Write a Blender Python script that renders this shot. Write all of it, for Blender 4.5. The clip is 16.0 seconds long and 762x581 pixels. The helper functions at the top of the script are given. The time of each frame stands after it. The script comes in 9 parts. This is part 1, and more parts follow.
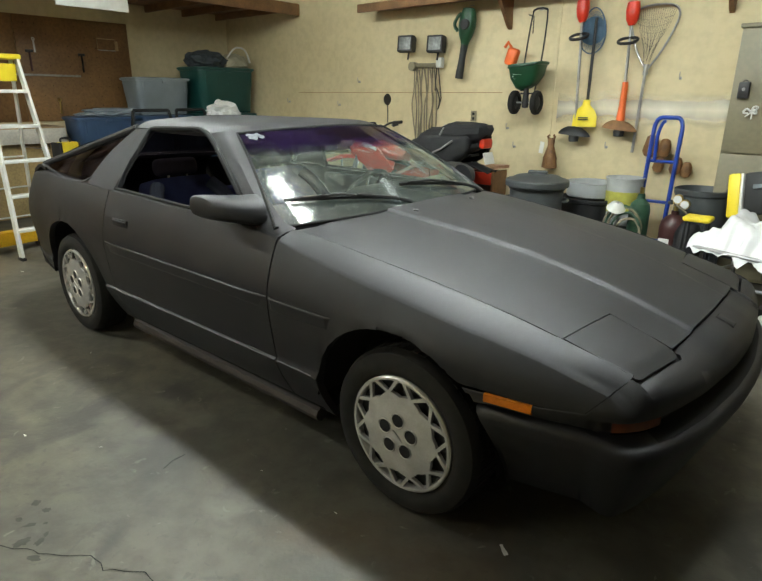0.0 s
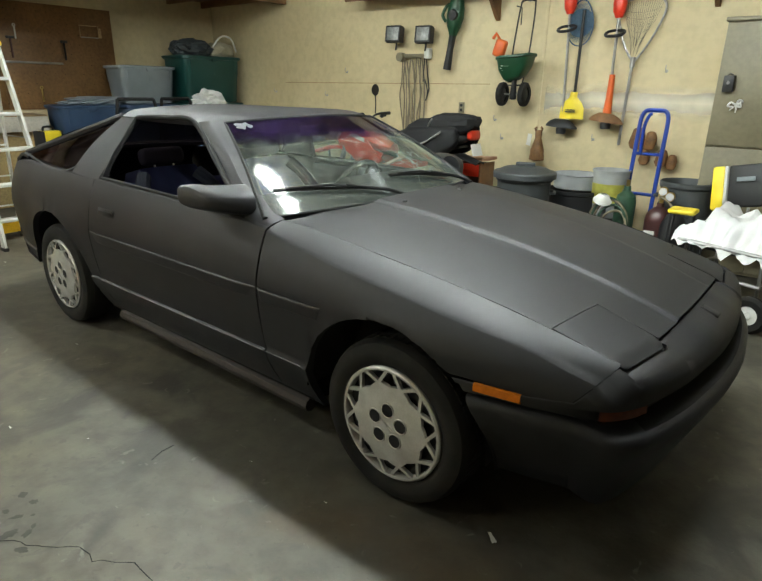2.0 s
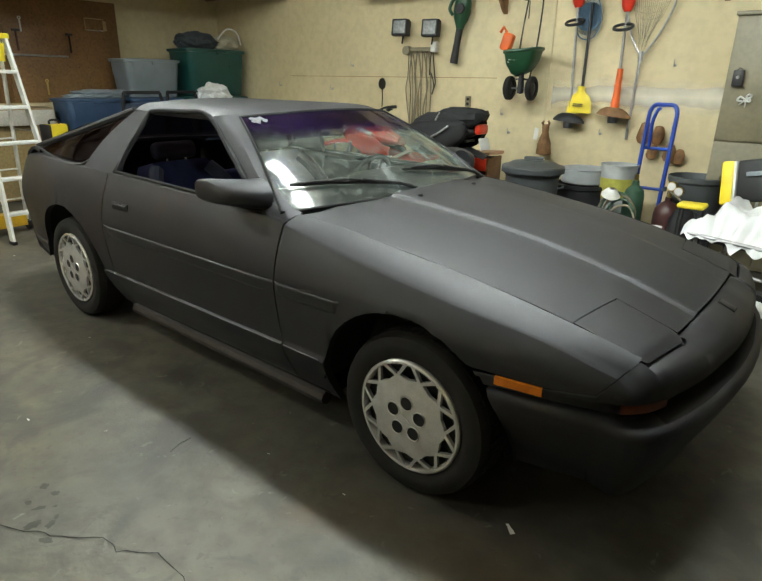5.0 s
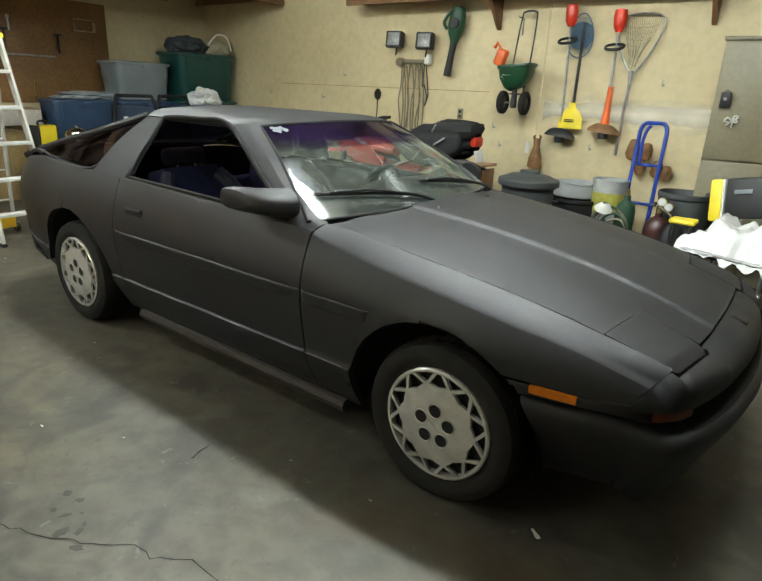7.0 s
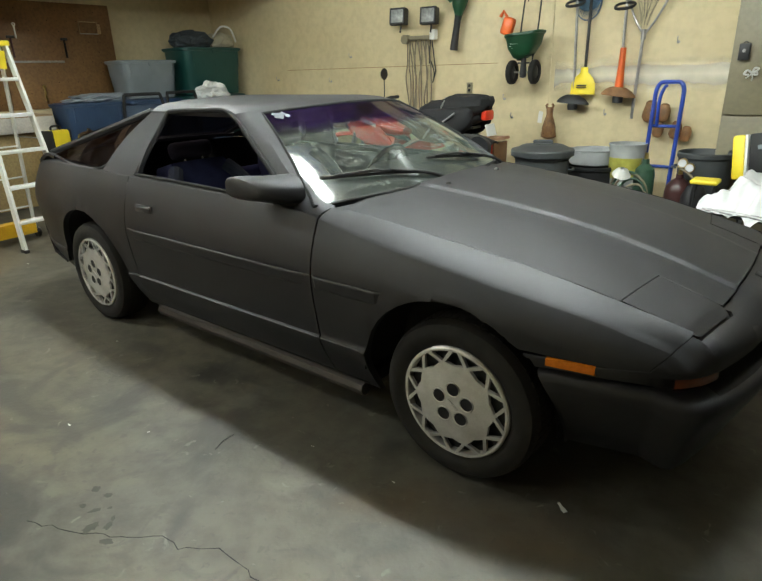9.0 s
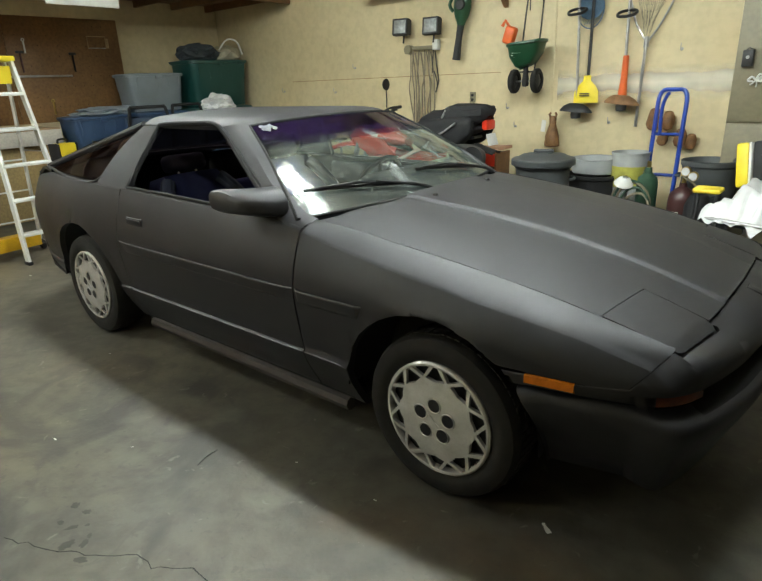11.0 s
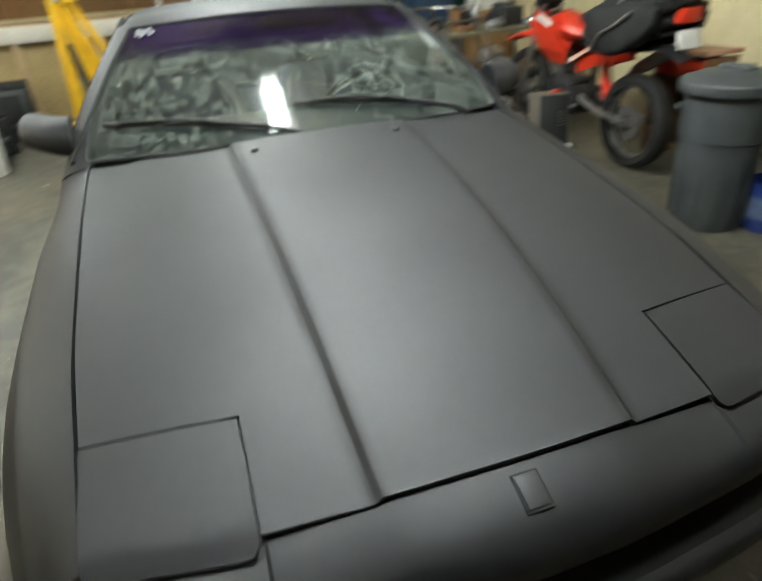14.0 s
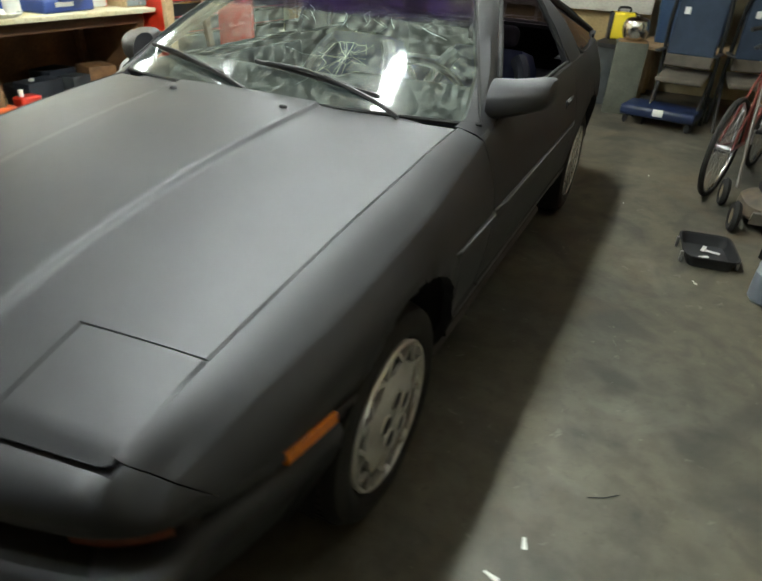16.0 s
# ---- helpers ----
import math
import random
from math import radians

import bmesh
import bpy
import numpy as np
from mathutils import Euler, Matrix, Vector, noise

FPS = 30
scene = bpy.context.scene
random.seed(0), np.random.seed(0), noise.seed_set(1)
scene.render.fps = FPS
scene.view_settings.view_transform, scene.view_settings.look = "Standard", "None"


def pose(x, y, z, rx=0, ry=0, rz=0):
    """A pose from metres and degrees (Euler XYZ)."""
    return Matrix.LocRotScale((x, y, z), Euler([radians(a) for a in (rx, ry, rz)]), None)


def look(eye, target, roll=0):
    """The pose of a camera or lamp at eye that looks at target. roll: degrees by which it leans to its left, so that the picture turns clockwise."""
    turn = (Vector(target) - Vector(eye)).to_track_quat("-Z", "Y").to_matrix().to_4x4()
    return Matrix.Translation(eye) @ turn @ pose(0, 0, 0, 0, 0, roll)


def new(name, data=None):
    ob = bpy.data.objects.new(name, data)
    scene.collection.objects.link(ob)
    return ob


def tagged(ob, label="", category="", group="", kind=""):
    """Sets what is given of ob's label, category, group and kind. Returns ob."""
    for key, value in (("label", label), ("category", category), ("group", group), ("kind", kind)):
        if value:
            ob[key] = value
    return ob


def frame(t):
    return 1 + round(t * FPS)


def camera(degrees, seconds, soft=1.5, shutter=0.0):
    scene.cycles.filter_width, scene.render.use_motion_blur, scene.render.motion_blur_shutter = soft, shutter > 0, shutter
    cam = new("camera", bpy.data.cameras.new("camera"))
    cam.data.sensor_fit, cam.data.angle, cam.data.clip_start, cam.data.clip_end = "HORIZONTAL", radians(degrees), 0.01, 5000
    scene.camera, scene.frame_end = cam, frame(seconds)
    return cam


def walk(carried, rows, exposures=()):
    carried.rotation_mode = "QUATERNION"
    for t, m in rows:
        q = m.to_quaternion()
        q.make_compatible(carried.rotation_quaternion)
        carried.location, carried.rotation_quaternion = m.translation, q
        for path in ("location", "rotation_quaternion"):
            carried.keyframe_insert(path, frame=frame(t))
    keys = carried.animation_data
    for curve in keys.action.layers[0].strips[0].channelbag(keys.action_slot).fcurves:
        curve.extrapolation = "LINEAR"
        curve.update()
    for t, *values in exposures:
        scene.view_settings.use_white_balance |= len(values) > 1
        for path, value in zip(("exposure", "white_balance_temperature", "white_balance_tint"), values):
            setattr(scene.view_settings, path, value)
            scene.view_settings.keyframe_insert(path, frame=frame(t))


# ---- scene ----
cam = camera(66.6, 16.0, shutter=0.5)
PATH = [
    (0, (1.104, -2.194, 1.434), (-0.133, -0.756, 0.801), 0.4),
    (0.5, (1.099, -2.196, 1.432), (-0.15, -0.771, 0.79), 0.4),
    (1, (1.099, -2.196, 1.431), (-0.126, -0.753, 0.787), 0.8),
    (1.5, (1.101, -2.2, 1.435), (-0.095, -0.736, 0.783), 1.1),
    (2, (1.098, -2.204, 1.43), (-0.098, -0.743, 0.771), 0.9),
    (2.5, (1.095, -2.204, 1.426), (-0.11, -0.753, 0.761), 0.8),
    (3, (1.084, -2.21, 1.429), (-0.136, -0.768, 0.773), 0.8),
    (5.5, (1.031, -2.298, 1.437), (-0.152, -0.836, 0.756), 1.0),
    (6, (0.971, -2.373, 1.444), (-0.208, -0.899, 0.783), 1.2),
    (6.5, (0.927, -2.407, 1.448), (-0.258, -0.936, 0.79), 2.1),
    (7, (0.918, -2.416, 1.45), (-0.208, -0.896, 0.798), 2.7),
    (7.5, (0.926, -2.402, 1.448), (-0.186, -0.881, 0.778), 1.7),
    (8, (0.951, -2.386, 1.44), (-0.135, -0.853, 0.754), 0.5),
    (8.5, (0.941, -2.375, 1.431), (-0.203, -0.9, 0.714), -0.8),
    (11, (1.012, -2.263, 1.433), (-0.209, -0.83, 0.758), -2.3),
    (11.5, (1.068, -2.116, 1.425), (-0.157, -0.731, 0.663), -1.6),
    (12, (1.14, -1.917, 1.416), (-0.063, -0.524, 0.635), -2.6),
    (12.5, (1.136, -1.658, 1.424), (-0.101, -0.288, 0.654), -3.0),
    (13, (1.193, -1.277, 1.469), (-0.2, -0.098, 0.649), -2.7),
    (13.2, (1.254, -1.097, 1.495), (-0.265, -0.104, 0.654), -4.6),
    (13.5, (1.293, -0.862, 1.467), (-0.336, -0.103, 0.59), -6.2),
    (13.8, (1.309, -0.524, 1.454), (-0.317, 0.191, 0.536), -3.5),
    (14, (1.321, -0.354, 1.429), (-0.348, 0.14, 0.444), -4.1),
    (14.2, (1.334, -0.17, 1.425), (-0.353, 0.062, 0.376), -4.4),
    (14.5, (1.342, 0.041, 1.444), (-0.421, 0.035, 0.5), -3.8),
    (14.7, (1.304, 0.2, 1.426), (-0.423, 0.043, 0.429), -1.6),
    (15, (1.217, 0.514, 1.435), (-0.493, 0.395, 0.404), -2.3),
    (15.2, (1.193, 0.7, 1.417), (-0.511, 0.503, 0.39), -3.6),
    (15.5, (1.182, 0.935, 1.418), (-0.455, 0.453, 0.376), -0.6),
    (15.8, (1.132, 1.177, 1.415), (-0.45, 0.499, 0.397), 0.5),
    (16, (1.091, 1.317, 1.403), (-0.468, 0.587, 0.384), 2.8),
]
walk(cam, [(t, look(eye, target, roll)) for t, eye, target, roll in PATH], exposures=[(0, 0.65), (12.0, 0.69), (13.0, 0.80), (13.5, 0.77), (14.0, 0.83), (14.5, 1.02), (15.2, 0.99), (16, 0.95)])

# ---------------- light ----------------
LIGHT = (0.865, 0.95, 0.925)
world = bpy.data.worlds.new("night")
world.use_nodes = True
world.node_tree.nodes["Background"].inputs[0].default_value = (0.02, 0.022, 0.03, 1)
world.node_tree.nodes["Background"].inputs[1].default_value = 0.25
scene.world = world


# x, y, z, length, direction and brightness of each strip light; those at x -3.3 and -4.5 are guessed, unseen fills for
# the rear
LAMPS = [(-0.22, 0.09, 3.0, 2.4, "x", 160), (-0.5, 2.0, 3.0, 1.2, "x", 7), (-0.6, -2.1, 3.0, 1.2, "x", 14),
         (-3.3, -0.05, 3.0, 1.2, "x", 150), (-4.5, -2.5, 3.0, 1.2, "x", 185), (-3.4, 2.5, 3.0, 1.2, "x", 5), (-6.1, 0.9, 2.95, 1.2, "y", 30),
         (-2.1, -3.75, 2.2, 1.2, "x", 50)]


# ---------------- materials ----------------
def material(name, base, rough=0.6, metal=0.0, vary=0.25, scale=6.0, bump=0.0, bump_scale=60.0, second=None, spec=0.5, fine=0.0,
             rough_vary=0.0, coat=0.0):
    """A surface with cloudy colour at one scale, grain at a finer one, and fine relief."""
    m = bpy.data.materials.new(name)
    m.use_nodes = True
    nt = m.node_tree
    bs = nt.nodes["Principled BSDF"]
    bs.inputs["Roughness"].default_value, bs.inputs["Metallic"].default_value = rough, metal
    bs.inputs["Specular IOR Level"].default_value = spec
    bs.inputs["Coat Weight"].default_value = coat
    tc = nt.nodes.new("ShaderNodeTexCoord")
    n1 = nt.nodes.new("ShaderNodeTexNoise")
    n1.inputs["Scale"].default_value, n1.inputs["Detail"].default_value = scale, 6
    nt.links.new(tc.outputs["Object"], n1.inputs["Vector"])
    ramp = nt.nodes.new("ShaderNodeMapRange")
    ramp.inputs["From Min"].default_value, ramp.inputs["From Max"].default_value = 0.3, 0.7
    nt.links.new(n1.outputs["Fac"], ramp.inputs["Value"])
    mix = nt.nodes.new("ShaderNodeMix")
    mix.data_type = "RGBA"
    two = second or tuple(c * (1 - vary) for c in base)
    mix.inputs["A"].default_value, mix.inputs["B"].default_value = (*base, 1), (*two, 1)
    nt.links.new(ramp.outputs["Result"], mix.inputs["Factor"])
    out = mix.outputs["Result"]
    if fine:
        n2 = nt.nodes.new("ShaderNodeTexNoise")
        n2.inputs["Scale"].default_value, n2.inputs["Detail"].default_value = scale * 14, 4
        nt.links.new(tc.outputs["Object"], n2.inputs["Vector"])
        m2 = nt.nodes.new("ShaderNodeMix")
        m2.data_type, m2.blend_type = "RGBA", "MULTIPLY"
        m2.inputs["Factor"].default_value = fine
        nt.links.new(out, m2.inputs["A"])
        r2 = nt.nodes.new("ShaderNodeMapRange")
        r2.inputs["From Min"].default_value, r2.inputs["From Max"].default_value = 0.35, 0.6
        nt.links.new(n2.outputs["Fac"], r2.inputs["Value"])
        nt.links.new(r2.outputs["Result"], m2.inputs["B"])
        out = m2.outputs["Result"]
    nt.links.new(out, bs.inputs["Base Color"])
    if rough_vary:
        r3 = nt.nodes.new("ShaderNodeMapRange")
        r3.inputs["To Min"].default_value, r3.inputs["To Max"].default_value = rough - rough_vary, rough + rough_vary
        nt.links.new(n1.outputs["Fac"], r3.inputs["Value"])
        nt.links.new(r3.outputs["Result"], bs.inputs["Roughness"])
    if bump:
        n3 = nt.nodes.new("ShaderNodeTexNoise")
        n3.inputs["Scale"].default_value, n3.inputs["Detail"].default_value = bump_scale, 5
        nt.links.new(tc.outputs["Object"], n3.inputs["Vector"])
        bp = nt.nodes.new("ShaderNodeBump")
        bp.inputs["Strength"].default_value, bp.inputs["Distance"].default_value = bump, 0.004
        nt.links.new(n3.outputs["Fac"], bp.inputs["Height"])
        nt.links.new(bp.outputs["Normal"], bs.inputs["Normal"])
    return m


def glowing(name, colour, strength):
    m = bpy.data.materials.new(name)
    m.use_nodes = True
    bs = m.node_tree.nodes["Principled BSDF"]
    bs.inputs["Emission Color"].default_value, bs.inputs["Emission Strength"].default_value = (*colour, 1), strength
    return m


def glass(name, tint=(0.8, 0.85, 0.85), dust=0.1, dust_scale=5.0, dust_colour=(0.45, 0.5, 0.48), rough=0.03, grime=0.0):
    """A thin pane: see-through with a mirror gloss, and cloudy dust on it."""
    m = bpy.data.materials.new(name)
    m.use_nodes = True
    nt = m.node_tree
    for n in list(nt.nodes):
        if n.type == "BSDF_PRINCIPLED":
            nt.nodes.remove(n)
    out = [n for n in nt.nodes if n.type == "OUTPUT_MATERIAL"][0]
    clear = nt.nodes.new("ShaderNodeBsdfTransparent")
    clear.inputs["Color"].default_value = (*tint, 1)
    gloss = nt.nodes.new("ShaderNodeBsdfGlossy")
    gloss.inputs["Roughness"].default_value = rough
    fres = nt.nodes.new("ShaderNodeFresnel")
    fres.inputs["IOR"].default_value = 1.5
    m1 = nt.nodes.new("ShaderNodeMixShader")
    nt.links.new(fres.outputs["Fac"], m1.inputs["Fac"])
    nt.links.new(clear.outputs[0], m1.inputs[1])
    nt.links.new(gloss.outputs[0], m1.inputs[2])
    film = nt.nodes.new("ShaderNodeBsdfDiffuse")
    film.inputs["Color"].default_value = (*dust_colour, 1)
    tc = nt.nodes.new("ShaderNodeTexCoord")
    n1 = nt.nodes.new("ShaderNodeTexNoise")
    n1.inputs["Scale"].default_value, n1.inputs["Detail"].default_value = dust_scale, 8
    n1.inputs["Roughness"].default_value, n1.inputs["Distortion"].default_value = 0.65, 1.2
    nt.links.new(tc.outputs["Object"], n1.inputs["Vector"])
    rg = nt.nodes.new("ShaderNodeMapRange")
    rg.inputs["From Min"].default_value, rg.inputs["From Max"].default_value = 0.38, 0.72
    rg.inputs["To Min"].default_value, rg.inputs["To Max"].default_value = dust * 1.2 * grime, dust * 2
    nt.links.new(n1.outputs["Fac"], rg.inputs["Value"])
    m2 = nt.nodes.new("ShaderNodeMixShader")
    n2 = nt.nodes.new("ShaderNodeTexNoise")
    n2.inputs["Scale"].default_value, n2.inputs["Detail"].default_value, n2.inputs["Distortion"].default_value = dust_scale * 7, 6, 0.6
    nt.links.new(tc.outputs["Object"], n2.inputs["Vector"])
    spots = nt.nodes.new("ShaderNodeMapRange")
    spots.inputs["From Min"].default_value, spots.inputs["From Max"].default_value = 0.42, 0.68
    spots.inputs["To Min"].default_value, spots.inputs["To Max"].default_value = 1 - grime, 1 + 2 * grime
    nt.links.new(n2.outputs["Fac"], spots.inputs["Value"])
    blotch = nt.nodes.new("ShaderNodeMath")
    blotch.operation = "MULTIPLY"
    nt.links.new(rg.outputs["Result"], blotch.inputs[0])
    nt.links.new(spots.outputs["Result"], blotch.inputs[1])
    nt.links.new(blotch.outputs[0], m2.inputs["Fac"])
    nt.links.new(m1.outputs[0], m2.inputs[1])
    nt.links.new(film.outputs[0], m2.inputs[2])
    nt.links.new(m2.outputs[0], out.inputs["Surface"])
    return m


PAINT = material("matte_black_paint", (0.0125, 0.0126, 0.0140), 0.535, 0.0, 0.3, 2.5, 0.12, 900, fine=0.14, rough_vary=0.06, spec=0.50)
PAINT.node_tree.nodes["Principled BSDF"].inputs["Specular Tint"].default_value = (0.972, 0.965, 1.0, 1)
BLACK = material("black_plastic", (0.012, 0.012, 0.013), 0.55, 0, 0.3, 12, 0.1, 200)
DARK = material("dark_cavity", (0.006, 0.006, 0.006), 0.9, 0, 0.2, 5)
RUBBER = material("tyre_rubber", (0.012, 0.0115, 0.011), 0.8, 0, 0.35, 18, 0.25, 260, second=(0.018, 0.0165, 0.014), spec=0.25)
# paler grey that paints the bright highlight lines on the car's side
EDGEGLINT = material("grey_edge_glint", (0.07, 0.07, 0.07), 0.4, 0, 0.3, 10)
COVER = material("silver_wheel_paint", (0.72, 0.71, 0.68), 0.27, 0.62, 0.25, 14, 0.05, 300, second=(0.54, 0.52, 0.48), fine=0.08)
CHROME = material("chrome", (0.75, 0.75, 0.74), 0.16, 1.0, 0.2, 20)
STEEL = material("worn_steel", (0.42, 0.41, 0.40), 0.38, 0.9, 0.35, 16, 0.06, 200)
AMBER = material("amber_lens", (0.60, 0.17, 0.01), 0.2, 0, 0.25, 60)
REDLENS = material("dark_orange_lens", (0.13, 0.03, 0.01), 0.2, 0, 0.4, 30)
VELOUR = material("blue_velour", (0.05, 0.06, 0.17), 0.95, 0, 0.4, 9, 0.08, 120)
BOLSTER = material("blue_grey_cloth_trim", (0.075, 0.09, 0.14), 0.95, 0, 0.3, 9, 0.08, 120)
PLUM = material("plum_cloth", (0.050, 0.042, 0.066), 0.95, 0, 0.3, 9, 0.08, 120)
NAVY = material("navy_vinyl", (0.012, 0.016, 0.024), 0.6, 0, 0.4, 9)
SCREEN = glass("windscreen_glass", (0.46, 0.52, 0.49), 0.062, 5.5, (0.44, 0.50, 0.44), 0.12, 0.8)
SHADEGLASS = glass("purple_sun_strip", (0.10, 0.05, 0.19), 0.24, 1.6, (0.030, 0.015, 0.07), 0.085)
nt = SHADEGLASS.node_tree
sheer, lower, hem, rag, soft_edge = (nt.nodes.new("ShaderNode" + k) for k in ("BsdfTransparent", "SeparateXYZ", "MapRange", "TexNoise", "MixShader"))
coords, sag = nt.nodes.new("ShaderNodeTexCoord"), nt.nodes.new("ShaderNodeMath")
rag.inputs["Scale"].default_value, rag.inputs["Detail"].default_value = 7.0, 4
sag.operation = "MULTIPLY_ADD"
sag.inputs[1].default_value = -0.55
hem.inputs["From Min"].default_value, hem.inputs["From Max"].default_value = -0.26, 0.18
nt.links.new(coords.outputs["Generated"], lower.inputs[0])
nt.links.new(coords.outputs["Object"], rag.inputs["Vector"])
nt.links.new(rag.outputs["Fac"], sag.inputs[0])
nt.links.new(lower.outputs["Z"], sag.inputs[2])
nt.links.new(sag.outputs[0], hem.inputs["Value"])
nt.links.new(hem.outputs["Result"], soft_edge.inputs["Fac"])
pane = [n for n in nt.nodes if n.type == "OUTPUT_MATERIAL"][0]
nt.links.new(sheer.outputs[0], soft_edge.inputs[1])
nt.links.new(pane.inputs["Surface"].links[0].from_socket, soft_edge.inputs[2])
nt.links.new(soft_edge.outputs[0], pane.inputs["Surface"])
DARKGLASS = glass("dark_tinted_glass", (0.10, 0.08, 0.09), 0.06, 4.0, (0.2, 0.15, 0.14))
CRACKS = material("crack_in_glass", (0.30, 0.35, 0.32), 0.3, 0, 0.3, 30)
WALL = material("cream_wall_paint", (0.62, 0.525, 0.32), 0.6, 0, 0.12, 0.9, 0.15, 90, second=(0.53, 0.435, 0.25), fine=0.10)
CEIL = material("ceiling_board", (0.30, 0.25, 0.18), 0.85, 0, 0.3, 1.2, 0.1, 60)
WOOD = material("brown_timber", (0.26, 0.13, 0.055), 0.6, 0, 0.45, 5, 0.2, 60, fine=0.3)
PINE = material("pale_timber", (0.52, 0.36, 0.19), 0.6, 0, 0.35, 5, 0.2, 60, fine=0.3)
PEG = material("brown_hardboard", (0.25, 0.13, 0.045), 0.55, 0, 0.35, 2.2, 0.1, 120, fine=0.25)
WHITEWOOD = material("white_painted_wood", (0.66, 0.62, 0.54), 0.55, 0, 0.2, 3, 0.1, 50, fine=0.15)
WHITE = material("white_plastic", (0.68, 0.68, 0.65), 0.4, 0, 0.12, 8, second=(0.56, 0.55, 0.50))
YELLOW = material("yellow_paint", (0.80, 0.46, 0.02), 0.4, 0, 0.25, 7, 0.05, 100, fine=0.2)
LEMON = material("yellow_plastic", (0.85, 0.66, 0.03), 0.45, 0, 0.15, 9)
RED = material("red_enamel", (0.62, 0.035, 0.012), 0.32, 0, 0.15, 4, fine=0.1)
ORANGE = material("orange_plastic", (0.75, 0.13, 0.02), 0.4, 0, 0.2, 9)
GREEN = material("green_plastic", (0.008, 0.055, 0.022), 0.4, 0, 0.25, 7)
TEAL = material("dark_green_tote", (0.009, 0.060, 0.052), 0.42, 0, 0.2, 4)
BLUE = material("blue_enamel", (0.010, 0.045, 0.30), 0.32, 0, 0.2, 8)
TOTEBLUE = material("blue_tote_plastic", (0.035, 0.07, 0.14), 0.45, 0, 0.25, 4)
TOTEGREY = material("grey_tote_plastic", (0.20, 0.23, 0.25), 0.45, 0, 0.2, 4)
CANGREY = material("grey_bin_plastic", (0.030, 0.034, 0.036), 0.5, 0, 0.3, 5, 0.15, 60, second=(0.058, 0.063, 0.064))
BEIGE = material("beige_metal", (0.205, 0.178, 0.11), 0.5, 0, 0.15, 2, fine=0.12)
BROWN = material("brown_cardboard", (0.33, 0.19, 0.08), 0.75, 0, 0.4, 8, fine=0.2)
SILL = material("sill_brown_reflection", (0.035, 0.026, 0.021), 0.6, 0, 0.4, 12)
RUST = material("rusty_brown", (0.30, 0.15, 0.06), 0.7, 0.1, 0.5, 12, 0.3, 90, fine=0.3)
SHEET = material("white_plastic_sheet", (0.70, 0.70, 0.69), 0.35, 0, 0.1, 9)
PAPER = material("white_paper", (0.66, 0.65, 0.61), 0.8, 0, 0.1, 9)
BRASS = material("brass", (0.62, 0.45, 0.16), 0.3, 1.0, 0.3, 15)
NET = material("net_cord", (0.10, 0.10, 0.09), 0.8, 0, 0.3, 9)
CORD = material("cable_sheath", (0.24, 0.20, 0.13), 0.6, 0, 0.4, 12)
HOSE = material("green_hose", (0.028, 0.075, 0.042), 0.45, 0, 0.3, 12)


def concrete():
    """Old garage slab: grey-green with brown stains, pale worn patches, dark oil and fine cracks."""
    m = material("concrete_slab", (0.118, 0.103, 0.071), 0.5, 0, 0.3, 0.7, 0.25, 45, second=(0.068, 0.067, 0.055), fine=0.30, rough_vary=0.14)
    nt = m.node_tree
    bs = nt.nodes["Principled BSDF"]
    src = bs.inputs["Base Color"].links[0].from_socket
    tc = nt.nodes.new("ShaderNodeTexCoord")
    for scale, lo, hi, colour, amount, dist in ((0.55, 0.54, 0.72, (0.185, 0.155, 0.095), 0.55, 1.2), (1.5, 0.52, 0.66, (0.038, 0.036, 0.029), 0.8, 1.8), (5.0, 0.56, 0.68, (0.05, 0.047, 0.038), 0.55, 1.4), (0.9, 0.58, 0.70, (0.10, 0.066, 0.034), 0.6, 1.0),
                                                (14.0, 0.66, 0.72, (0.22, 0.21, 0.17), 0.4, 1.0), (32.0, 0.60, 0.68, (0.055, 0.05, 0.038), 0.5, 0.6), (2.3, 0.60, 0.76, (0.20, 0.19, 0.155), 0.45, 0.6)):
        n = nt.nodes.new("ShaderNodeTexNoise")
        n.inputs["Scale"].default_value, n.inputs["Detail"].default_value, n.inputs["Distortion"].default_value = scale, 7, dist
        nt.links.new(tc.outputs["Object"], n.inputs["Vector"])
        r = nt.nodes.new("ShaderNodeMapRange")
        r.inputs["From Min"].default_value, r.inputs["From Max"].default_value, r.inputs["To Max"].default_value = lo, hi, amount
        nt.links.new(n.outputs["Fac"], r.inputs["Value"])
        mx = nt.nodes.new("ShaderNodeMix")
        mx.data_type = "RGBA"
        nt.links.new(r.outputs["Result"], mx.inputs["Factor"])
        nt.links.new(src, mx.inputs["A"])
        mx.inputs["B"].default_value = (*colour, 1)
        src = mx.outputs["Result"]
    nt.links.new(src, bs.inputs["Base Color"])
    return m


SLAB = concrete()


# ---------------- mesh helpers ----------------
def finish(ob_name, bm, mat, smooth=True, angle=32):
    bmesh.ops.remove_doubles(bm, verts=bm.verts, dist=1e-5)
    bmesh.ops.dissolve_degenerate(bm, edges=bm.edges, dist=1e-6)
    if smooth:
        for f in bm.faces:
            f.smooth = True
        for e in bm.edges:
            if len(e.link_faces) == 2 and e.calc_face_angle(0) > radians(angle):
                e.smooth = False
    me = bpy.data.meshes.new(ob_name)
    bm.to_mesh(me)
    bm.free()
    me.materials.append(mat)
    return me


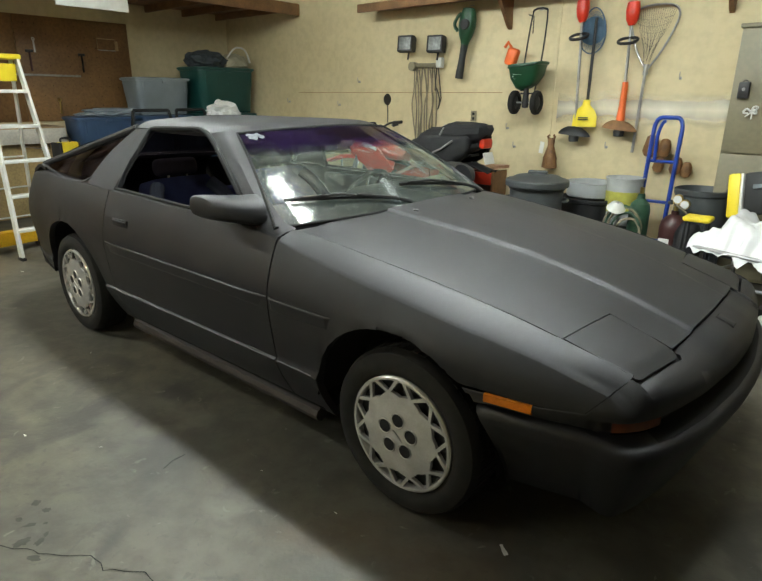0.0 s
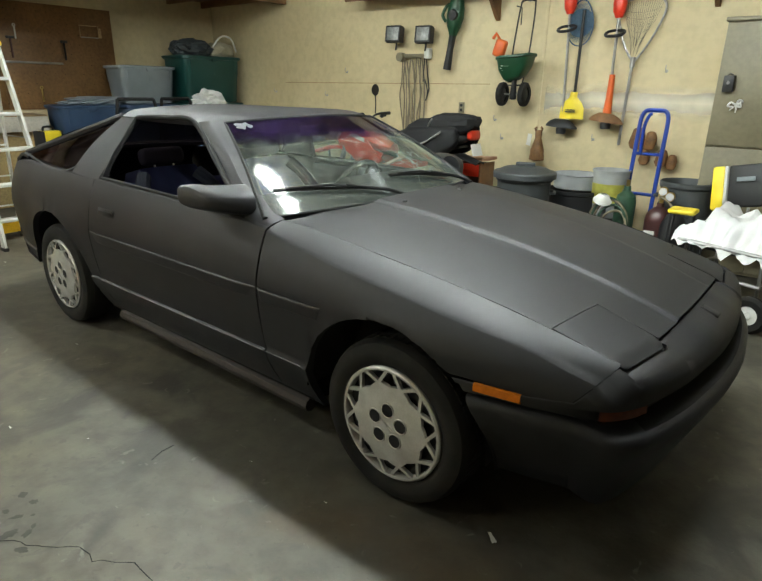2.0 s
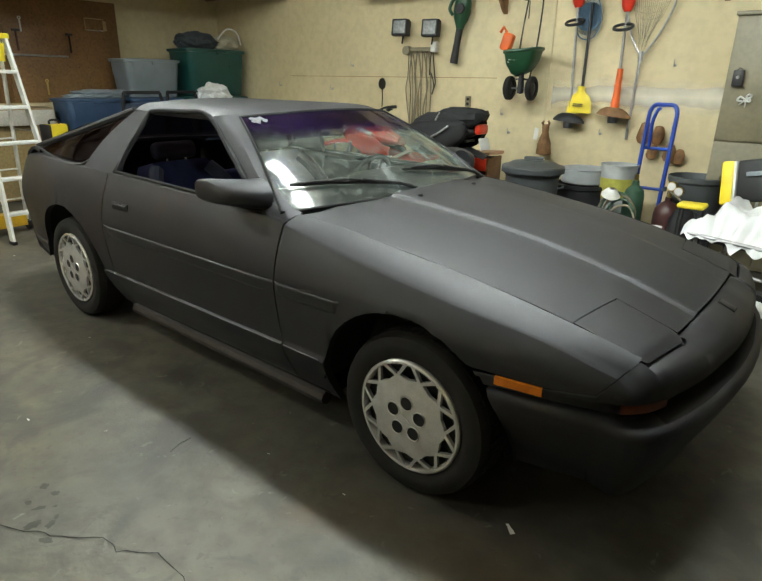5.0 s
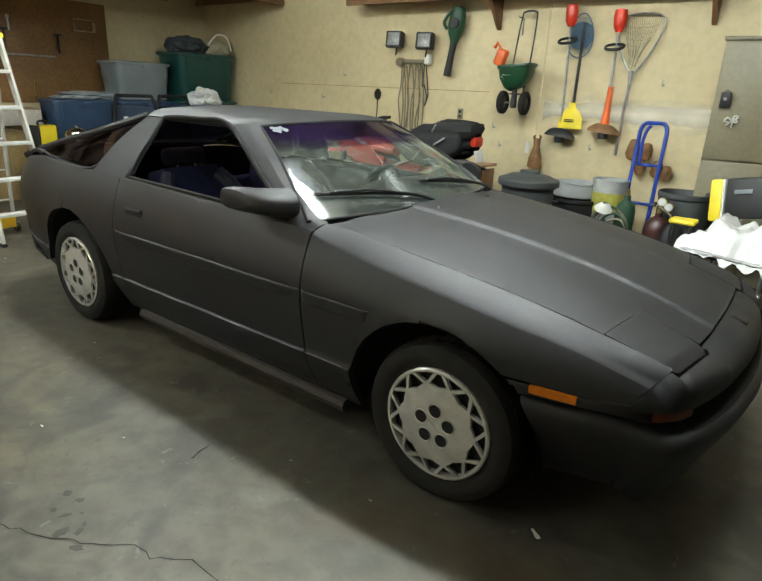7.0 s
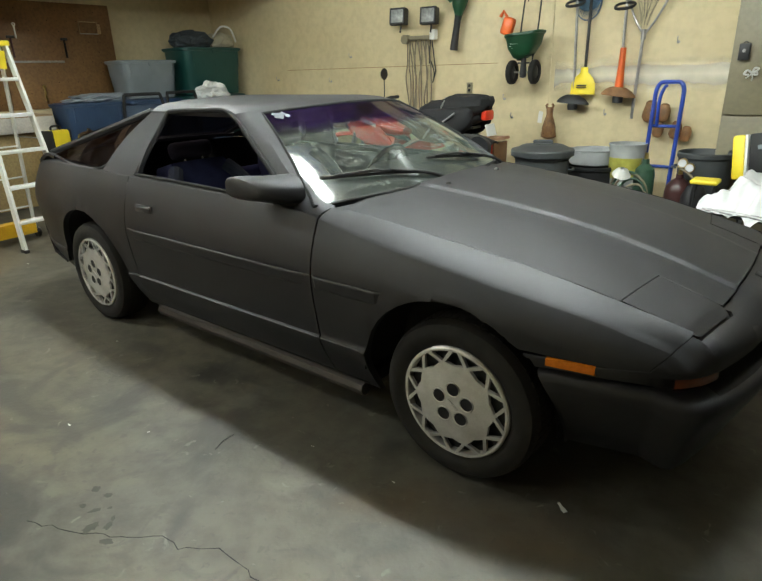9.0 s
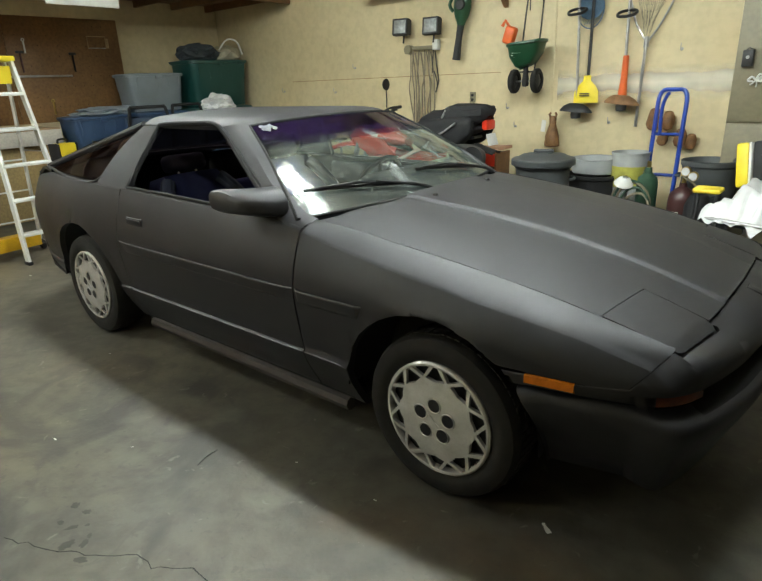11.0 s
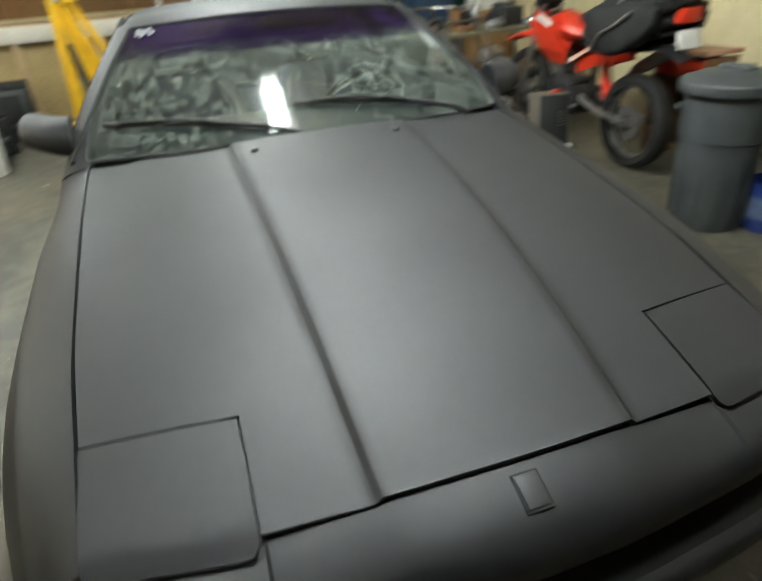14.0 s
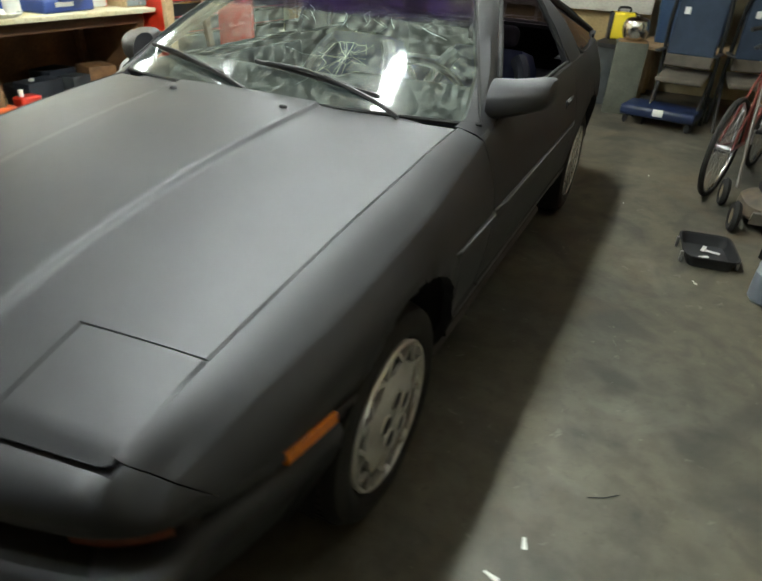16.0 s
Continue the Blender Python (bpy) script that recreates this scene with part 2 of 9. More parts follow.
def thicken(bm, depth):
    """Give a sheet its thickness, with crisp edges."""
    bm.normal_update()
    faces, rims = list(bm.faces), [e for e in bm.edges if len(e.link_faces) == 1]
    back = {v: v.co - v.normal * depth for v in bm.verts}
    twin = {v: bm.verts.new(back[v]) for v in list(back)}
    rim_quads = []
    for e in rims:
        loop = e.link_loops[0]
        u, w = loop.vert, loop.link_loop_next.vert
        rim_quads.append([w.co.copy(), u.co.copy(), back[u], back[w]])
    for f in faces:
        bm.faces.new([twin[v] for v in reversed(f.verts)])
    made = {}
    for quad in rim_quads:
        vs = []
        for p in quad:
            key = (round(p.x, 6), round(p.y, 6), round(p.z, 6))
            if key not in made:
                made[key] = bm.verts.new(p)
            vs.append(made[key])
        if len(set(vs)) == 4:
            bm.faces.new(vs)


def part(name, bm, mat, parent, label="", smooth=True, solid=0.0, angle=32):
    """One bmesh as one mesh object under a thing or a part."""
    if solid:
        thicken(bm, solid)
    ob = new(name, finish(name, bm, mat, smooth, angle))
    ob.parent = parent
    if label:
        ob["label"] = label
    return ob


def thing(name, bm, mat, label, category, place=None, group="", kind="", smooth=True):
    """One bmesh as a top-level thing."""
    ob = new(name, finish(name, bm, mat, smooth))
    if place is not None:
        ob.matrix_world = place
    return tagged(ob, label, category, group, kind)


def base(name, label, category, place=None, group="", kind=""):
    """An Empty at a thing's base, to carry its parts."""
    ob = new(name)
    ob.empty_display_size = 0.1
    if place is not None:
        ob.matrix_world = place
    return tagged(ob, label, category, group, kind)


def B():
    return bmesh.new()


def box(bm, c, s, bevel=0.0, turn=None, seg=2):
    """A box of size s round c, with rounded edges, turned by a rotation matrix."""
    made = bmesh.ops.create_cube(bm, size=1.0)["verts"]
    for v in made:
        v.co = Vector((v.co.x * s[0], v.co.y * s[1], v.co.z * s[2]))
    if bevel:
        edges = list({e for v in made for e in v.link_edges})
        made = list(set(bmesh.ops.bevel(bm, geom=edges, offset=bevel, segments=seg, profile=0.5, affect="EDGES")["verts"]) | {v for v in made if v.is_valid})
    for v in made:
        if turn is not None:
            v.co = turn @ v.co
        v.co += Vector(c)
    return bm


def turn(rx=0, ry=0, rz=0):
    return Euler([radians(a) for a in (rx, ry, rz)]).to_matrix()


def skin(bm, rows, close=False, caps=False):
    """Quads between rows of points of equal length; close joins each row's ends."""
    vs = [[bm.verts.new(p) for p in row] for row in rows]
    for a, b in zip(vs, vs[1:]):
        n = len(a)
        for i in range(n if close else n - 1):
            j = (i + 1) % n
            bm.faces.new((a[i], a[j], b[j], b[i]))
    if caps:
        bm.faces.new(list(reversed(vs[0])))
        bm.faces.new(vs[-1])
    return bm


def ring(c, u, v, r, n):
    return [Vector(c) + r * (math.cos(2 * math.pi * k / n) * u + math.sin(2 * math.pi * k / n) * v) for k in range(n)]


def tube(bm, pts, r, n=8, loop=False, caps=True):
    """A round bar along points; r is one radius or one per point."""
    pts = [Vector(p) for p in pts]
    m = len(pts)
    rr = r if isinstance(r, (list, tuple)) else [r] * m
    u = None
    rows = []
    for i, p in enumerate(pts):
        a = pts[i - 1] if (i or loop) else pts[0]
        b = pts[(i + 1) % m] if (i < m - 1 or loop) else pts[-1]
        d = (b - a)
        d = d.normalized() if d.length > 1e-9 else Vector((0, 0, 1))
        if u is None:
            u = d.orthogonal().normalized()
        u = (u - d * u.dot(d))
        u = u.normalized() if u.length > 1e-6 else d.orthogonal().normalized()
        rows.append(ring(p, u, d.cross(u), rr[i], n))
    if loop:
        rows.append(rows[0])
    return skin(bm, rows, close=True, caps=caps and not loop)


def arc(c, r, a0, a1, n, plane="xz"):
    """Points on an arc, in degrees."""
    out = []
    for k in range(n + 1):
        a = radians(a0 + (a1 - a0) * k / n)
        p, q = r * math.cos(a), r * math.sin(a)
        out.append(Vector(c) + Vector({"xz": (p, 0, q), "xy": (p, q, 0), "yz": (0, p, q)}[plane]))
    return out


def smooth_path(pts, n=6):
    """A Catmull-Rom line through the points."""
    pts = [Vector(p) for p in pts]
    out = []
    for i in range(len(pts) - 1):
        a, b, c, d = pts[max(i - 1, 0)], pts[i], pts[i + 1], pts[min(i + 2, len(pts) - 1)]
        for k in range(n):
            t = k / n
            out.append(0.5 * ((2 * b) + (c - a) * t + (2 * a - 5 * b + 4 * c - d) * t * t + (3 * b - a - 3 * c + d) * t ** 3))
    return out + [pts[-1]]


def lathe(bm, prof, n=32, axis="z", c=(0, 0, 0), close=True):
    """A profile of (radius, height) turned round an axis through c."""
    rows = []
    for r, h in prof:
        row = []
        for k in range(n):
            a = 2 * math.pi * k / n
            p, q = r * math.cos(a), r * math.sin(a)
            row.append(Vector(c) + Vector({"z": (p, q, h), "y": (p, h, q), "x": (h, p, q)}[axis]))
        rows.append(row)
    return skin(bm, rows, close=True)


def tableau(*pairs):
    """A smooth function through (x, value) pairs."""
    xs, ys = [p[0] for p in pairs], [p[1] for p in pairs]
    ms = []
    for i in range(len(xs)):
        if i == 0:
            ms.append((ys[1] - ys[0]) / (xs[1] - xs[0]))
        elif i == len(xs) - 1:
            ms.append((ys[-1] - ys[-2]) / (xs[-1] - xs[-2]))
        else:
            a, b = (ys[i] - ys[i - 1]) / (xs[i] - xs[i - 1]), (ys[i + 1] - ys[i]) / (xs[i + 1] - xs[i])
            ms.append(0 if a * b <= 0 else 2 * a * b / (a + b))

    def value(x):
        if x <= xs[0]:
            return ys[0]
        if x >= xs[-1]:
            return ys[-1]
        i = max(k for k in range(len(xs) - 1) if xs[k] <= x)
        h = xs[i + 1] - xs[i]
        t = (x - xs[i]) / h
        return (ys[i] * (1 + 2 * t) * (1 - t) ** 2 + ms[i] * h * t * (1 - t) ** 2 + ys[i + 1] * t * t * (3 - 2 * t) + ms[i + 1] * h * t * t * (t - 1))
    return value


# ---------------- the garage ----------------
X0, X1, Y0, Y1, ZC = -7.2, 3.2, -4.2, 3.7, 3.3


def slab(name, c, s, mat, label, category):
    return thing(name, box(B(), c, s), mat, label, category, kind="structure", smooth=False)


slab("floor", (-2, -0.25, -0.1), (10.8, 8.5, 0.2), SLAB, "stained grey concrete garage floor with oil marks", "floor")
slab("wall_north", ((X0 + X1) / 2, Y1 + 0.08, ZC / 2), (X1 - X0 + 0.32, 0.16, ZC), WALL, "cream painted garage wall hung with garden tools", "wall")
slab("wall_west", (X0 - 0.08, (Y0 + Y1) / 2, ZC / 2), (0.16, Y1 - Y0, ZC), WALL, "cream painted end wall behind the totes", "wall")
slab("wall_south", ((X0 + X1) / 2, Y0 - 0.08, ZC / 2), (X1 - X0 + 0.32, 0.16, ZC), WALL, "cream painted wall behind the workbench", "wall")
# unseen closing wall, kept dark so that little light bounces back
slab("wall_east", (X1 + 0.08, (Y0 + Y1) / 2, ZC / 2), (0.16, Y1 - Y0, ZC), material("dark_unseen_wall", (0.035, 0.026, 0.02), 0.6, 0, 0.3, 2), "unseen dark brown end wall, added to cut bounced light", "wall")
slab("ceiling", ((X0 + X1) / 2, (Y0 + Y1) / 2, ZC + 0.06), (X1 - X0 + 0.32, Y1 - Y0 + 0.32, 0.12), CEIL, "plain board garage ceiling", "ceiling")


def light_fixture(x, y, z, long, along, bright):
    """Twin-tube strip light hung under the ceiling on two rods; the bare tubes light the room all round."""
    b = base("ceiling_light", "white twin-tube strip light, known or added as unseen fill", "light fixture", pose(x, y, z, 0, 0, 0 if along == "x" else 90), "strip lights")
    bm = B()
    rows = []
    for px in (-long / 2 - 0.02, long / 2 + 0.02):
        rows.append([Vector((px, a, h)) for a, h in ((-0.05, 0.03), (-0.05, 0.075), (-0.04, 0.085), (0.04, 0.085), (0.05, 0.075), (0.05, 0.03))])
    skin(bm, rows, close=True, caps=True)
    part("housing", bm, WHITE, b)
    glow = glowing("lit_tube", LIGHT, bright)
    for a in (-0.035, 0.035):
        part("tube", tube(B(), [(-long / 2 + 0.02, a, 0.0), (long / 2 - 0.02, a, 0.0)], 0.017, 10), glow, b, "lit white tube")
        for px in (-long / 2, long / 2):
            part("tube_holder", box(B(), (px, a, 0.01), (0.02, 0.03, 0.06), 0.004), WHITE, b)
    for px in (-0.45, 0.45):
        part("rod", tube(B(), [(px, 0, 0.085), (px, 0, ZC - z)], 0.004, 6), STEEL, b)
    return b


for lamp in LAMPS:
    light_fixture(*lamp)


# ---------------- the car ----------------
CAR = base("sports_car", "matte black eighties hatchback coupe with pop-up headlights, parked", "car", pose(0, 0.025, 0))

ZS = tableau((-3.55, 0.86), (-3.3, 0.93), (-3.0, 0.955), (-2.3, 0.95), (-1.4, 0.935), (-0.76, 0.915), (-0.52, 0.868), (-0.17, 0.819), (0.14, 0.775), (0.4, 0.733), (0.62, 0.680), (0.72, 0.655))
YS = tableau((-3.55, 0.66), (-3.3, 0.725), (-3.0, 0.76), (-2.3, 0.795), (-1.4, 0.80), (-0.76, 0.80), (-0.52, 0.803), (-0.17, 0.822), (0.14, 0.816), (0.4, 0.790), (0.62, 0.748), (0.72, 0.718))
WT = tableau((-3.55, 0.72), (-3.3, 0.80), (-3.0, 0.848), (-2.6, 0.872), (-1.8, 0.868), (-0.7, 0.867), (0.0, 0.870), (0.3, 0.852), (0.48, 0.826), (0.62, 0.785), (0.72, 0.745))
ZSEAM = tableau((-0.8, 0.938), (-0.5, 0.916), (-0.2, 0.88), (0.1, 0.838), (0.3, 0.803), (0.486, 0.760), (0.62, 0.727), (0.73, 0.698))
YSEAM = tableau((-0.8, 0.715), (-0.5, 0.71), (-0.2, 0.705), (0.1, 0.695), (0.3, 0.688), (0.486, 0.674), (0.62, 0.665), (0.73, 0.655))
ZHOOD = tableau((-0.6, 0.974), (-0.5, 0.966), (-0.2, 0.937), (0.1, 0.893), (0.3, 0.852), (0.5, 0.798), (0.73, 0.718))
ARCH_F, ARCH_R = (-0.02, 0.31, 0.392), (-2.56, 0.315, 0.402)
GAP = 0.0025


def arch_height(x):
    """The lower edge of the side at x."""
    low = 0.605 if x > 0.1 else 0.185
    for cx, cz, r in (ARCH_F, ARCH_R):
        if abs(x - cx) < r:
            low = max(low, cz + math.sqrt(max(r * r - (x - cx) ** 2, 0)))
    return low


def roll_end(x):
    """Where the slope below the shoulder line ends."""
    return min(0.66, max(0.60, ZS(x) - 0.10))


def side_y(x, z):
    w, ys, zs = WT(x), YS(x), ZS(x)
    top = roll_end(x)
    if z >= top:
        t = max(0.0, min(1.0, (zs - z) / (zs - top)))
        y = ys + (w - ys) * (1 - (1 - t) ** 1.8)
    elif z > 0.402:
        y = w - 0.034 * ((top - z) / (top - 0.402)) ** 1.4
    else:
        y = w - 0.034 + 0.009 * min(1.0, (0.402 - z) / 0.008) - 0.105 * max(0.0, (0.394 - z) / 0.209) ** 1.25
    for cx, cz, r in (ARCH_F, ARCH_R):
        d = math.hypot(x - cx, z - cz) - r
        if 0 <= d < 0.05:
            y += 0.006 * (1 - d / 0.05) ** 2
    return y


def stations(a, b):
    xs = set(np.round(np.linspace(a, b, max(4, int((b - a) / 0.045))), 4))
    for cx, cz, r in (ARCH_F, ARCH_R):
        for k in range(-11, 12):
            x = cx + r * math.sin(k / 11 * math.pi / 2)
            if a < x < b:
                xs.add(round(x, 4))
        for e in (cx - r - 0.0004, cx + r + 0.0004):
            if a < e < b:
                xs.add(e)
    return sorted(xs)


def side_rows(a, b, sgn):
    rows = []
    for x in stations(a, b):
        zs, low = ZS(x), arch_height(x)
        top = roll_end(x)
        zz = [zs - (zs - top) * (1 - math.cos(k / 9 * math.pi / 2)) for k in range(10)] + [0.64, 0.58, 0.5, 0.43, 0.402, 0.394, 0.390, 0.34, 0.29, 0.24, 0.205, 0.185]
        zz = sorted(zz, reverse=True)
        row = []
        for z in zz:
            z = max(z, low)
            row.append(Vector((x, sgn * side_y(x, z), z)))
        z = row[-1].z
        row.append(Vector((x, row[-1].y - sgn * 0.035, z + (0.0 if z > 0.2 else -0.012))))
        rows.append(row)
    return rows


def flip(bm, sgn):
    if sgn < 0:
        bmesh.ops.reverse_faces(bm, faces=bm.faces)
    return bm


for sgn in (-1, 1):
    # fender: side sheet and its rounded top up to the bonnet
    bm = B()
    rows = side_rows(-0.652, 0.690, sgn)
    full = []
    for row in rows:
        x = row[0].x
        ys, zs, yq, zq = YS(x), ZS(x), YSEAM(x) + GAP, ZSEAM(x)
        cap = []
        for k in range(8):
            t = k / 8
            cap.append(Vector((x, sgn * (yq + (ys - yq) * t), zq + (zs - zq) * (0.55 * t + 0.45 * t * t))))
        lap = max(0.0, (x - 0.50) / 0.168) * 0.75
        for p in cap + row[:-1]:
            p.x -= lap * max(0.0, zq - 0.006 - p.z)
        for p in row[:-1]:
            p.y = sgn * side_y(p.x, p.z)
        row[-1].x = row[-2].x
        full.append([Vector((x, sgn * (yq - 0.002), zq - 0.03))] + cap + row)
    EDGE = [Vector((p.x, abs(p.y), p.z)) for p in cap[2:] + row if p.z > 0.6055]
    part("fender", flip(skin(bm, full), -sgn), PAINT, CAR, angle=62)
    # door
    bm = B()
    rows = [[Vector((r[0].x, sgn * 0.765, ZS(r[0].x) + 0.004)), Vector((r[0].x, sgn * (YS(r[0].x) - 0.012), ZS(r[0].x) + 0.008))] + r for r in side_rows(-2.06, -0.66, sgn)]
    door = part("door", flip(skin(bm, rows), -sgn), PAINT, CAR, solid=0.012)
    # recessed door pull
    bm = B()
    hx, hz = -1.875, 0.80
    yy = sgn * (side_y(hx, hz) + 0.001)
    box(bm, (hx, yy, hz), (0.155, 0.010, 0.040), 0.004)
    handle = part("door_handle", bm, BLACK, door, "recessed black door pull")
    bm = B()
    box(bm, (hx, yy + sgn * 0.006, hz + 0.004), (0.135, 0.010, 0.020), 0.005)
    part("pull", bm, PAINT, handle)
    # rear quarter
    bm = B()
    rows = [[Vector((r[0].x, sgn * 0.70 if r[0].x > -3.2 else sgn * (YS(r[0].x) - 0.05), ZS(r[0].x) + 0.012)), Vector((r[0].x, sgn * (YS(r[0].x) - 0.015), ZS(r[0].x) + 0.009))] + r for r in side_rows(-3.55, -2.065, sgn)]
    part("rear_quarter", flip(skin(bm, rows), -sgn), PAINT, CAR)
    # rubbing strip and lower crease strip
    for a, b in ((-2.05, -0.665), (-0.65, -0.30)):
        bm = B()
        rr = []
        for x in np.linspace(a, b, 16):
            y = side_y(x, 0.655) - (0.014 if x in (a, b) else 0.004 * max(0.0, (x + 0.55) / 0.25))
            lo = side_y(x, 0.622) - (0.014 if x in (a, b) else 0.004 * max(0.0, (x + 0.55) / 0.25))
            rr.append([Vector((x, sgn * (y - 0.004), 0.681)), Vector((x, sgn * (y + 0.010), 0.678)), Vector((x, sgn * (y + 0.012), 0.673)), Vector((x, sgn * (lo + 0.007), 0.632)), Vector((x, sgn * (lo + 0.004), 0.627)), Vector((x, sgn * (lo - 0.004), 0.625))])
        strip = part("rub_strip", flip(skin(bm, rr), -sgn), PAINT, CAR, angle=12)
        # grey bead: the strip's top-edge highlight put into colour
        part("bead", tube(B(), [p[1] + Vector((0, sgn * 0.001, 0.001)) for p in rr], 0.0032, 6), EDGEGLINT, strip, "grey bead painted as the highlight on the strip's edge")
    # grey bead that paints the highlight along the lower body crease
    for a, b in ((-2.05, -0.668), (-0.645, -0.44)):
        part("crease_edge", tube(B(), [(x, sgn * (side_y(x, 0.394) + 0.0005), 0.395) for x in np.linspace(a, b, 20)], 0.0028, 6), EDGEGLINT, CAR, "grey bead painted as the highlight on the body crease")
    # door weather strip along the window line
    bm = B()
    tube(bm, [(x, sgn * (YS(x) - 0.016), ZS(x) + 0.012) for x in np.linspace(-2.02, -0.80, 12)], 0.009, 8)
    part("weather_strip", bm, DARK, CAR)
    # sill rail under the door; its brown paints in a reflection along the bottom edge
    bm = B()
    tube(bm, [(-2.05, sgn * 0.74, 0.165), (-1.3, sgn * 0.735, 0.16), (-0.5, sgn * 0.735, 0.155)], 0.032, 8)
    part("sill", bm, SILL, CAR, "sill rail below the door, coloured brown for a reflection")
    # wheel housings
    for cx, cz, r in (ARCH_F, ARCH_R):
        bm = B()
        rr = [[Vector((cx + (r + 0.010) * math.cos(a), sgn * y, cz + (r + 0.010) * math.sin(a))) for a in np.linspace(0.0, math.pi, 22)] for y in (0.56, 0.825)]
        skin(bm, rr)
        cen = [Vector((cx, sgn * 0.56, cz))] * 22
        skin(bm, [rr[0], cen])
        part("wheel_housing", bm, DARK, CAR)

# bonnet with two raised creases, cut out at the headlight covers
Y_CUT = 0.408


def hood_z(x, y):
    ya, ys = abs(y), YSEAM(x)
    z = ZHOOD(x) - (ZHOOD(x) - ZSEAM(x)) * (ya / ys) ** 2.2
    crease = 0.285 - 0.055 * (x + 0.5) / 1.23
    t = max(0.0, min(1.0, (crease + 0.007 - ya) / 0.014))
    return z + 0.0115 * (t * t * (3 - 2 * t)) - 0.002


def hood_rear(y):
    return -0.515 - 0.12 * (abs(y) / 0.7) ** 3.2


def hood_front(y):
    return 0.7355 - 0.10 * y * y


def hood_columns(x):
    c = 0.285 - 0.055 * (x + 0.5) / 1.23
    e = YSEAM(x)
    half = [0, 0.06, 0.12, 0.17, c - 0.03, c - 0.008, c - 0.003, c + 0.003, c + 0.008, c + 0.03, 0.34, 0.375, Y_CUT, 0.45, 0.51, 0.57, 0.63, e - 0.012, e - 0.001]
    return [-v for v in reversed(half[1:])] + half


def hood_break(y):
    """Where the bonnet stops at the headlight covers."""
    return 0.520 - 0.04 * max(0.0, (abs(y) - 0.413) / 0.255)


for low, name, mat in ((0.0, "bonnet", PAINT), (0.055, "bonnet_inner", DARK)):
    bm = B()
    grid = []
    for s in [0, 0.012, 0.035, 0.07] + list(np.linspace(0.11, 0.98, 24)) + [1.0]:
        row = []
        for y in hood_columns(-0.515 + s * 1.035):
            x = hood_rear(y) + s * (hood_break(y) - hood_rear(y))
            row.append(Vector((x, y, hood_z(x, y) - low)))
        grid.append((row, 0.52 * s))
    for s in (0.15, 0.4, 0.7, 0.9, 0.97, 1.0):
        row = []
        for y in hood_columns(0.52 + s * 0.21):
            x = hood_break(y) + s * (hood_front(y) - hood_break(y))
            row.append(Vector((x, y, hood_z(x, y) - low)))
        grid.append((row, 1.0))
    vs = [[bm.verts.new(p) for p in row] for row, _ in grid]
    for k, (a, b) in enumerate(zip(vs, vs[1:])):
        for i in range(len(a) - 1):
            if low == 0 and k >= 28 and min(abs(a[i].co.y), abs(a[i + 1].co.y)) > Y_CUT - 0.001:
                continue
            bm.faces.new((a[i], b[i], b[i + 1], a[i + 1]))
    part(name, bm, mat, CAR, solid=0.010 if low == 0 else 0.0)

# headlight covers
for sgn in (-1, 1):
    bm = B()
    rows = []
    nx = 14
    across = (0, 0.012, 0.03, 0.06, 0.12, 0.25, 0.4, 0.55, 0.7, 0.82, 0.90, 0.95, 0.975, 0.99, 1)
    for i in range(nx + 1):
        row = []
        for v in across:
            yi, yo = 0.413, 0.668
            y = yi + (yo - yi) * v
            xr = 0.525 - 0.04 * v
            xf = 0.746 - 0.042 * v
            corner = 0.026
            ed = min(v, 1 - v) * (yo - yi)
            if ed < corner:
                xf -= corner - math.sqrt(max(corner ** 2 - (corner - ed) ** 2, 0))
            x = xr + (xf - xr) * (1 - (1 - i / nx) ** 1.15)
            xk = 0.706 - 0.036 * v
            z = hood_z(min(x, xk), y * 0.99) + 0.001
            if x > xk:
                z -= (x - xk) * 0.60
            row.append(Vector((x, sgn * y, z)))
        rows.append(row)
    skin(bm, rows)
    part("headlight_cover", flip(bm, -sgn), PAINT, CAR, solid=0.02)
    bm = B()
    rows = []
    for y in np.linspace(0.405, 0.676, 8):
        v = (y - 0.413) / 0.255
        kink, tip = 0.706 - 0.036 * v, 0.750 - 0.042 * v
        rows.append([Vector((x, sgn * y, hood_z(min(x, kink), y) - max(0.0, x - kink) * 0.60 - 0.012)) for x in np.linspace(0.47, tip, 9)])
    part("headlight_well", flip(skin(bm, rows), sgn), PAINT, CAR)

# nose and front bumper in one sweep round the plan
NOSE = [  # y of station, top edge x z, slot lip x z, outward direction
    (0.00, 0.740, 0.714, 0.863, 0.611, 1.0, 0.0), (0.13, 0.738, 0.713, 0.860, 0.611, 1.0, 0.03), (0.222, 0.734, 0.710, 0.852, 0.611, 0.99, 0.07), (0.236, 0.733, 0.709, 0.850, 0.611, 0.99, 0.08),
    (0.36, 0.726, 0.702, 0.836, 0.611, 0.98, 0.14), (0.404, 0.723, 0.699, 0.830, 0.611, 0.98, 0.18)]
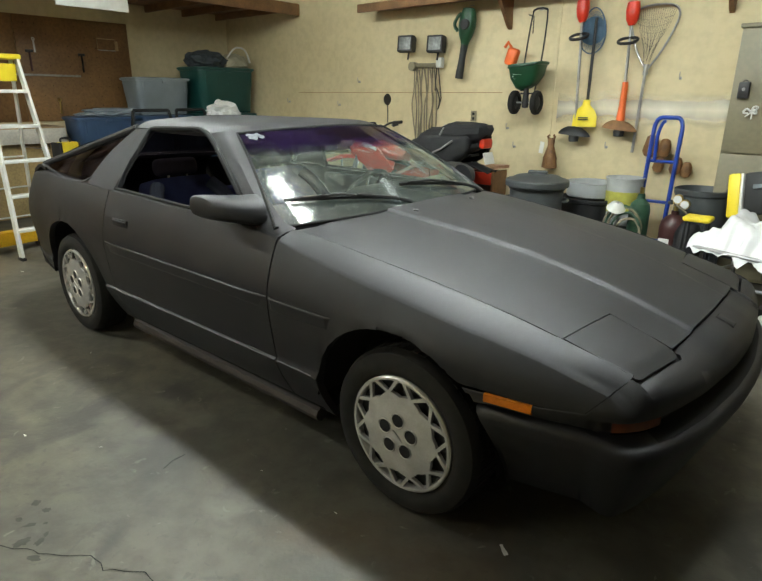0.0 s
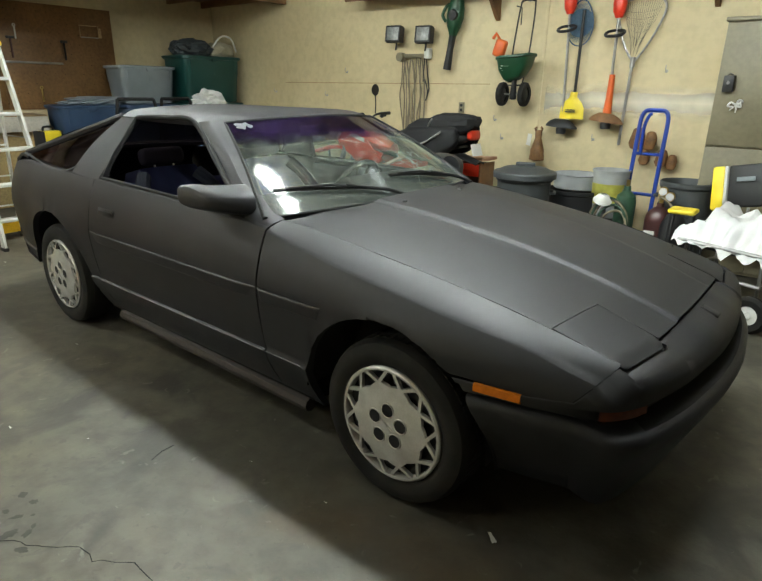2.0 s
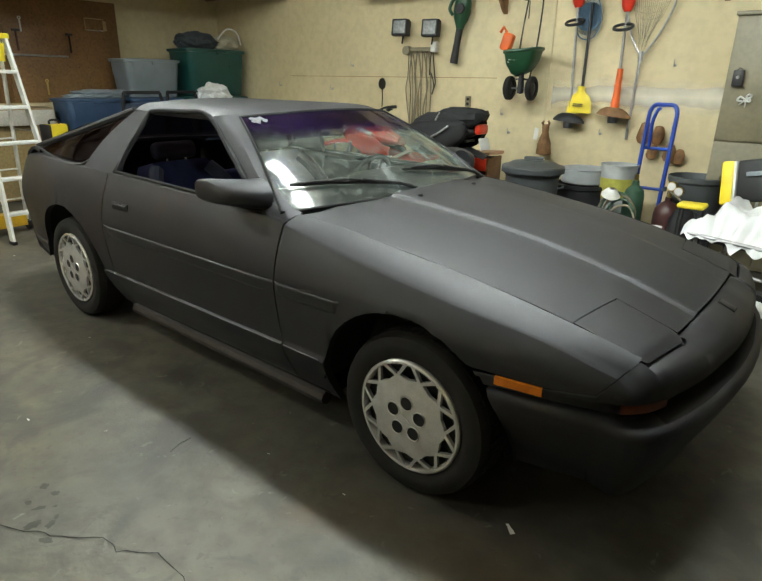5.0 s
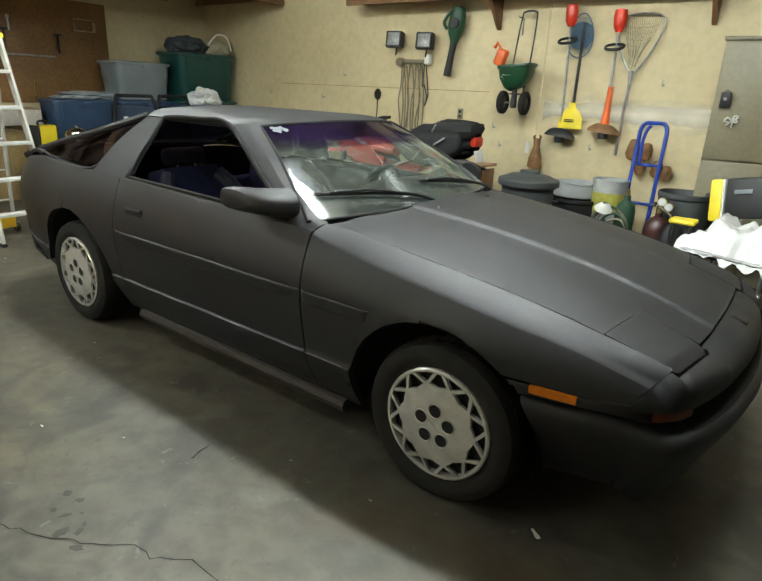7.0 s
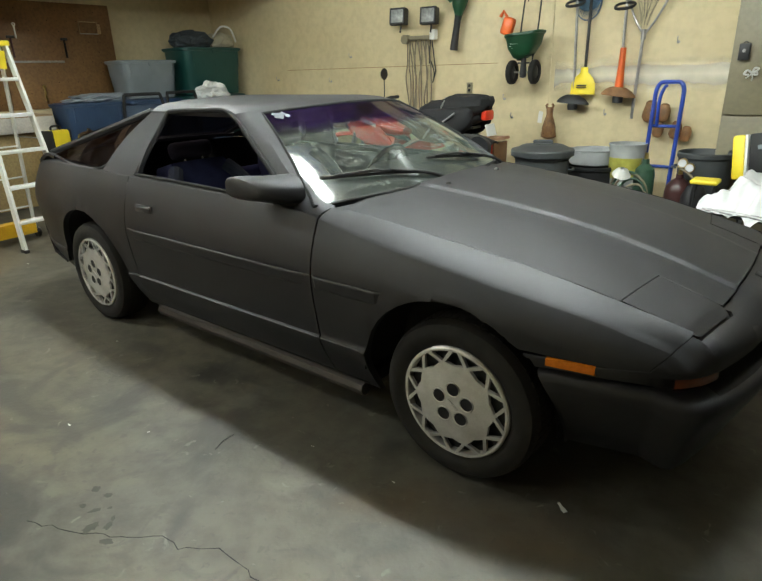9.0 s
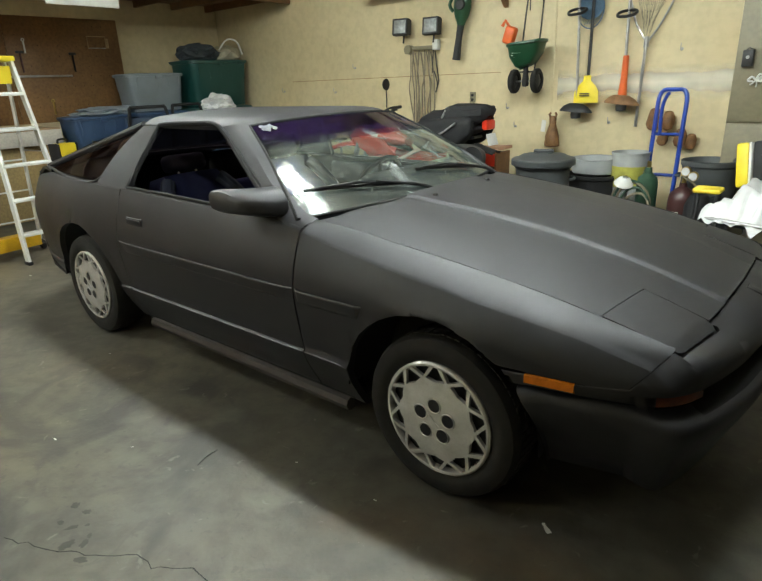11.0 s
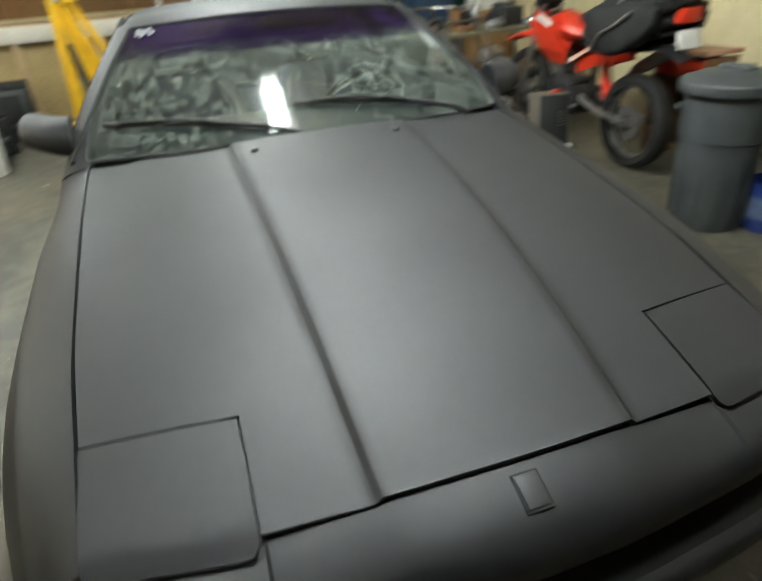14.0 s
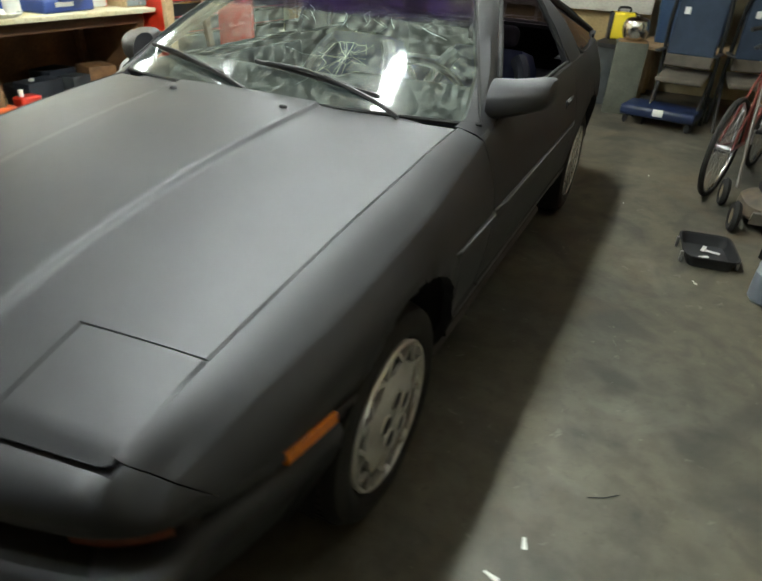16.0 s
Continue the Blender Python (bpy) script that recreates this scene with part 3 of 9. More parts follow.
for y, lx, nx, ny in ((0.409, 0.829, 0.98, 0.18), (0.425, 0.827, 0.97, 0.19), (0.47, 0.818, 0.96, 0.24), (0.55, 0.800, 0.92, 0.36), (0.62, 0.780, 0.87, 0.48), (0.655, 0.768, 0.82, 0.56)):
    v = (y - 0.413) / 0.255
    tip, kink = 0.756 - 0.042 * v - 0.012 * (v < 0.02), 0.706 - 0.036 * v
    NOSE.append((y, tip, hood_z(kink, y) - (tip - kink) * 0.45 - 0.001, lx, 0.611, nx, ny))
LIP = [(0.758, 0.676, 0.78, 0.62), (0.745, 0.699, 0.70, 0.71), (0.733, 0.716, 0.63, 0.77), (0.717, 0.734, 0.56, 0.83), (0.698, 0.750, 0.48, 0.88), (0.672, 0.762, 0.40, 0.92), (0.640, 0.774, 0.32, 0.95), (0.600, 0.788, 0.26, 0.965)]
SIDE_NOSE = [(0.709, 0.672, 0.680, 0.762, 0.668, 0.611, 0.80, 0.60)]  # top edge x y z, slot lip x y z, outward direction
for i, p in enumerate(EDGE):
    f = i / (len(EDGE) - 1) * (len(LIP) - 1)
    k = min(int(f), len(LIP) - 2)
    l = [u + (v - u) * (f - k) for u, v in zip(LIP[k], LIP[k + 1])]
    SIDE_NOSE.append((p.x + 0.003, p.y, p.z, max(l[0], p.x + 0.004), l[1], 0.611 - 0.009 * i / (len(EDGE) - 1), l[2], l[3]))
SIDE_NOSE += [(0.50, 0.823, 0.604, 0.50, 0.826, 0.601, 0.18, 0.98), (0.38, 0.844, 0.603, 0.38, 0.846, 0.600, 0.1, 0.995), (0.262, 0.862, 0.600, 0.262, 0.863, 0.597, 0.04, 1.0)]


def nose_profile(tx, ty, tz, lx, ly, lz, nx, ny, flat, full=0.0):
    """From the top edge over the lip, into the slot and down the bumper face."""
    deep = 0.014 + 0.036 * flat
    T, L, n = Vector((tx, ty, tz)), Vector((lx, ly, lz)), Vector((nx, ny, 0)).normalized()
    run = math.hypot(lx - tx, ly - ty)
    C = L + n * (0.010 + 0.012 * max(full, 0.0)) * flat
    C.z = max(lz, tz - (0.32 - 0.2 * full) * run)
    out = [T + Vector((0, 0, -0.014)) - n * 0.002]
    plate = 0.0045 if abs(ty) < 0.23 else 0.0
    for k in range(9):
        t = k / 9
        p = T * (1 - t) ** 2 + C * (2 * t * (1 - t)) + L * t ** 2
        p.z += plate * max(0.0, min(1.0, (0.62 - t) / 0.12))
        out.append(p)
    out += [L, L + Vector((0, 0, -0.010)), L - n * deep + Vector((0, 0, -0.014))]
    k = -0.016 + 0.048 * flat
    lipz = -0.050 - 0.032 * flat
    out += [L - n * deep + Vector((0, 0, lipz + 0.012))]
    out += [L + n * (k - 0.02) + Vector((0, 0, lipz + 0.004)), L + n * k + Vector((0, 0, lipz)), L + n * (k + 0.012) + Vector((0, 0, lipz - 0.012)),
            L + n * (k + 0.014) + Vector((0, 0, lipz - 0.035)), L + n * (k + 0.001) + Vector((0, 0, lipz - 0.075)), L + n * (k - 0.028) + Vector((0, 0, lipz - 0.14)),
            L + n * (k - 0.062) + Vector((0, 0, lipz - 0.215)), L + n * (k - 0.095) + Vector((0, 0, lipz - 0.29)), L - n * 0.15 + Vector((0, 0, lipz - 0.305))]
    return out


half = []
for y, tx, tz, lx, lz, nx, ny in NOSE:
    half.append(nose_profile(tx, y, tz, lx, y, lz, nx, ny, 1.0, max(0.0, min(1.0, (y - 0.45) / 0.2)) * 0.6))
for i, (tx, ty, tz, lx, ly, lz, nx, ny) in enumerate(SIDE_NOSE):
    half.append(nose_profile(tx, ty, tz, lx, ly, lz, nx, ny, max(0.0, min(1.0, (lx - 0.60) / 0.13)), 0.55 - 0.35 * i))
for row in half:
    for p in row:
        if p.x < 0.5 and p.z < 0.60:
            p.x = max(p.x, -0.02 + math.sqrt(max(0.0, 0.405 ** 2 - (p.z - 0.31) ** 2)))
mirrored = [[Vector((p.x, -p.y, p.z)) for p in row] for row in reversed(half[1:])]
bm = B()
skin(bm, mirrored + half)
part("front_bumper", bm, PAINT, CAR, "matte black moulded nose and bumper", angle=48)
# near-black sheet inside the air slot, painting in its deep shade
bm = B()
rr = []
for y, tx, tz, lx, lz, nx, ny in [(-a[0], *a[1:5], a[5], -a[6]) for a in reversed(NOSE[1:])] + list(NOSE):
    n = Vector((nx, ny, 0)).normalized()
    L = Vector((lx, y, lz))
    rr.append([L - n * 0.006 + Vector((0, 0, -0.0125)), L - n * 0.047 + Vector((0, 0, -0.016)), L - n * 0.047 + Vector((0, 0, -0.068)), L + n * 0.002 + Vector((0, 0, -0.0755)), L + n * 0.020 + Vector((0, 0, -0.0785))])
part("slot_shade", skin(bm, rr), DARK, CAR)
for sgn in (-1, 1):
    bm = B()
    rr = []
    for lx, ly, nx, ny in ((0.780, 0.62, 0.87, 0.48), (0.761, 0.671, 0.79, 0.61), (0.745, 0.699, 0.70, 0.71), (0.717, 0.734, 0.56, 0.83), (0.700, 0.750, 0.48, 0.88), (0.684, 0.762, 0.42, 0.91)):
        n = Vector((nx, ny, 0)).normalized()
        L = Vector((lx, ly, 0.610)) - n * 0.020
        rr.append([Vector((p.x, sgn * p.y, p.z)) for p in (L + Vector((0, 0, -0.012)), L + n * 0.004 + Vector((0, 0, -0.02)), L + n * 0.005 + Vector((0, 0, -0.05)), L - n * 0.004 + Vector((0, 0, -0.062)))])
    part("turn_signal", flip(skin(bm, rr), sgn), REDLENS, CAR, "dull orange turn signal lens in the bumper")
    bm = B()
    rr = []
    for x in np.linspace(0.335, 0.478, 8):
        y = np.interp(x, [0.262, 0.38, 0.50], [0.863, 0.846, 0.826]) - 0.004
        rr.append([Vector((x, sgn * yy, z)) for yy, z in ((y, 0.604), (y + 0.008, 0.601), (y + 0.009, 0.577), (y, 0.571))])
    skin(bm, rr, caps=False)
    part("side_marker", flip(bm, -sgn), AMBER, CAR, "bright amber side marker lens", solid=0.006)
# square badge plate on the nose
bm = B()
bm_turn = turn(0, 21, 0)
box(bm, (0.785, 0, 0.7035), (0.056, 0.040, 0.006), 0.002, bm_turn)
badge = part("badge", bm, PAINT, CAR, "overpainted square badge")
part("badge_gap", box(B(), (0.785, 0, 0.7015), (0.064, 0.048, 0.005), 0.001, bm_turn), DARK, badge)


# cabin: roof, pillars, glass
def screen_point(s, v):
    """s from -1 to 1 across, v from 0 at the base to 1 at the top."""
    a = abs(s)
    lo = Vector((-0.545 - 0.165 * a ** 2.3, 0.768 * s, 0.950 - 0.02 * a * a))
    hi = Vector((-1.135 - 0.115 * a ** 2.2, 0.530 * s, 1.288 - 0.026 * a * a))
    p = lo.lerp(hi, v)
    return p + Vector((0.5, 0, 0.86)) * 0.018 * math.sin(v * math.pi)


bm = B()
skin(bm, [[screen_point(s, v) for s in np.linspace(-1, 1, 29)] for v in np.linspace(0, 1, 15)])
screen = part("windscreen", bm, SCREEN, CAR, "dusty cracked windscreen with a purple sun strip")
bm = B()
skin(bm, [[screen_point(s, v) + Vector((0.002, 0, 0.0035)) for s in np.linspace(-0.985, 0.985, 29)] for v in np.linspace(0.66, 0.985, 8)])
part("sun_strip", bm, SHADEGLASS, screen, "purple tinted strip along the top")
# torn sticker left in the top corner
bm = B()
rng = random.Random(9)
for cs, cv, w, h in ((-0.90, 0.925, 0.05, 0.06), (-0.86, 0.945, 0.04, 0.04), (-0.925, 0.955, 0.03, 0.03), (-0.83, 0.915, 0.03, 0.03)):
    rim = [screen_point(cs + w * math.cos(a) * rng.uniform(0.5, 1), cv + h * math.sin(a) * rng.uniform(0.5, 1)) + Vector((0.004, 0, 0.0075 + 0.0006 * w * 20)) for a in np.linspace(0, 2 * math.pi, 12)[:-1]]
    bm.faces.new([bm.verts.new(p) for p in rim])
part("sticker_remnant", bm, material("torn_sticker", (0.15, 0.16, 0.175), 0.6, 0, 0.6, 60), screen, "torn pale sticker in the upper corner")
# black band round the pane
bm = B()
edge = [screen_point(-1, v) for v in np.linspace(0, 1, 12)] + [screen_point(s, 1) for s in np.linspace(-1, 1, 20)][1:] + [screen_point(1, v) for v in np.linspace(1, 0, 12)][1:] + [screen_point(s, 0) for s in np.linspace(1, -1, 24)][1:-1]
tube(bm, [p + Vector((0.002, 0, 0.002)) for p in edge], 0.008, 6, loop=True)
part("screen_seal", bm, DARK, screen)
# crack star on the driver's side
bm = B()
rng = random.Random(4)
hub_s, hub_v = 0.37, 0.33


def crack(pts, r):
    tube(bm, [screen_point(s, v) + Vector((0.002, 0, 0.0035)) for s, v in pts], r, 4, caps=False)


for k in range(15):
    a, n = 2 * math.pi * k / 15 + rng.uniform(-0.3, 0.3), rng.choice((2, 2, 2, 3, 3, 5, 7))
    s, v = hub_s, hub_v
    line = [(s, v)]
    for q in range(n):
        a += rng.uniform(-0.38, 0.38)
        s, v = s + 0.052 * math.cos(a), v + 0.062 * math.sin(a)
        if not (-0.95 < s < 0.95 and 0.04 < v < 0.93):
            break
        line.append((s, v))
    if len(line) > 2:
        crack(line, rng.uniform(0.0003, 0.0006))
for rad, wob in ((0.045, 0.012), (0.11, 0.02)):
    line = [(hub_s + (rad + rng.uniform(-wob, wob)) * math.cos(a), hub_v + 1.1 * (rad + rng.uniform(-wob, wob)) * math.sin(a)) for a in np.linspace(0.3, 5.6, 20)]
    crack([q for q in line if 0.05 < q[1] < 0.93], 0.0005)
for k in range(16):
    s, v = rng.uniform(-0.1, 0.9), rng.uniform(0.38, 0.72)
    crack([(s, v), (s + rng.uniform(-0.04, 0.06), v - 0.04), (s + rng.uniform(0.0, 0.1), v - 0.1)], 0.0005)
part("crack", bm, CRACKS, screen, "white crack lines spreading from a star")["kind"] = "stuff"

ROOF_Z = tableau((-1.1, 1.289), (-1.3, 1.300), (-1.6, 1.306), (-1.9, 1.300), (-2.14, 1.284))
bm = B()
rows = []
for t in np.linspace(0, 1, 16):
    row = []
    for s in list(np.linspace(-1, 1, 25)):
        a = abs(s)
        front = -1.137 - 0.115 * a ** 2.2
        x = front + t * (-2.13 - front)
        half_w = 0.532 + 0.045 * min(1, t * 5) - 0.02 * max(0, t - 0.6)
        drop = 0.030 * a * a + 0.028 * max(0, (a - 0.82) / 0.18) ** 2
        rise = min(1.0, t / 0.22)
        row.append(Vector((x, half_w * s, ROOF_Z(x) - drop + 0.005 + 0.027 * rise * (2 - rise))))
    rows.append(row)
part("roof", skin(bm, rows), PAINT, CAR, solid=0.02)
for sgn in (-1, 1):
    # windscreen pillar
    bm = B()
    p, q = Vector((-0.648, sgn * 0.706, 0.931)), Vector((-0.662, sgn * 0.803, 0.898))
    m1, m2 = p.lerp(q, 0.4) + Vector((0, 0, 0.005)), p.lerp(q, 0.75) + Vector((0, 0, 0.006))
    rows = [[p + Vector((-0.01, 0, -0.02)), p, m1, m2, q, q + Vector((-0.005, -sgn * 0.03, -0.01))]]
    for t in np.linspace(0, 1, 14):
        p = screen_point(sgn * (0.94 + 0.06 * min(1.0, t / 0.35)), max(t, 0.02)) + Vector((-0.002, sgn * 0.002, 0.008))
        q = Vector((-0.80, sgn * 0.792, 0.930)).lerp(Vector((-1.40, sgn * 0.580, 1.258)), t) + Vector((0.3, 0, 0.5)) * 0.02 * math.sin(t * math.pi)
        m1 = p.lerp(q, 0.35) + Vector((0.004, sgn * 0.016, 0.010))
        m2 = p.lerp(q, 0.75) + Vector((0.0, sgn * 0.014, 0.006))
        rows.append([p + Vector((-0.01, -sgn * 0.02, -0.02)), p, m1, m2, q, q + Vector((-0.005, -sgn * 0.03, -0.01))])
    part("front_pillar", flip(skin(bm, rows), sgn), PAINT, CAR)
    # door pillar behind the side window
    bm = B()
    rows = []
    for t in np.linspace(0, 1, 12):
        bow = Vector((0, sgn * 0.018, 0.01)) * math.sin(t * math.pi)
        f = Vector((-2.00, sgn * 0.792, 0.945)).lerp(Vector((-1.93, sgn * 0.578, 1.262)), t) + bow
        r = Vector((-2.36, sgn * 0.785, 0.955)).lerp(Vector((-2.13, sgn * 0.565, 1.258)), t) + bow
        m1, m2 = f.lerp(r, 0.3) + Vector((0, sgn * 0.006, 0)), f.lerp(r, 0.7) + Vector((0, sgn * 0.006, 0))
        rows.append([f + Vector((0.0, -sgn * 0.03, 0)), f, m1, m2, r, r + Vector((0, -sgn * 0.02, 0))])
    part("door_pillar", flip(skin(bm, rows), sgn), PAINT, CAR)
    # seal round the open side window
    bm = B()
    loop = smooth_path([(-2.015, sgn * 0.785, 0.952), (-1.96, sgn * 0.66, 1.15), (-1.945, sgn * 0.588, 1.248), (-1.90, sgn * 0.577, 1.266), (-1.65, sgn * 0.575, 1.274), (-1.42, sgn * 0.578, 1.262), (-1.10, sgn * 0.69, 1.105), (-0.815, sgn * 0.787, 0.945)], 5)
    tube(bm, loop, 0.013, 8)
    part("window_seal", bm, DARK, CAR)
    # rear quarter glass
    A_, B_, C_ = Vector((-2.145, sgn * 0.555, 1.250)), Vector((-2.38, sgn * 0.778, 0.965)), Vector((-3.12, sgn * 0.715, 0.985))
    bm = B()
    rows = []
    for t in np.linspace(0, 1, 8):
        p, q = A_.lerp(B_, t), A_.lerp(C_, t)
        rows.append([p.lerp(q, u) + Vector((0, sgn * 0.012, 0)) * math.sin(u * math.pi) * t for u in np.linspace(0, 1, 8)])
    part("quarter_glass", flip(skin(bm, rows), -sgn), DARKGLASS, CAR, "dark tinted quarter window")
    bm = B()
    tube(bm, smooth_path([A_, B_.lerp(C_, 0.0), C_], 8), 0.009, 6)
    tube(bm, [A_ + Vector((0.01, 0, 0.012)), C_ + Vector((-0.06, -sgn * 0.02, 0.01))], 0.020, 8)
    part("hatch_frame", bm, PAINT, CAR)
# hatch glass and tail
bm = B()
rows = []
for t in np.linspace(0, 1, 12):
    row = []
    for s in np.linspace(-1, 1, 17):
        a = abs(s)
        p = Vector((-2.13, 0.555 * s, 1.284 - 0.03 * a * a)).lerp(Vector((-3.20, 0.71 * s, 1.0 - 0.02 * a * a)), t)
        row.append(p + Vector((-0.25, 0, 0.9)) * 0.035 * math.sin(t * math.pi))
    rows.append(row)
part("hatch_glass", flip(skin(bm, rows), -1), DARKGLASS, CAR, "dark tinted hatch window")
bm = B()
rows = []
for x, w, z in ((-3.17, 0.74, 0.985), (-3.25, 0.735, 1.00), (-3.38, 0.70, 0.985), (-3.47, 0.69, 0.95), (-3.53, 0.69, 0.86), (-3.56, 0.70, 0.70), (-3.60, 0.71, 0.62), (-3.61, 0.70, 0.45), (-3.56, 0.70, 0.30), (-3.45, 0.68, 0.24)):
    rows.append([Vector((x + 0.10 * (abs(s) ** 4), w * s, z - 0.02 * s * s)) for s in np.linspace(-1, 1, 17)])
part("tail", flip(skin(bm, rows), -1), PAINT, CAR, solid=0.02)

# cowl, wipers and washer jets
bm = B()
rows = []
for s in np.linspace(-0.92, 0.92, 47):
    y = 0.768 * s
    dive = 0.004 + 0.05 * max(0.0, (abs(s) - 0.70) / 0.22) ** 1.5
    rear = Vector((hood_rear(y) - 0.003, y, hood_z(hood_rear(y), y) - 0.004 - dive))
    foot = screen_point(s, 0) + Vector((0.006, 0, 0.004 - dive))
    rows.append([rear + Vector((0, 0, -0.02)), rear] + [rear.lerp(foot, t) for t in (0.35, 0.7, 1.0)])
part("cowl", flip(skin(bm, rows), -1), PAINT, CAR)
for y, x in ((-0.222, -0.418), (0.222, -0.418)):
    bm = B()
    lathe(bm, [(0.0, 0.010), (0.008, 0.010), (0.012, 0.006), (0.013, 0.0)], 12, "z", (x, y, hood_z(x, y)))
    part("washer_jet", bm, BLACK, CAR)
for y0, tip in ((-0.03, -0.615), (0.545, 0.0)):
    w = base("wiper", "", "")
    w.parent = CAR
    p0 = Vector((-0.565, y0, 0.952))
    s0, s1 = (y0 - 0.0) / 0.768, tip / 0.70
    knee = screen_point((y0 * 0.45 + tip * 0.55) / 0.72, 0.14) + Vector((0.02, 0, 0.03))
    arm = smooth_path([p0, p0.lerp(knee, 0.3) + Vector((0.008, 0, 0.012)), knee], 5)
    part("arm", tube(B(), arm, [0.010] * 3 + [0.008] * (len(arm) - 6) + [0.006] * 3, 6), BLACK, w)
    blade = [screen_point(((y0 * 0.80 + tip * 0.20) * (1 - t) + (tip - 0.05) * t) / 0.73, 0.085 + 0.115 * t + 0.012 * math.sin(t * 3.1)) + Vector((0.008, 0, 0.014)) for t in np.linspace(0, 1, 10)]
    part("blade", tube(B(), blade, 0.0075, 6), BLACK, w)
    part("bracket", tube(B(), [blade[2] + Vector((0.004, 0, 0.006)), blade[5] + Vector((0.01, 0, 0.016)), blade[8] + Vector((0.004, 0, 0.006))], 0.006, 6), BLACK, w)

# door mirrors
for sgn in (-1, 1):
    b = base("door_mirror", "", "")
    b.parent = CAR
    bm = B()
    rows = []
    for y, xc, hx, zc, hz in ((0.760, -0.820, 0.060, 0.992, 0.062), (0.800, -0.846, 0.084, 0.994, 0.057), (0.835, -0.886, 0.106, 0.994, 0.054), (0.868, -0.918, 0.117, 0.998, 0.052),
                              (0.895, -0.942, 0.117, 1.002, 0.049), (0.914, -0.956, 0.110, 1.004, 0.046), (0.926, -0.963, 0.094, 1.005, 0.040), (0.932, -0.967, 0.062, 1.005, 0.027)):
        row = []
        for k in range(20):
            a = 2 * math.pi * k / 20
            c, q = math.cos(a), math.sin(a)
            px = xc + hx * math.copysign(abs(c) ** 0.6, c)
            pz = zc + hz * math.copysign(abs(q) ** 0.55, q) * (1 - 0.25 * max(0, c)) - (0.010 + 0.010 * max(0.0, min(1.0, (0.85 - y) / 0.08))) * max(0, c)
            row.append(Vector((px, sgn * y, pz)))
        rows.append(row)
    skin(bm, rows, close=True, caps=True)
    part("mirror_shell", flip(bm, sgn), PAINT, b)
    bm = B()
    box(bm, (-1.050, sgn * 0.876, 0.999), (0.012, 0.056, 0.062), 0.005)
    part("mirror_glass", bm, CHROME, b)


# wheels with star-cut covers
def wheel(x, sgn, yface):
    b = base("wheel", "", "")
    b.parent = CAR
    b.matrix_local = pose(x, 0, 0.31, 0, 0, 0) @ Matrix.Diagonal((1, sgn, 1, 1))
    prof = [(0.212, yface - 0.185), (0.245, yface - 0.198), (0.285, yface - 0.196), (0.306, yface - 0.18), (0.3115, yface - 0.14), (0.312, yface - 0.075), (0.309, yface - 0.035), (0.298, yface - 0.012),
            (0.275, yface - 0.002), (0.252, yface - 0.001), (0.232, yface - 0.008), (0.218, yface - 0.018), (0.213, yface - 0.03)]
    tyre = part("tyre", lathe(B(), prof, 64, "y"), RUBBER, b)
    bm = B()
    for k in range(64):
        a = 2 * math.pi * k / 64
        for yy, wd in ((yface - 0.062, 0.03), (yface - 0.10, 0.03), (yface - 0.138, 0.03)):
            box(bm, (0.3105 * math.cos(a), yy, 0.3105 * math.sin(a)), (0.006, wd, 0.018), 0, Euler((0, -a, 0)).to_matrix())
    part("tread_block", bm, RUBBER, tyre, smooth=False)
    bm = B()
    lathe(bm, [(0.200, yface - 0.16), (0.200, yface - 0.03), (0.0, yface - 0.06)], 40, "y")
    part("rim", bm, DARK, b)
    bm = B()
    # outer ring
    lathe(bm, [(0.199, yface - 0.035), (0.200, yface - 0.012), (0.204, yface - 0.004), (0.212, yface - 0.003), (0.218, yface - 0.008), (0.219, yface - 0.02)], 72, "y")
    cover = part("wheel_cover", bm, COVER, b, "silver wheel cover with star-cut edge")
    # centre disc with a ten-pointed edge
    bm = B()
    N = 10
    rows = []
    for r_in, r_out, yy in ((0.0, 0.0, 0.004), (0.030, 0.030, 0.004), (0.06, 0.06, 0.003), (0.10, 0.10, 0.001), (0.128, 0.128, -0.001), (0.148, 0.164, -0.004), (0.150, 0.166, -0.016)):
        row = []
        for k in range(N * 8):
            f = (k % 8) / 8
            t = abs(f - 0.5) * 2
            r = r_in + (r_out - r_in) * t
            a = 2 * math.pi * k / (N * 8)
            row.append(Vector((r * math.cos(a), yface + yy, r * math.sin(a))))
        rows.append(row)
    skin(bm, rows, close=True)
    bmesh.ops.recalc_face_normals(bm, faces=bm.faces)
    part("disc", bm, COVER, cover, angle=25)
    # slanted spokes out to the ring
    for k in range(N):
        for dirn in (-1, 1):
            a0 = 2 * math.pi * k / N
            a1 = a0 + dirn * 0.235
            bm = B()
            d0, d1 = 0.085 * (0.55), 0.05
            q = []
            for a, r, yy, hw in ((a0, 0.158, yface - 0.004, 0.055), (a1, 0.2035, yface - 0.006, 0.040)):
                for w in (-hw, hw):
                    for dep in (0, -0.014):
                        q.append(Vector((r * math.cos(a + w), yy + dep, r * math.sin(a + w))))
            vs = [bm.verts.new(p) for p in q]
            for f in ((0, 2, 6, 4), (1, 5, 7, 3), (0, 4, 5, 1), (2, 3, 7, 6)):
                bm.faces.new([vs[i] for i in f])
            bmesh.ops.recalc_face_normals(bm, faces=bm.faces)
            part("spoke", bm, COVER, cover, angle=25)
    for k in range(5):
        a = 2 * math.pi * k / 5 + 0.3
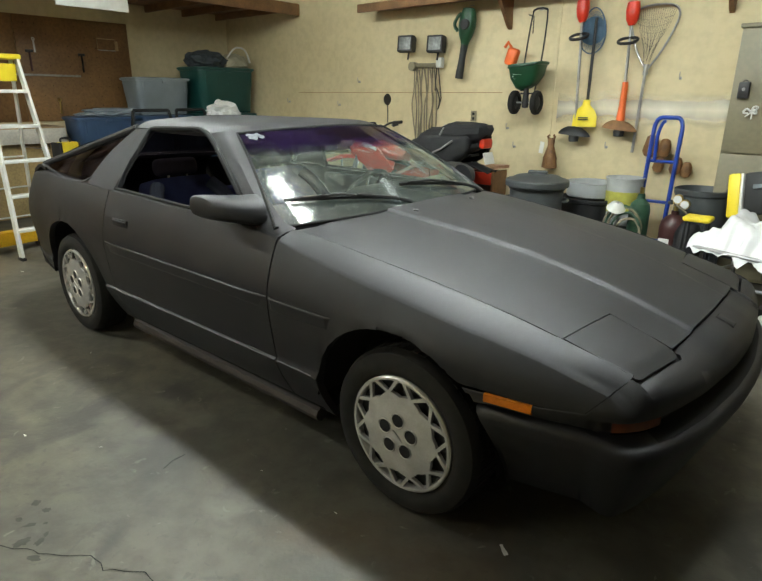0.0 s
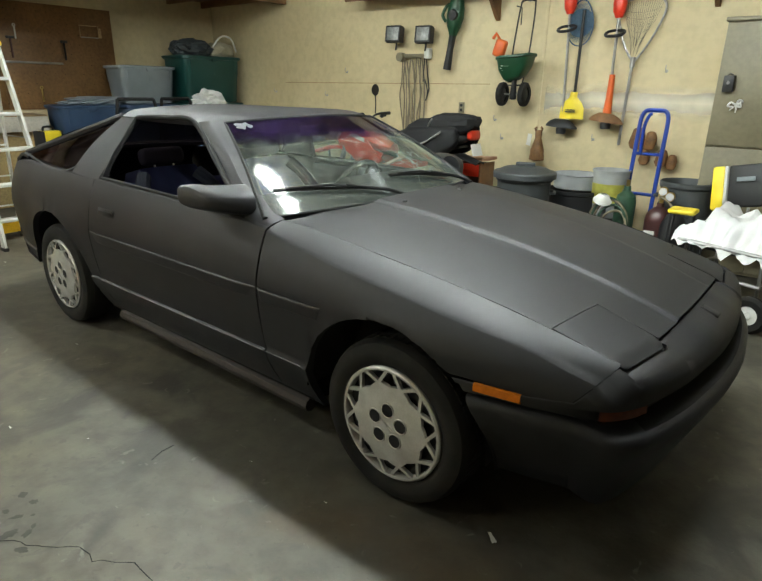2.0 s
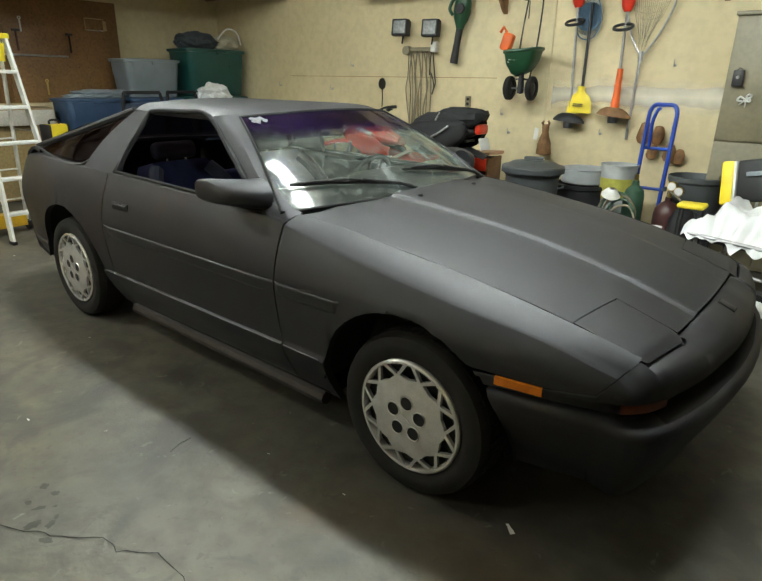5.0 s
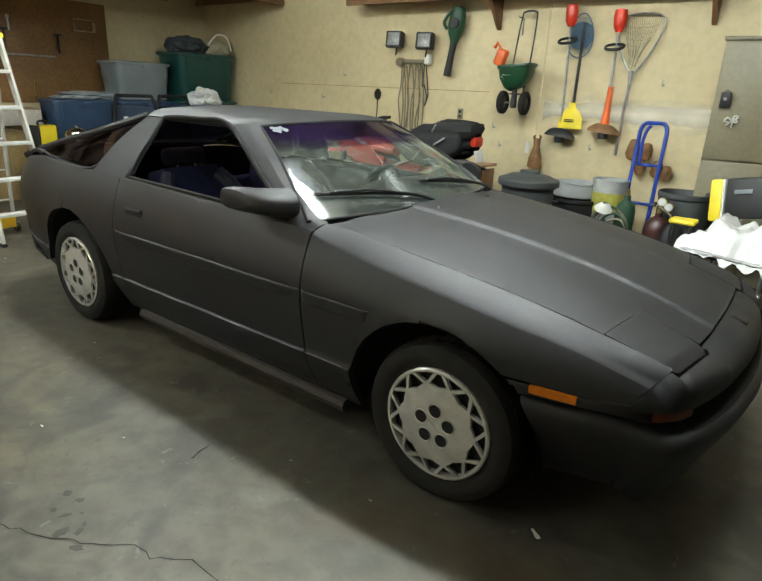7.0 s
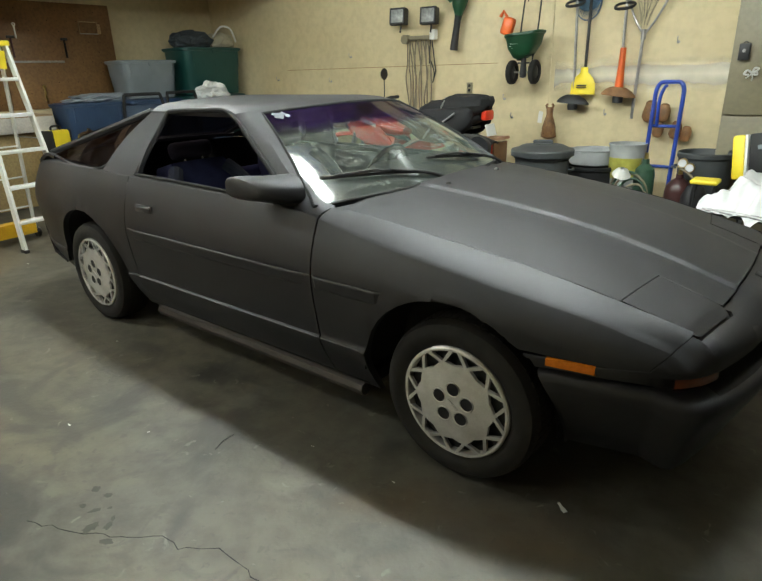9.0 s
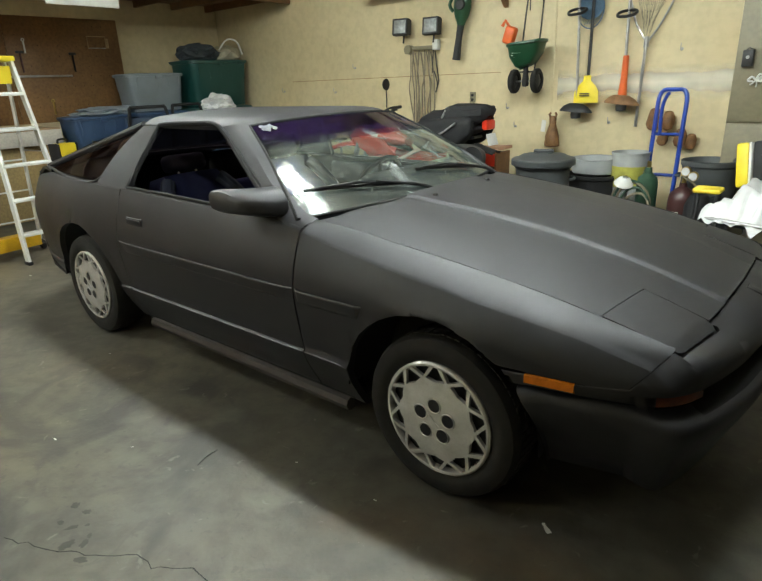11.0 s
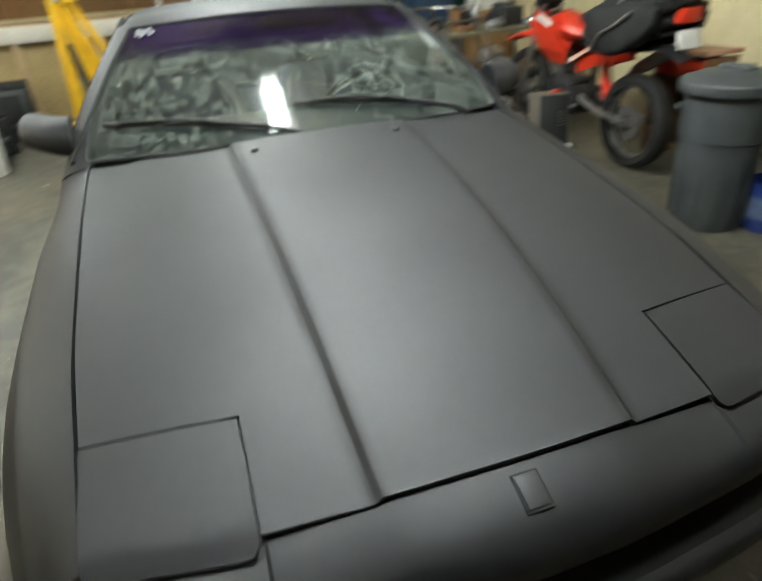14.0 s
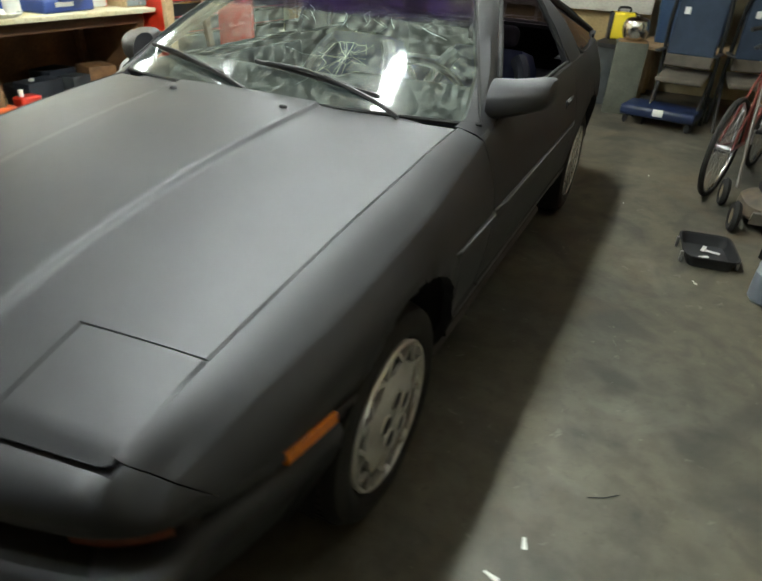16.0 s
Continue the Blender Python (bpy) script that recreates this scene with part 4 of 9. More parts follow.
        c = (0.060 * math.cos(a), 0, 0.060 * math.sin(a))
        bm = B()
        lathe(bm, [(0.0300, yface + 0.0025), (0.0275, yface + 0.0065), (0.0240, yface + 0.0045)], 16, "y", c)
        part("lug_ring", bm, COVER, cover)
        bm = B()
        lathe(bm, [(0.0240, yface + 0.0048), (0.0, yface + 0.0046)], 16, "y", c)
        part("lug_hole", bm, DARK, cover)
    bm = B()
    box(bm, (0, yface + 0.006, 0), (0.05, 0.003, 0.008), 0.001, Euler((0, 0.7, 0)).to_matrix())
    part("badge_bar", bm, COVER, cover)
    return b


for x in (0.0, -2.595):
    for sgn in (-1, 1):
        wheel(x, sgn, 0.840)

# floor pan, dashboard, seats, steering wheel
bm = B()
box(bm, (-1.35, 0, 0.30), (4.1, 1.08, 0.16), 0.02)
box(bm, (-1.3, 0, 0.215), (1.7, 1.5, 0.06), 0.02)
box(bm, (-0.05, 0, 0.50), (1.30, 1.10, 0.28), 0.05)
box(bm, (-2.75, 0, 0.50), (1.1, 1.10, 0.30), 0.05)
part("floor_pan", bm, DARK, CAR)
for sgn in (-1, 1):
    part("door_card", box(B(), (-1.35, sgn * 0.755, 0.60), (1.3, 0.03, 0.64), 0.02), NAVY, CAR)
bm = B()
rows = []
for x, z in ((-0.62, 0.90), (-0.80, 0.925), (-1.0, 0.925), (-1.12, 0.905), (-1.15, 0.86), (-1.13, 0.70), (-1.08, 0.52)):
    rows.append([Vector((x + (0.06 - 0.15 * s * s) * (x > -0.9), 0.74 * s, z + (0.025 if (0.15 < s < 0.85 and x < -0.75) else 0))) for s in np.linspace(-1, 1, 21)])
part("dashboard", flip(skin(bm, rows), -1), NAVY, CAR, solid=0.03)


def car_seat(y):
    b = base("seat", "", "")
    b.parent = CAR
    b.matrix_local = pose(-1.72, y, 0.30)
    bm = B()
    rows = []
    for k, (x, w, z) in enumerate(((0.42, 0.22, 0.05), (0.45, 0.24, 0.12), (0.40, 0.25, 0.19), (0.2, 0.255, 0.17), (0.0, 0.25, 0.13), (-0.12, 0.24, 0.12))):
        rows.append([Vector((x, w * s, z + 0.045 * abs(s) ** 3 - 0.10 * max(0, abs(s) - 0.9) * 5)) for s in np.linspace(-1, 1, 13)])
    part("seat_cushion", skin(bm, rows), VELOUR, b, solid=0.08)
    bm = B()
    rows = []
    for t in np.linspace(0, 1, 12):
        x, z = -0.05 - 0.30 * t, 0.12 + 0.56 * t
        w = 0.255 - 0.05 * t ** 2
        if t > 0.93:
            w *= 0.85
        rows.append([Vector((x + 0.07 * abs(s) ** 3 * (1 - t * 0.6), w * s, z)) for s in np.linspace(-1, 1, 13)])
    part("seat_back", flip(skin(bm, rows), -1), VELOUR, b, solid=-0.11)
    bm = B()
    box(bm, (-0.385, 0, 0.735), (0.09, 0.27, 0.10), 0.035, turn(0, -14, 0), 3)
    part("headrest", bm, PLUM, b, "dull plum padded headrest")
    for sy in (-1, 1):
        roll = [(-0.01, sy * 0.235, 0.24), (-0.06, sy * 0.250, 0.36), (-0.15, sy * 0.245, 0.48), (-0.24, sy * 0.215, 0.58), (-0.30, sy * 0.17, 0.64)]
        part("side_bolster", tube(B(), smooth_path(roll, 5), 0.040, 10), BOLSTER, b, "paler blue-grey side bolster")
    for s in (-0.06, 0.06):
        part("headrest_post", tube(B(), [(-0.35, s, 0.62), (-0.375, s, 0.74)], 0.006, 6), STEEL, b)


car_seat(-0.37)
car_seat(0.37)
bm = B()
box(bm, (-2.42, 0, 0.62), (0.14, 1.1, 0.42), 0.05, turn(0, -22, 0), 3)
part("rear_seat_back", bm, VELOUR, CAR)
part("load_floor", box(B(), (-2.9, 0, 0.70), (0.7, 1.2, 0.04), 0.01), NAVY, CAR)
b = base("steering_wheel", "", "")
b.parent = CAR
b.matrix_local = pose(-1.24, 0.36, 0.86, 0, -62, 0)
part("rim", tube(B(), arc((0, 0, 0), 0.185, 0, 351, 39, "xy"), 0.015, 8, loop=True), BLACK, b)
bm = B()
box(bm, (0, 0, -0.01), (0.10, 0.14, 0.045), 0.015)
for a in (0, 180, 250, 290):
    tube(bm, [(0.04 * math.cos(radians(a + 90)), 0.04 * math.sin(radians(a + 90)), -0.01), (0.18 * math.cos(radians(a + 90)), 0.18 * math.sin(radians(a + 90)), 0)], 0.014, 6)
part("spoke", bm, BLACK, b)
part("inner_mirror", box(B(), (-1.20, 0.0, 1.215), (0.02, 0.22, 0.055), 0.008, turn(0, 10, 0)), BLACK, CAR)


# ---------------- overhead timber ----------------
def overhead_shelf(x0, x1, y0, y1, z):
    b = base("wall_shelf", "brown timber shelf high on the cream wall", "shelf")
    part("board", box(B(), ((x0 + x1) / 2, (y0 + y1) / 2, z), (x1 - x0, y1 - y0, 0.03), 0.004), WOOD, b)
    part("front_rail", box(B(), ((x0 + x1) / 2, y0 - 0.018, z - 0.02), (x1 - x0, 0.03, 0.09), 0.004), WOOD, b)
    for x in (-2.2, -0.15):
        bm = B()
        rows = []
        for dx in (-0.02, 0.02):
            rows.append([Vector((x + dx, y1 - 0.002, z - 0.33)), Vector((x + dx, y1 - 0.002, z - 0.018)), Vector((x + dx, y0 + 0.03, z - 0.018)), Vector((x + dx, y0 + 0.06, z - 0.07)), Vector((x + dx, y1 - 0.05, z - 0.31))])
        skin(bm, rows, close=True, caps=True)
        part("bracket", bm, WOOD, b)
    return b


overhead_shelf(-4.05, 0.6, 3.36, 3.695, 2.44)
b = base("storage_loft", "brown timber loft with joists over the end wall", "loft")
part("deck", box(B(), (-6.33, -0.2, 2.62), (1.73, 7.75, 0.02)), WOOD, b)
part("fascia", box(B(), (-5.47, -0.2, 2.55), (0.04, 7.75, 0.14), 0.005), WOOD, b)
for k in range(14):
    part("joist", box(B(), (-6.33, -3.9 + 0.57 * k, 2.565), (1.66, 0.04, 0.09), 0.003), WOOD, b)


thing("fascia_board", box(B(), (-5.440, 0.85, 2.40), (0.018, 0.74, 0.25), 0.003), WHITE, "short white painted board nailed to the loft edge", "board")


# ---------------- wall details ----------------
def rough_patch(name, mat, pts, label, seed, x_span, z_span, jag=0.03):
    """A thin repaired area on the wall with an uneven outline."""
    rg = random.Random(seed)
    bm = B()
    n = 40
    top = [bm.verts.new((x_span[0] + (x_span[1] - x_span[0]) * k / n, 3.6975, z_span[1] + rg.uniform(-jag, jag) + 0.03 * math.sin(k * 0.7))) for k in range(n + 1)]
    low = [bm.verts.new((x_span[0] + (x_span[1] - x_span[0]) * k / n, 3.6975, z_span[0] + rg.uniform(-jag, jag) + 0.03 * math.sin(k * 0.5 + 1))) for k in range(n + 1)]
    for k in range(n):
        bm.faces.new((low[k], low[k + 1], top[k + 1], top[k]))
    return thing(name, bm, mat, label, "wall patch", kind="structure", smooth=False)


FILLER = material("white_wall_filler", (0.80, 0.78, 0.70), 0.7, 0, 0.12, 2.0, 0.1, 60, second=(0.74, 0.69, 0.56))
nt = FILLER.node_tree
tc, sep, cloud = nt.nodes.new("ShaderNodeTexCoord"), nt.nodes.new("ShaderNodeSeparateXYZ"), nt.nodes.new("ShaderNodeTexNoise")
cloud.inputs["Scale"].default_value, cloud.inputs["Detail"].default_value = 3.2, 5
nt.links.new(tc.outputs["Generated"], sep.inputs[0])
nt.links.new(tc.outputs["Object"], cloud.inputs["Vector"])
fade = nt.nodes.new("ShaderNodeMath")
fade.operation = "PINGPONG"
fade.inputs[1].default_value = 0.5
nt.links.new(sep.outputs["Z"], fade.inputs[0])
both = nt.nodes.new("ShaderNodeMath")
both.operation = "MULTIPLY_ADD"
both.inputs[1].default_value = 2.4
nt.links.new(fade.outputs[0], both.inputs[0])
shift = nt.nodes.new("ShaderNodeMath")
shift.operation = "SUBTRACT"
shift.inputs[1].default_value = 1.0
nt.links.new(cloud.outputs["Fac"], shift.inputs[0])
nt.links.new(shift.outputs[0], both.inputs[2])
hold = nt.nodes.new("ShaderNodeClamp")
hold.inputs["Max"].default_value = 0.95
nt.links.new(both.outputs[0], hold.inputs[0])
nt.links.new(hold.outputs[0], nt.nodes["Principled BSDF"].inputs["Alpha"])
rough_patch("trim", FILLER, None, "white filler patch on the cream wall", 3, (-1.60, 0.06), (1.10, 1.58), 0.01)
thing("trim", box(B(), (-3.9, 3.6985, 1.487), (3.3, 0.004, 0.006)), BROWN, "thin dark seam between wall boards", "trim", kind="structure", smooth=False)
thing("trim", box(B(), (-1.66, 3.694, 1.3), (0.03, 0.012, 2.1), 0.003), WALL, "upright cover strip on the wall", "trim", kind="structure")


def wall_outlet(x, z):
    b = base("wall_outlet", "small metal socket box on the cream wall", "socket", pose(x, 3.695, z))
    part("plate", box(B(), (0, -0.006, 0), (0.07, 0.012, 0.115), 0.003), BEIGE, b)
    for dz in (-0.025, 0.025):
        part("socket", box(B(), (0, -0.013, dz), (0.03, 0.004, 0.028), 0.004), DARK, b)
    return b


wall_outlet(-2.59, 1.235)
for x, z in ((-5.75, 1.36), (-4.72, 1.33), (-4.35, 1.62), (-2.15, 1.12), (-0.47, 1.61), (-1.05, 0.98), (-2.05, 0.93)):
    bm = B()
    tube(bm, [(0, 0, 0), (0, -0.03, -0.01), (0, -0.045, 0.02), (0, -0.04, 0.05)], 0.004, 6)
    lathe(bm, [(0.0, -0.004), (0.014, -0.003), (0.014, 0.0)], 10, "y")
    thing("wall_hook", bm, STEEL, "bare steel hook screwed into the wall", "hook", pose(x, 3.698, z))


def floodlight(x, z):
    b = base("floodlight", "black outdoor floodlight with a square glass face", "floodlight", pose(x, 3.56, z, -8, 0, 10) @ Matrix.Diagonal((0.72, 0.9, 0.80, 1)), "floodlights")
    bm = B()
    rows = []
    for w, h, y in ((0.125, 0.105, -0.05), (0.130, 0.110, -0.045), (0.130, 0.110, 0.02), (0.125, 0.10, 0.07), (0.06, 0.06, 0.10)):
        rows.append([Vector((-w, y, -h)), Vector((w, y, -h)), Vector((w, y, h)), Vector((-w, y, h))])
    skin(bm, rows, close=True, caps=True)
    part("housing", bm, BLACK, b)
    part("lens", box(B(), (0, -0.054, 0), (0.215, 0.008, 0.175), 0.003), FLOODGLASS, b, "grey glass with a reflector behind")
    bm = B()
    for a, c in (((-0.118, 0), (0.022, 0.21)), ((0.118, 0), (0.022, 0.21)), ((0, 0.098), (0.24, 0.022)), ((0, -0.098), (0.24, 0.022))):
        box(bm, (a[0], -0.058, a[1]), (c[0], 0.012, c[1]), 0.003)
    part("bezel", bm, BLACK, b)
    part("bracket", tube(B(), [(0, 0.05, -0.02), (0, 0.07, -0.12), (0, 0.06, -0.20)], 0.014, 8), BLACK, b)
    return b


FLOODGLASS = material("floodlight_glass", (0.26, 0.27, 0.26), 0.38, 0.35, 0.5, 22)
floodlight(-3.475, 2.02)
floodlight(-3.05, 2.00)
b = base("junction_box", "grey conduit box with a white plug adapter", "junction box", pose(-3.24, 3.66, 1.79))
part("conduit", tube(B(), [(-0.22, 0, 0), (0.22, 0, -0.005)], 0.026, 10), BEIGE, b)
part("cap", lathe(B(), [(0.0, -0.05), (0.05, -0.05), (0.052, 0.0), (0.05, 0.03)], 16, "y", (-0.20, 0, -0.01)), BEIGE, b)
part("adapter", box(B(), (0.20, -0.03, 0.02), (0.075, 0.07, 0.11), 0.012), WHITE, b, "white plug adapter")
rg = random.Random(7)
for k, (x, z0, z1, r, mat) in enumerate(((-3.42, 1.76, 0.90, 0.007, CORD), (-3.38, 1.76, 0.86, 0.008, CORD), (-3.30, 1.77, 0.80, 0.010, CORD), (-3.22, 1.77, 0.92, 0.008, CORD), (-3.16, 1.77, 1.0, 0.009, CORD), (-3.10, 1.77, 1.30, 0.007, BLACK))):
    pts = [(x, 3.655, z0), (x + rg.uniform(-0.03, 0.03), 3.66, z0 - 0.25), (x + rg.uniform(-0.05, 0.03), 3.665, (z0 + z1) / 2), (x + rg.uniform(-0.05, 0.05), 3.67, z1 + 0.1), (x + 0.03, 3.66, z1), (x + 0.07, 3.66, z1 + 0.12), (x + 0.06, 3.665, z0 - 0.3), (x + 0.02, 3.66, z0 - 0.02)]
    thing("extension_cord", tube(B(), smooth_path(pts, 6), r, 6), mat, "looped extension cord hanging from the junction box", "cord", group="hanging cords")


def leaf_blower():
    b = base("leaf_blower", "green electric leaf blower hung by its handle", "leaf blower", pose(-2.68, 3.60, 2.15, 0, 6, 0))
    bm = B()
    rows = []
    for z, w, d in ((0.20, 0.03, 0.03), (0.19, 0.07, 0.06), (0.10, 0.095, 0.075), (0.0, 0.10, 0.075), (-0.08, 0.08, 0.065), (-0.14, 0.05, 0.05), (-0.17, 0.042, 0.042)):
        rows.append([Vector((w * math.cos(a), d * math.sin(a), z)) for a in np.linspace(0, 2 * math.pi, 17)[:-1]])
    skin(bm, rows, close=True, caps=True)
    part("motor_body", bm, GREEN, b)
    part("blower_tube", tube(B(), [(0, 0, -0.15), (-0.01, 0, -0.30), (-0.02, 0, -0.52)], [0.040, 0.036, 0.045], 14), BLACK, b, "dark flat-nosed blower tube")
    part("grip", tube(B(), smooth_path([(-0.07, -0.03, 0.14), (-0.10, -0.05, 0.10), (-0.13, -0.05, 0.02), (-0.09, -0.03, -0.04)], 4), 0.018, 8), GREEN, b)
    part("air_inlet", lathe(B(), [(0.0, -0.012), (0.05, -0.012), (0.056, 0.0), (0.058, 0.02)], 18, "y", (0.01, -0.07, 0.03)), BLACK, b)
    part("hook", tube(B(), [(0, 0.09, 0.23), (0, 0.02, 0.22), (0, 0.0, 0.19)], 0.005, 6), STEEL, b)


leaf_blower()


def spreader():
    """Lawn spreader hung on the wall by its handle."""
    b = base("lawn_spreader", "green lawn spreader with black wheels hung on the wall", "spreader", pose(-1.81, 3.40, 1.39) @ Matrix.Diagonal((0.78, 0.85, 0.93, 1)))
    bm = B()
    rows = []
    for z, w, d in ((0.38, 0.225, 0.165), (0.385, 0.235, 0.175), (0.37, 0.235, 0.175), (0.36, 0.215, 0.16), (0.26, 0.19, 0.14), (0.17, 0.12, 0.10), (0.145, 0.06, 0.06)):
        rows.append([Vector((w * math.copysign(abs(math.cos(a)) ** 0.55, math.cos(a)), d * math.copysign(abs(math.sin(a)) ** 0.55, math.sin(a)), z + 0.02 * math.cos(a))) for a in np.linspace(0, 2 * math.pi, 29)[:-1]])
    skin(bm, rows, close=True)
    part("hopper", bm, GREEN, b, solid=0.006)
    for z, w in ((0.285, 0.12), (0.262, 0.15), (0.243, 0.10)):
        part("label_bar", box(B(), (-0.06, -0.147 + (0.285 - z) * 0.35, z), (w, 0.003, 0.012), 0.001, turn(-22, 0, 0)), WHITE, b)
    for sx in (-1, 1):
        w = base("wheel", "", "")
        w.parent = b
        w.matrix_local = pose(sx * 0.155, 0, 0)
        part("tyre", lathe(B(), [(0.07, -0.035), (0.105, -0.04), (0.122, -0.025), (0.125, 0.0), (0.122, 0.025), (0.105, 0.04), (0.07, 0.035)], 30, "x"), RUBBER, w)
        part("hub", lathe(B(), [(0.0, -0.03), (0.03, -0.03), (0.06, -0.02), (0.075, -0.01), (0.075, 0.01), (0.06, 0.02), (0.03, 0.03), (0.0, 0.03)], 20, "x"), BLACK, w)
    part("axle", tube(B(), [(-0.16, 0, 0), (0.16, 0, 0)], 0.009, 8), STEEL, b)
    part("gearbox", lathe(B(), [(0.0, -0.06), (0.04, -0.05), (0.045, 0.0), (0.035, 0.06), (0.03, 0.15)], 14, "z"), BLACK, b)
    part("spinner", lathe(B(), [(0.0, 0.1), (0.08, 0.10), (0.085, 0.085), (0.0, 0.09)], 20, "z"), BLACK, b)
    for sx in (-1, 1):
        part("handle_bar", tube(B(), smooth_path([(sx * 0.10, 0.03, 0.12), (sx * 0.115, 0.10, 0.40), (sx * 0.11, 0.17, 0.75), (sx * 0.095, 0.20, 0.93)], 4), 0.010, 8), BLACK, b)
    part("hanger", tube(B(), [(0.0, 0.20, 0.93), (0.0, 0.30, 0.95), (0.0, 0.345, 0.95)], 0.008, 6), STEEL, b)
    part("crossbar", tube(B(), [(-0.095, 0.20, 0.93), (-0.04, 0.195, 0.945), (0.04, 0.195, 0.945), (0.095, 0.20, 0.93)], 0.011, 8), BLACK, b)
    part("lever", tube(B(), [(-0.05, 0.14, 0.70), (-0.03, 0.10, 0.86), (-0.10, 0.09, 0.88)], 0.007, 6), BLACK, b)


spreader()
b = base("hedge_trimmer", "small orange garden tool with a black grip, hung up", "garden tool", pose(-2.05, 3.50, 1.83, 0, 18, 0) @ Matrix.Diagonal((1.35, 1.1, 1.0, 1)))
part("body", box(B(), (0, 0, 0), (0.09, 0.08, 0.17), 0.025, None, 3), ORANGE, b)
part("grip", tube(B(), smooth_path([(0.03, -0.02, -0.08), (0.09, -0.03, -0.10), (0.12, -0.03, -0.07), (0.10, -0.02, -0.03)], 4), 0.014, 8), BLACK, b)
part("spout", tube(B(), [(-0.03, 0, 0.08), (-0.07, 0, 0.12), (-0.085, 0, 0.06)], 0.013, 8), ORANGE, b)


def loop_grip(parent, c, w, h):
    pts = [(c[0] + w * math.copysign(abs(math.cos(a)) ** 0.7, math.cos(a)), c[1] - 0.05 + 0.05 * math.sin(a), c[2] + h * math.sin(a)) for a in np.linspace(0, 2 * math.pi, 17)[:-1]]
    part("loop_grip", tube(B(), pts, 0.013, 8, loop=True), BLACK, parent, "black loop grip")


def line_trimmer(x, top, low, boom_mat, guard_mat, label, lean, boom):
    b = base("line_trimmer", label, "line trimmer", pose(x, 3.60, low, 0, lean, 0), "line trimmers")
    L = top - low
    bm = B()
    rows = []
    for z, w in ((L, 0.03), (L - 0.01, 0.055), (L - 0.08, 0.062), (L - 0.15, 0.055), (L - 0.20, 0.03)):
        rows.append([Vector((w * math.cos(a), 0.8 * w * math.sin(a), z)) for a in np.linspace(0, 2 * math.pi, 15)[:-1]])
    skin(bm, rows, close=True, caps=True)
    part("motor", bm, RED, b, "red motor housing")
    part("shaft", tube(B(), [(0, 0, L - 0.18), (0, 0, 0.08)], 0.013, 10), STEEL, b)
    if boom:
        part("boom_sleeve", tube(B(), [(0.005, 0, boom), (0, 0, 0.22), (-0.005, 0, 0.05)], [0.026, 0.03, 0.042], 12), boom_mat, b, "bright orange lower sleeve")
    loop_grip(b, (0, 0, L - 0.33), 0.085, 0.028)
    bm = B()
    rows = []
    for r, z in ((0.0, 0.075), (0.07, 0.07), (0.12, 0.045), (0.155, 0.01), (0.16, -0.005)):
        rows.append([Vector((r * math.cos(a), 0.45 * r * math.sin(a) - 0.02, z - 0.02 * (r / 0.16) * math.cos(a))) for a in np.linspace(0, 2 * math.pi, 25)[:-1]])
    skin(bm, rows, close=True)
    part("guard", bm, guard_mat, b, solid=0.004)
    part("spool", lathe(B(), [(0.0, -0.07), (0.045, -0.065), (0.05, -0.02), (0.03, 0.03)], 16, "z", (0, -0.02, 0)), BLACK, b)


line_trimmer(-1.345, 2.32, 1.09, STEEL, BLACK, "red-headed line trimmer with a steel shaft and black guard", -2.5, 0)
line_trimmer(-0.91, 2.26, 1.16, ORANGE, RUST, "line trimmer with orange sleeve and brown guard", -1, 0.42)
part_of = base("snow_scraper", "black-handled scraper with a wide yellow blade", "scraper", pose(-1.26, 3.62, 1.17))
part("pole", tube(B(), [(0, 0, 0.2), (0, 0, 0.98)], 0.015, 8), BLACK, part_of)
bm = B()
rows = []
for z, w in ((0.25, 0.03), (0.20, 0.035), (0.15, 0.09), (0.10, 0.115), (0.0, 0.12)):
    rows.append([Vector((w * s, -0.035 + 0.02 * s * s - 0.02 * (0.25 - z), z)) for s in np.linspace(-1, 1, 9)])
part("blade", skin(bm, rows), LEMON, part_of, "bright yellow blade", solid=0.006)
for z in (0.085, 0.068):
    part("label_bar", box(B(), (0, -0.068, z), (0.10, 0.003, 0.010), 0.001), BLACK, part_of)


def hoop_net(name, label, x, z, w, h, hoop_mat, net_mat, y=3.64):
    b = base(name, label, "net", pose(x, y, z))
    pts = [Vector((w * math.sin(a) * (1 - 0.18 * math.cos(a)), 0, h * math.cos(a))) for a in np.linspace(0, 2 * math.pi, 33)[:-1]]
    part("hoop", tube(B(), pts, 0.006, 8, loop=True), hoop_mat, b)
    bm = B()
    n = 11
    for k in range(-n, n + 1):
        for slope in (-1, 1):
            line = []
            for q in np.linspace(-1, 1, 13):
                px, pz = w * (k / n * 1.6 + q) * 0.8, slope * h * q
                f = (px / w) ** 2 + (pz / h) ** 2
                if f < 0.93:
                    line.append((px * (1 - 0.18 * pz / h), 0.03 * (1 - f), pz))
            if len(line) > 1:
                tube(bm, line, 0.0016, 3, caps=False)
    part("netting", bm, net_mat, b)["kind"] = "stuff"
    return b


nb = base("landing_net", "large landing net with bare aluminium arms and pole", "net", pose(-0.745, 3.64, 1.93))
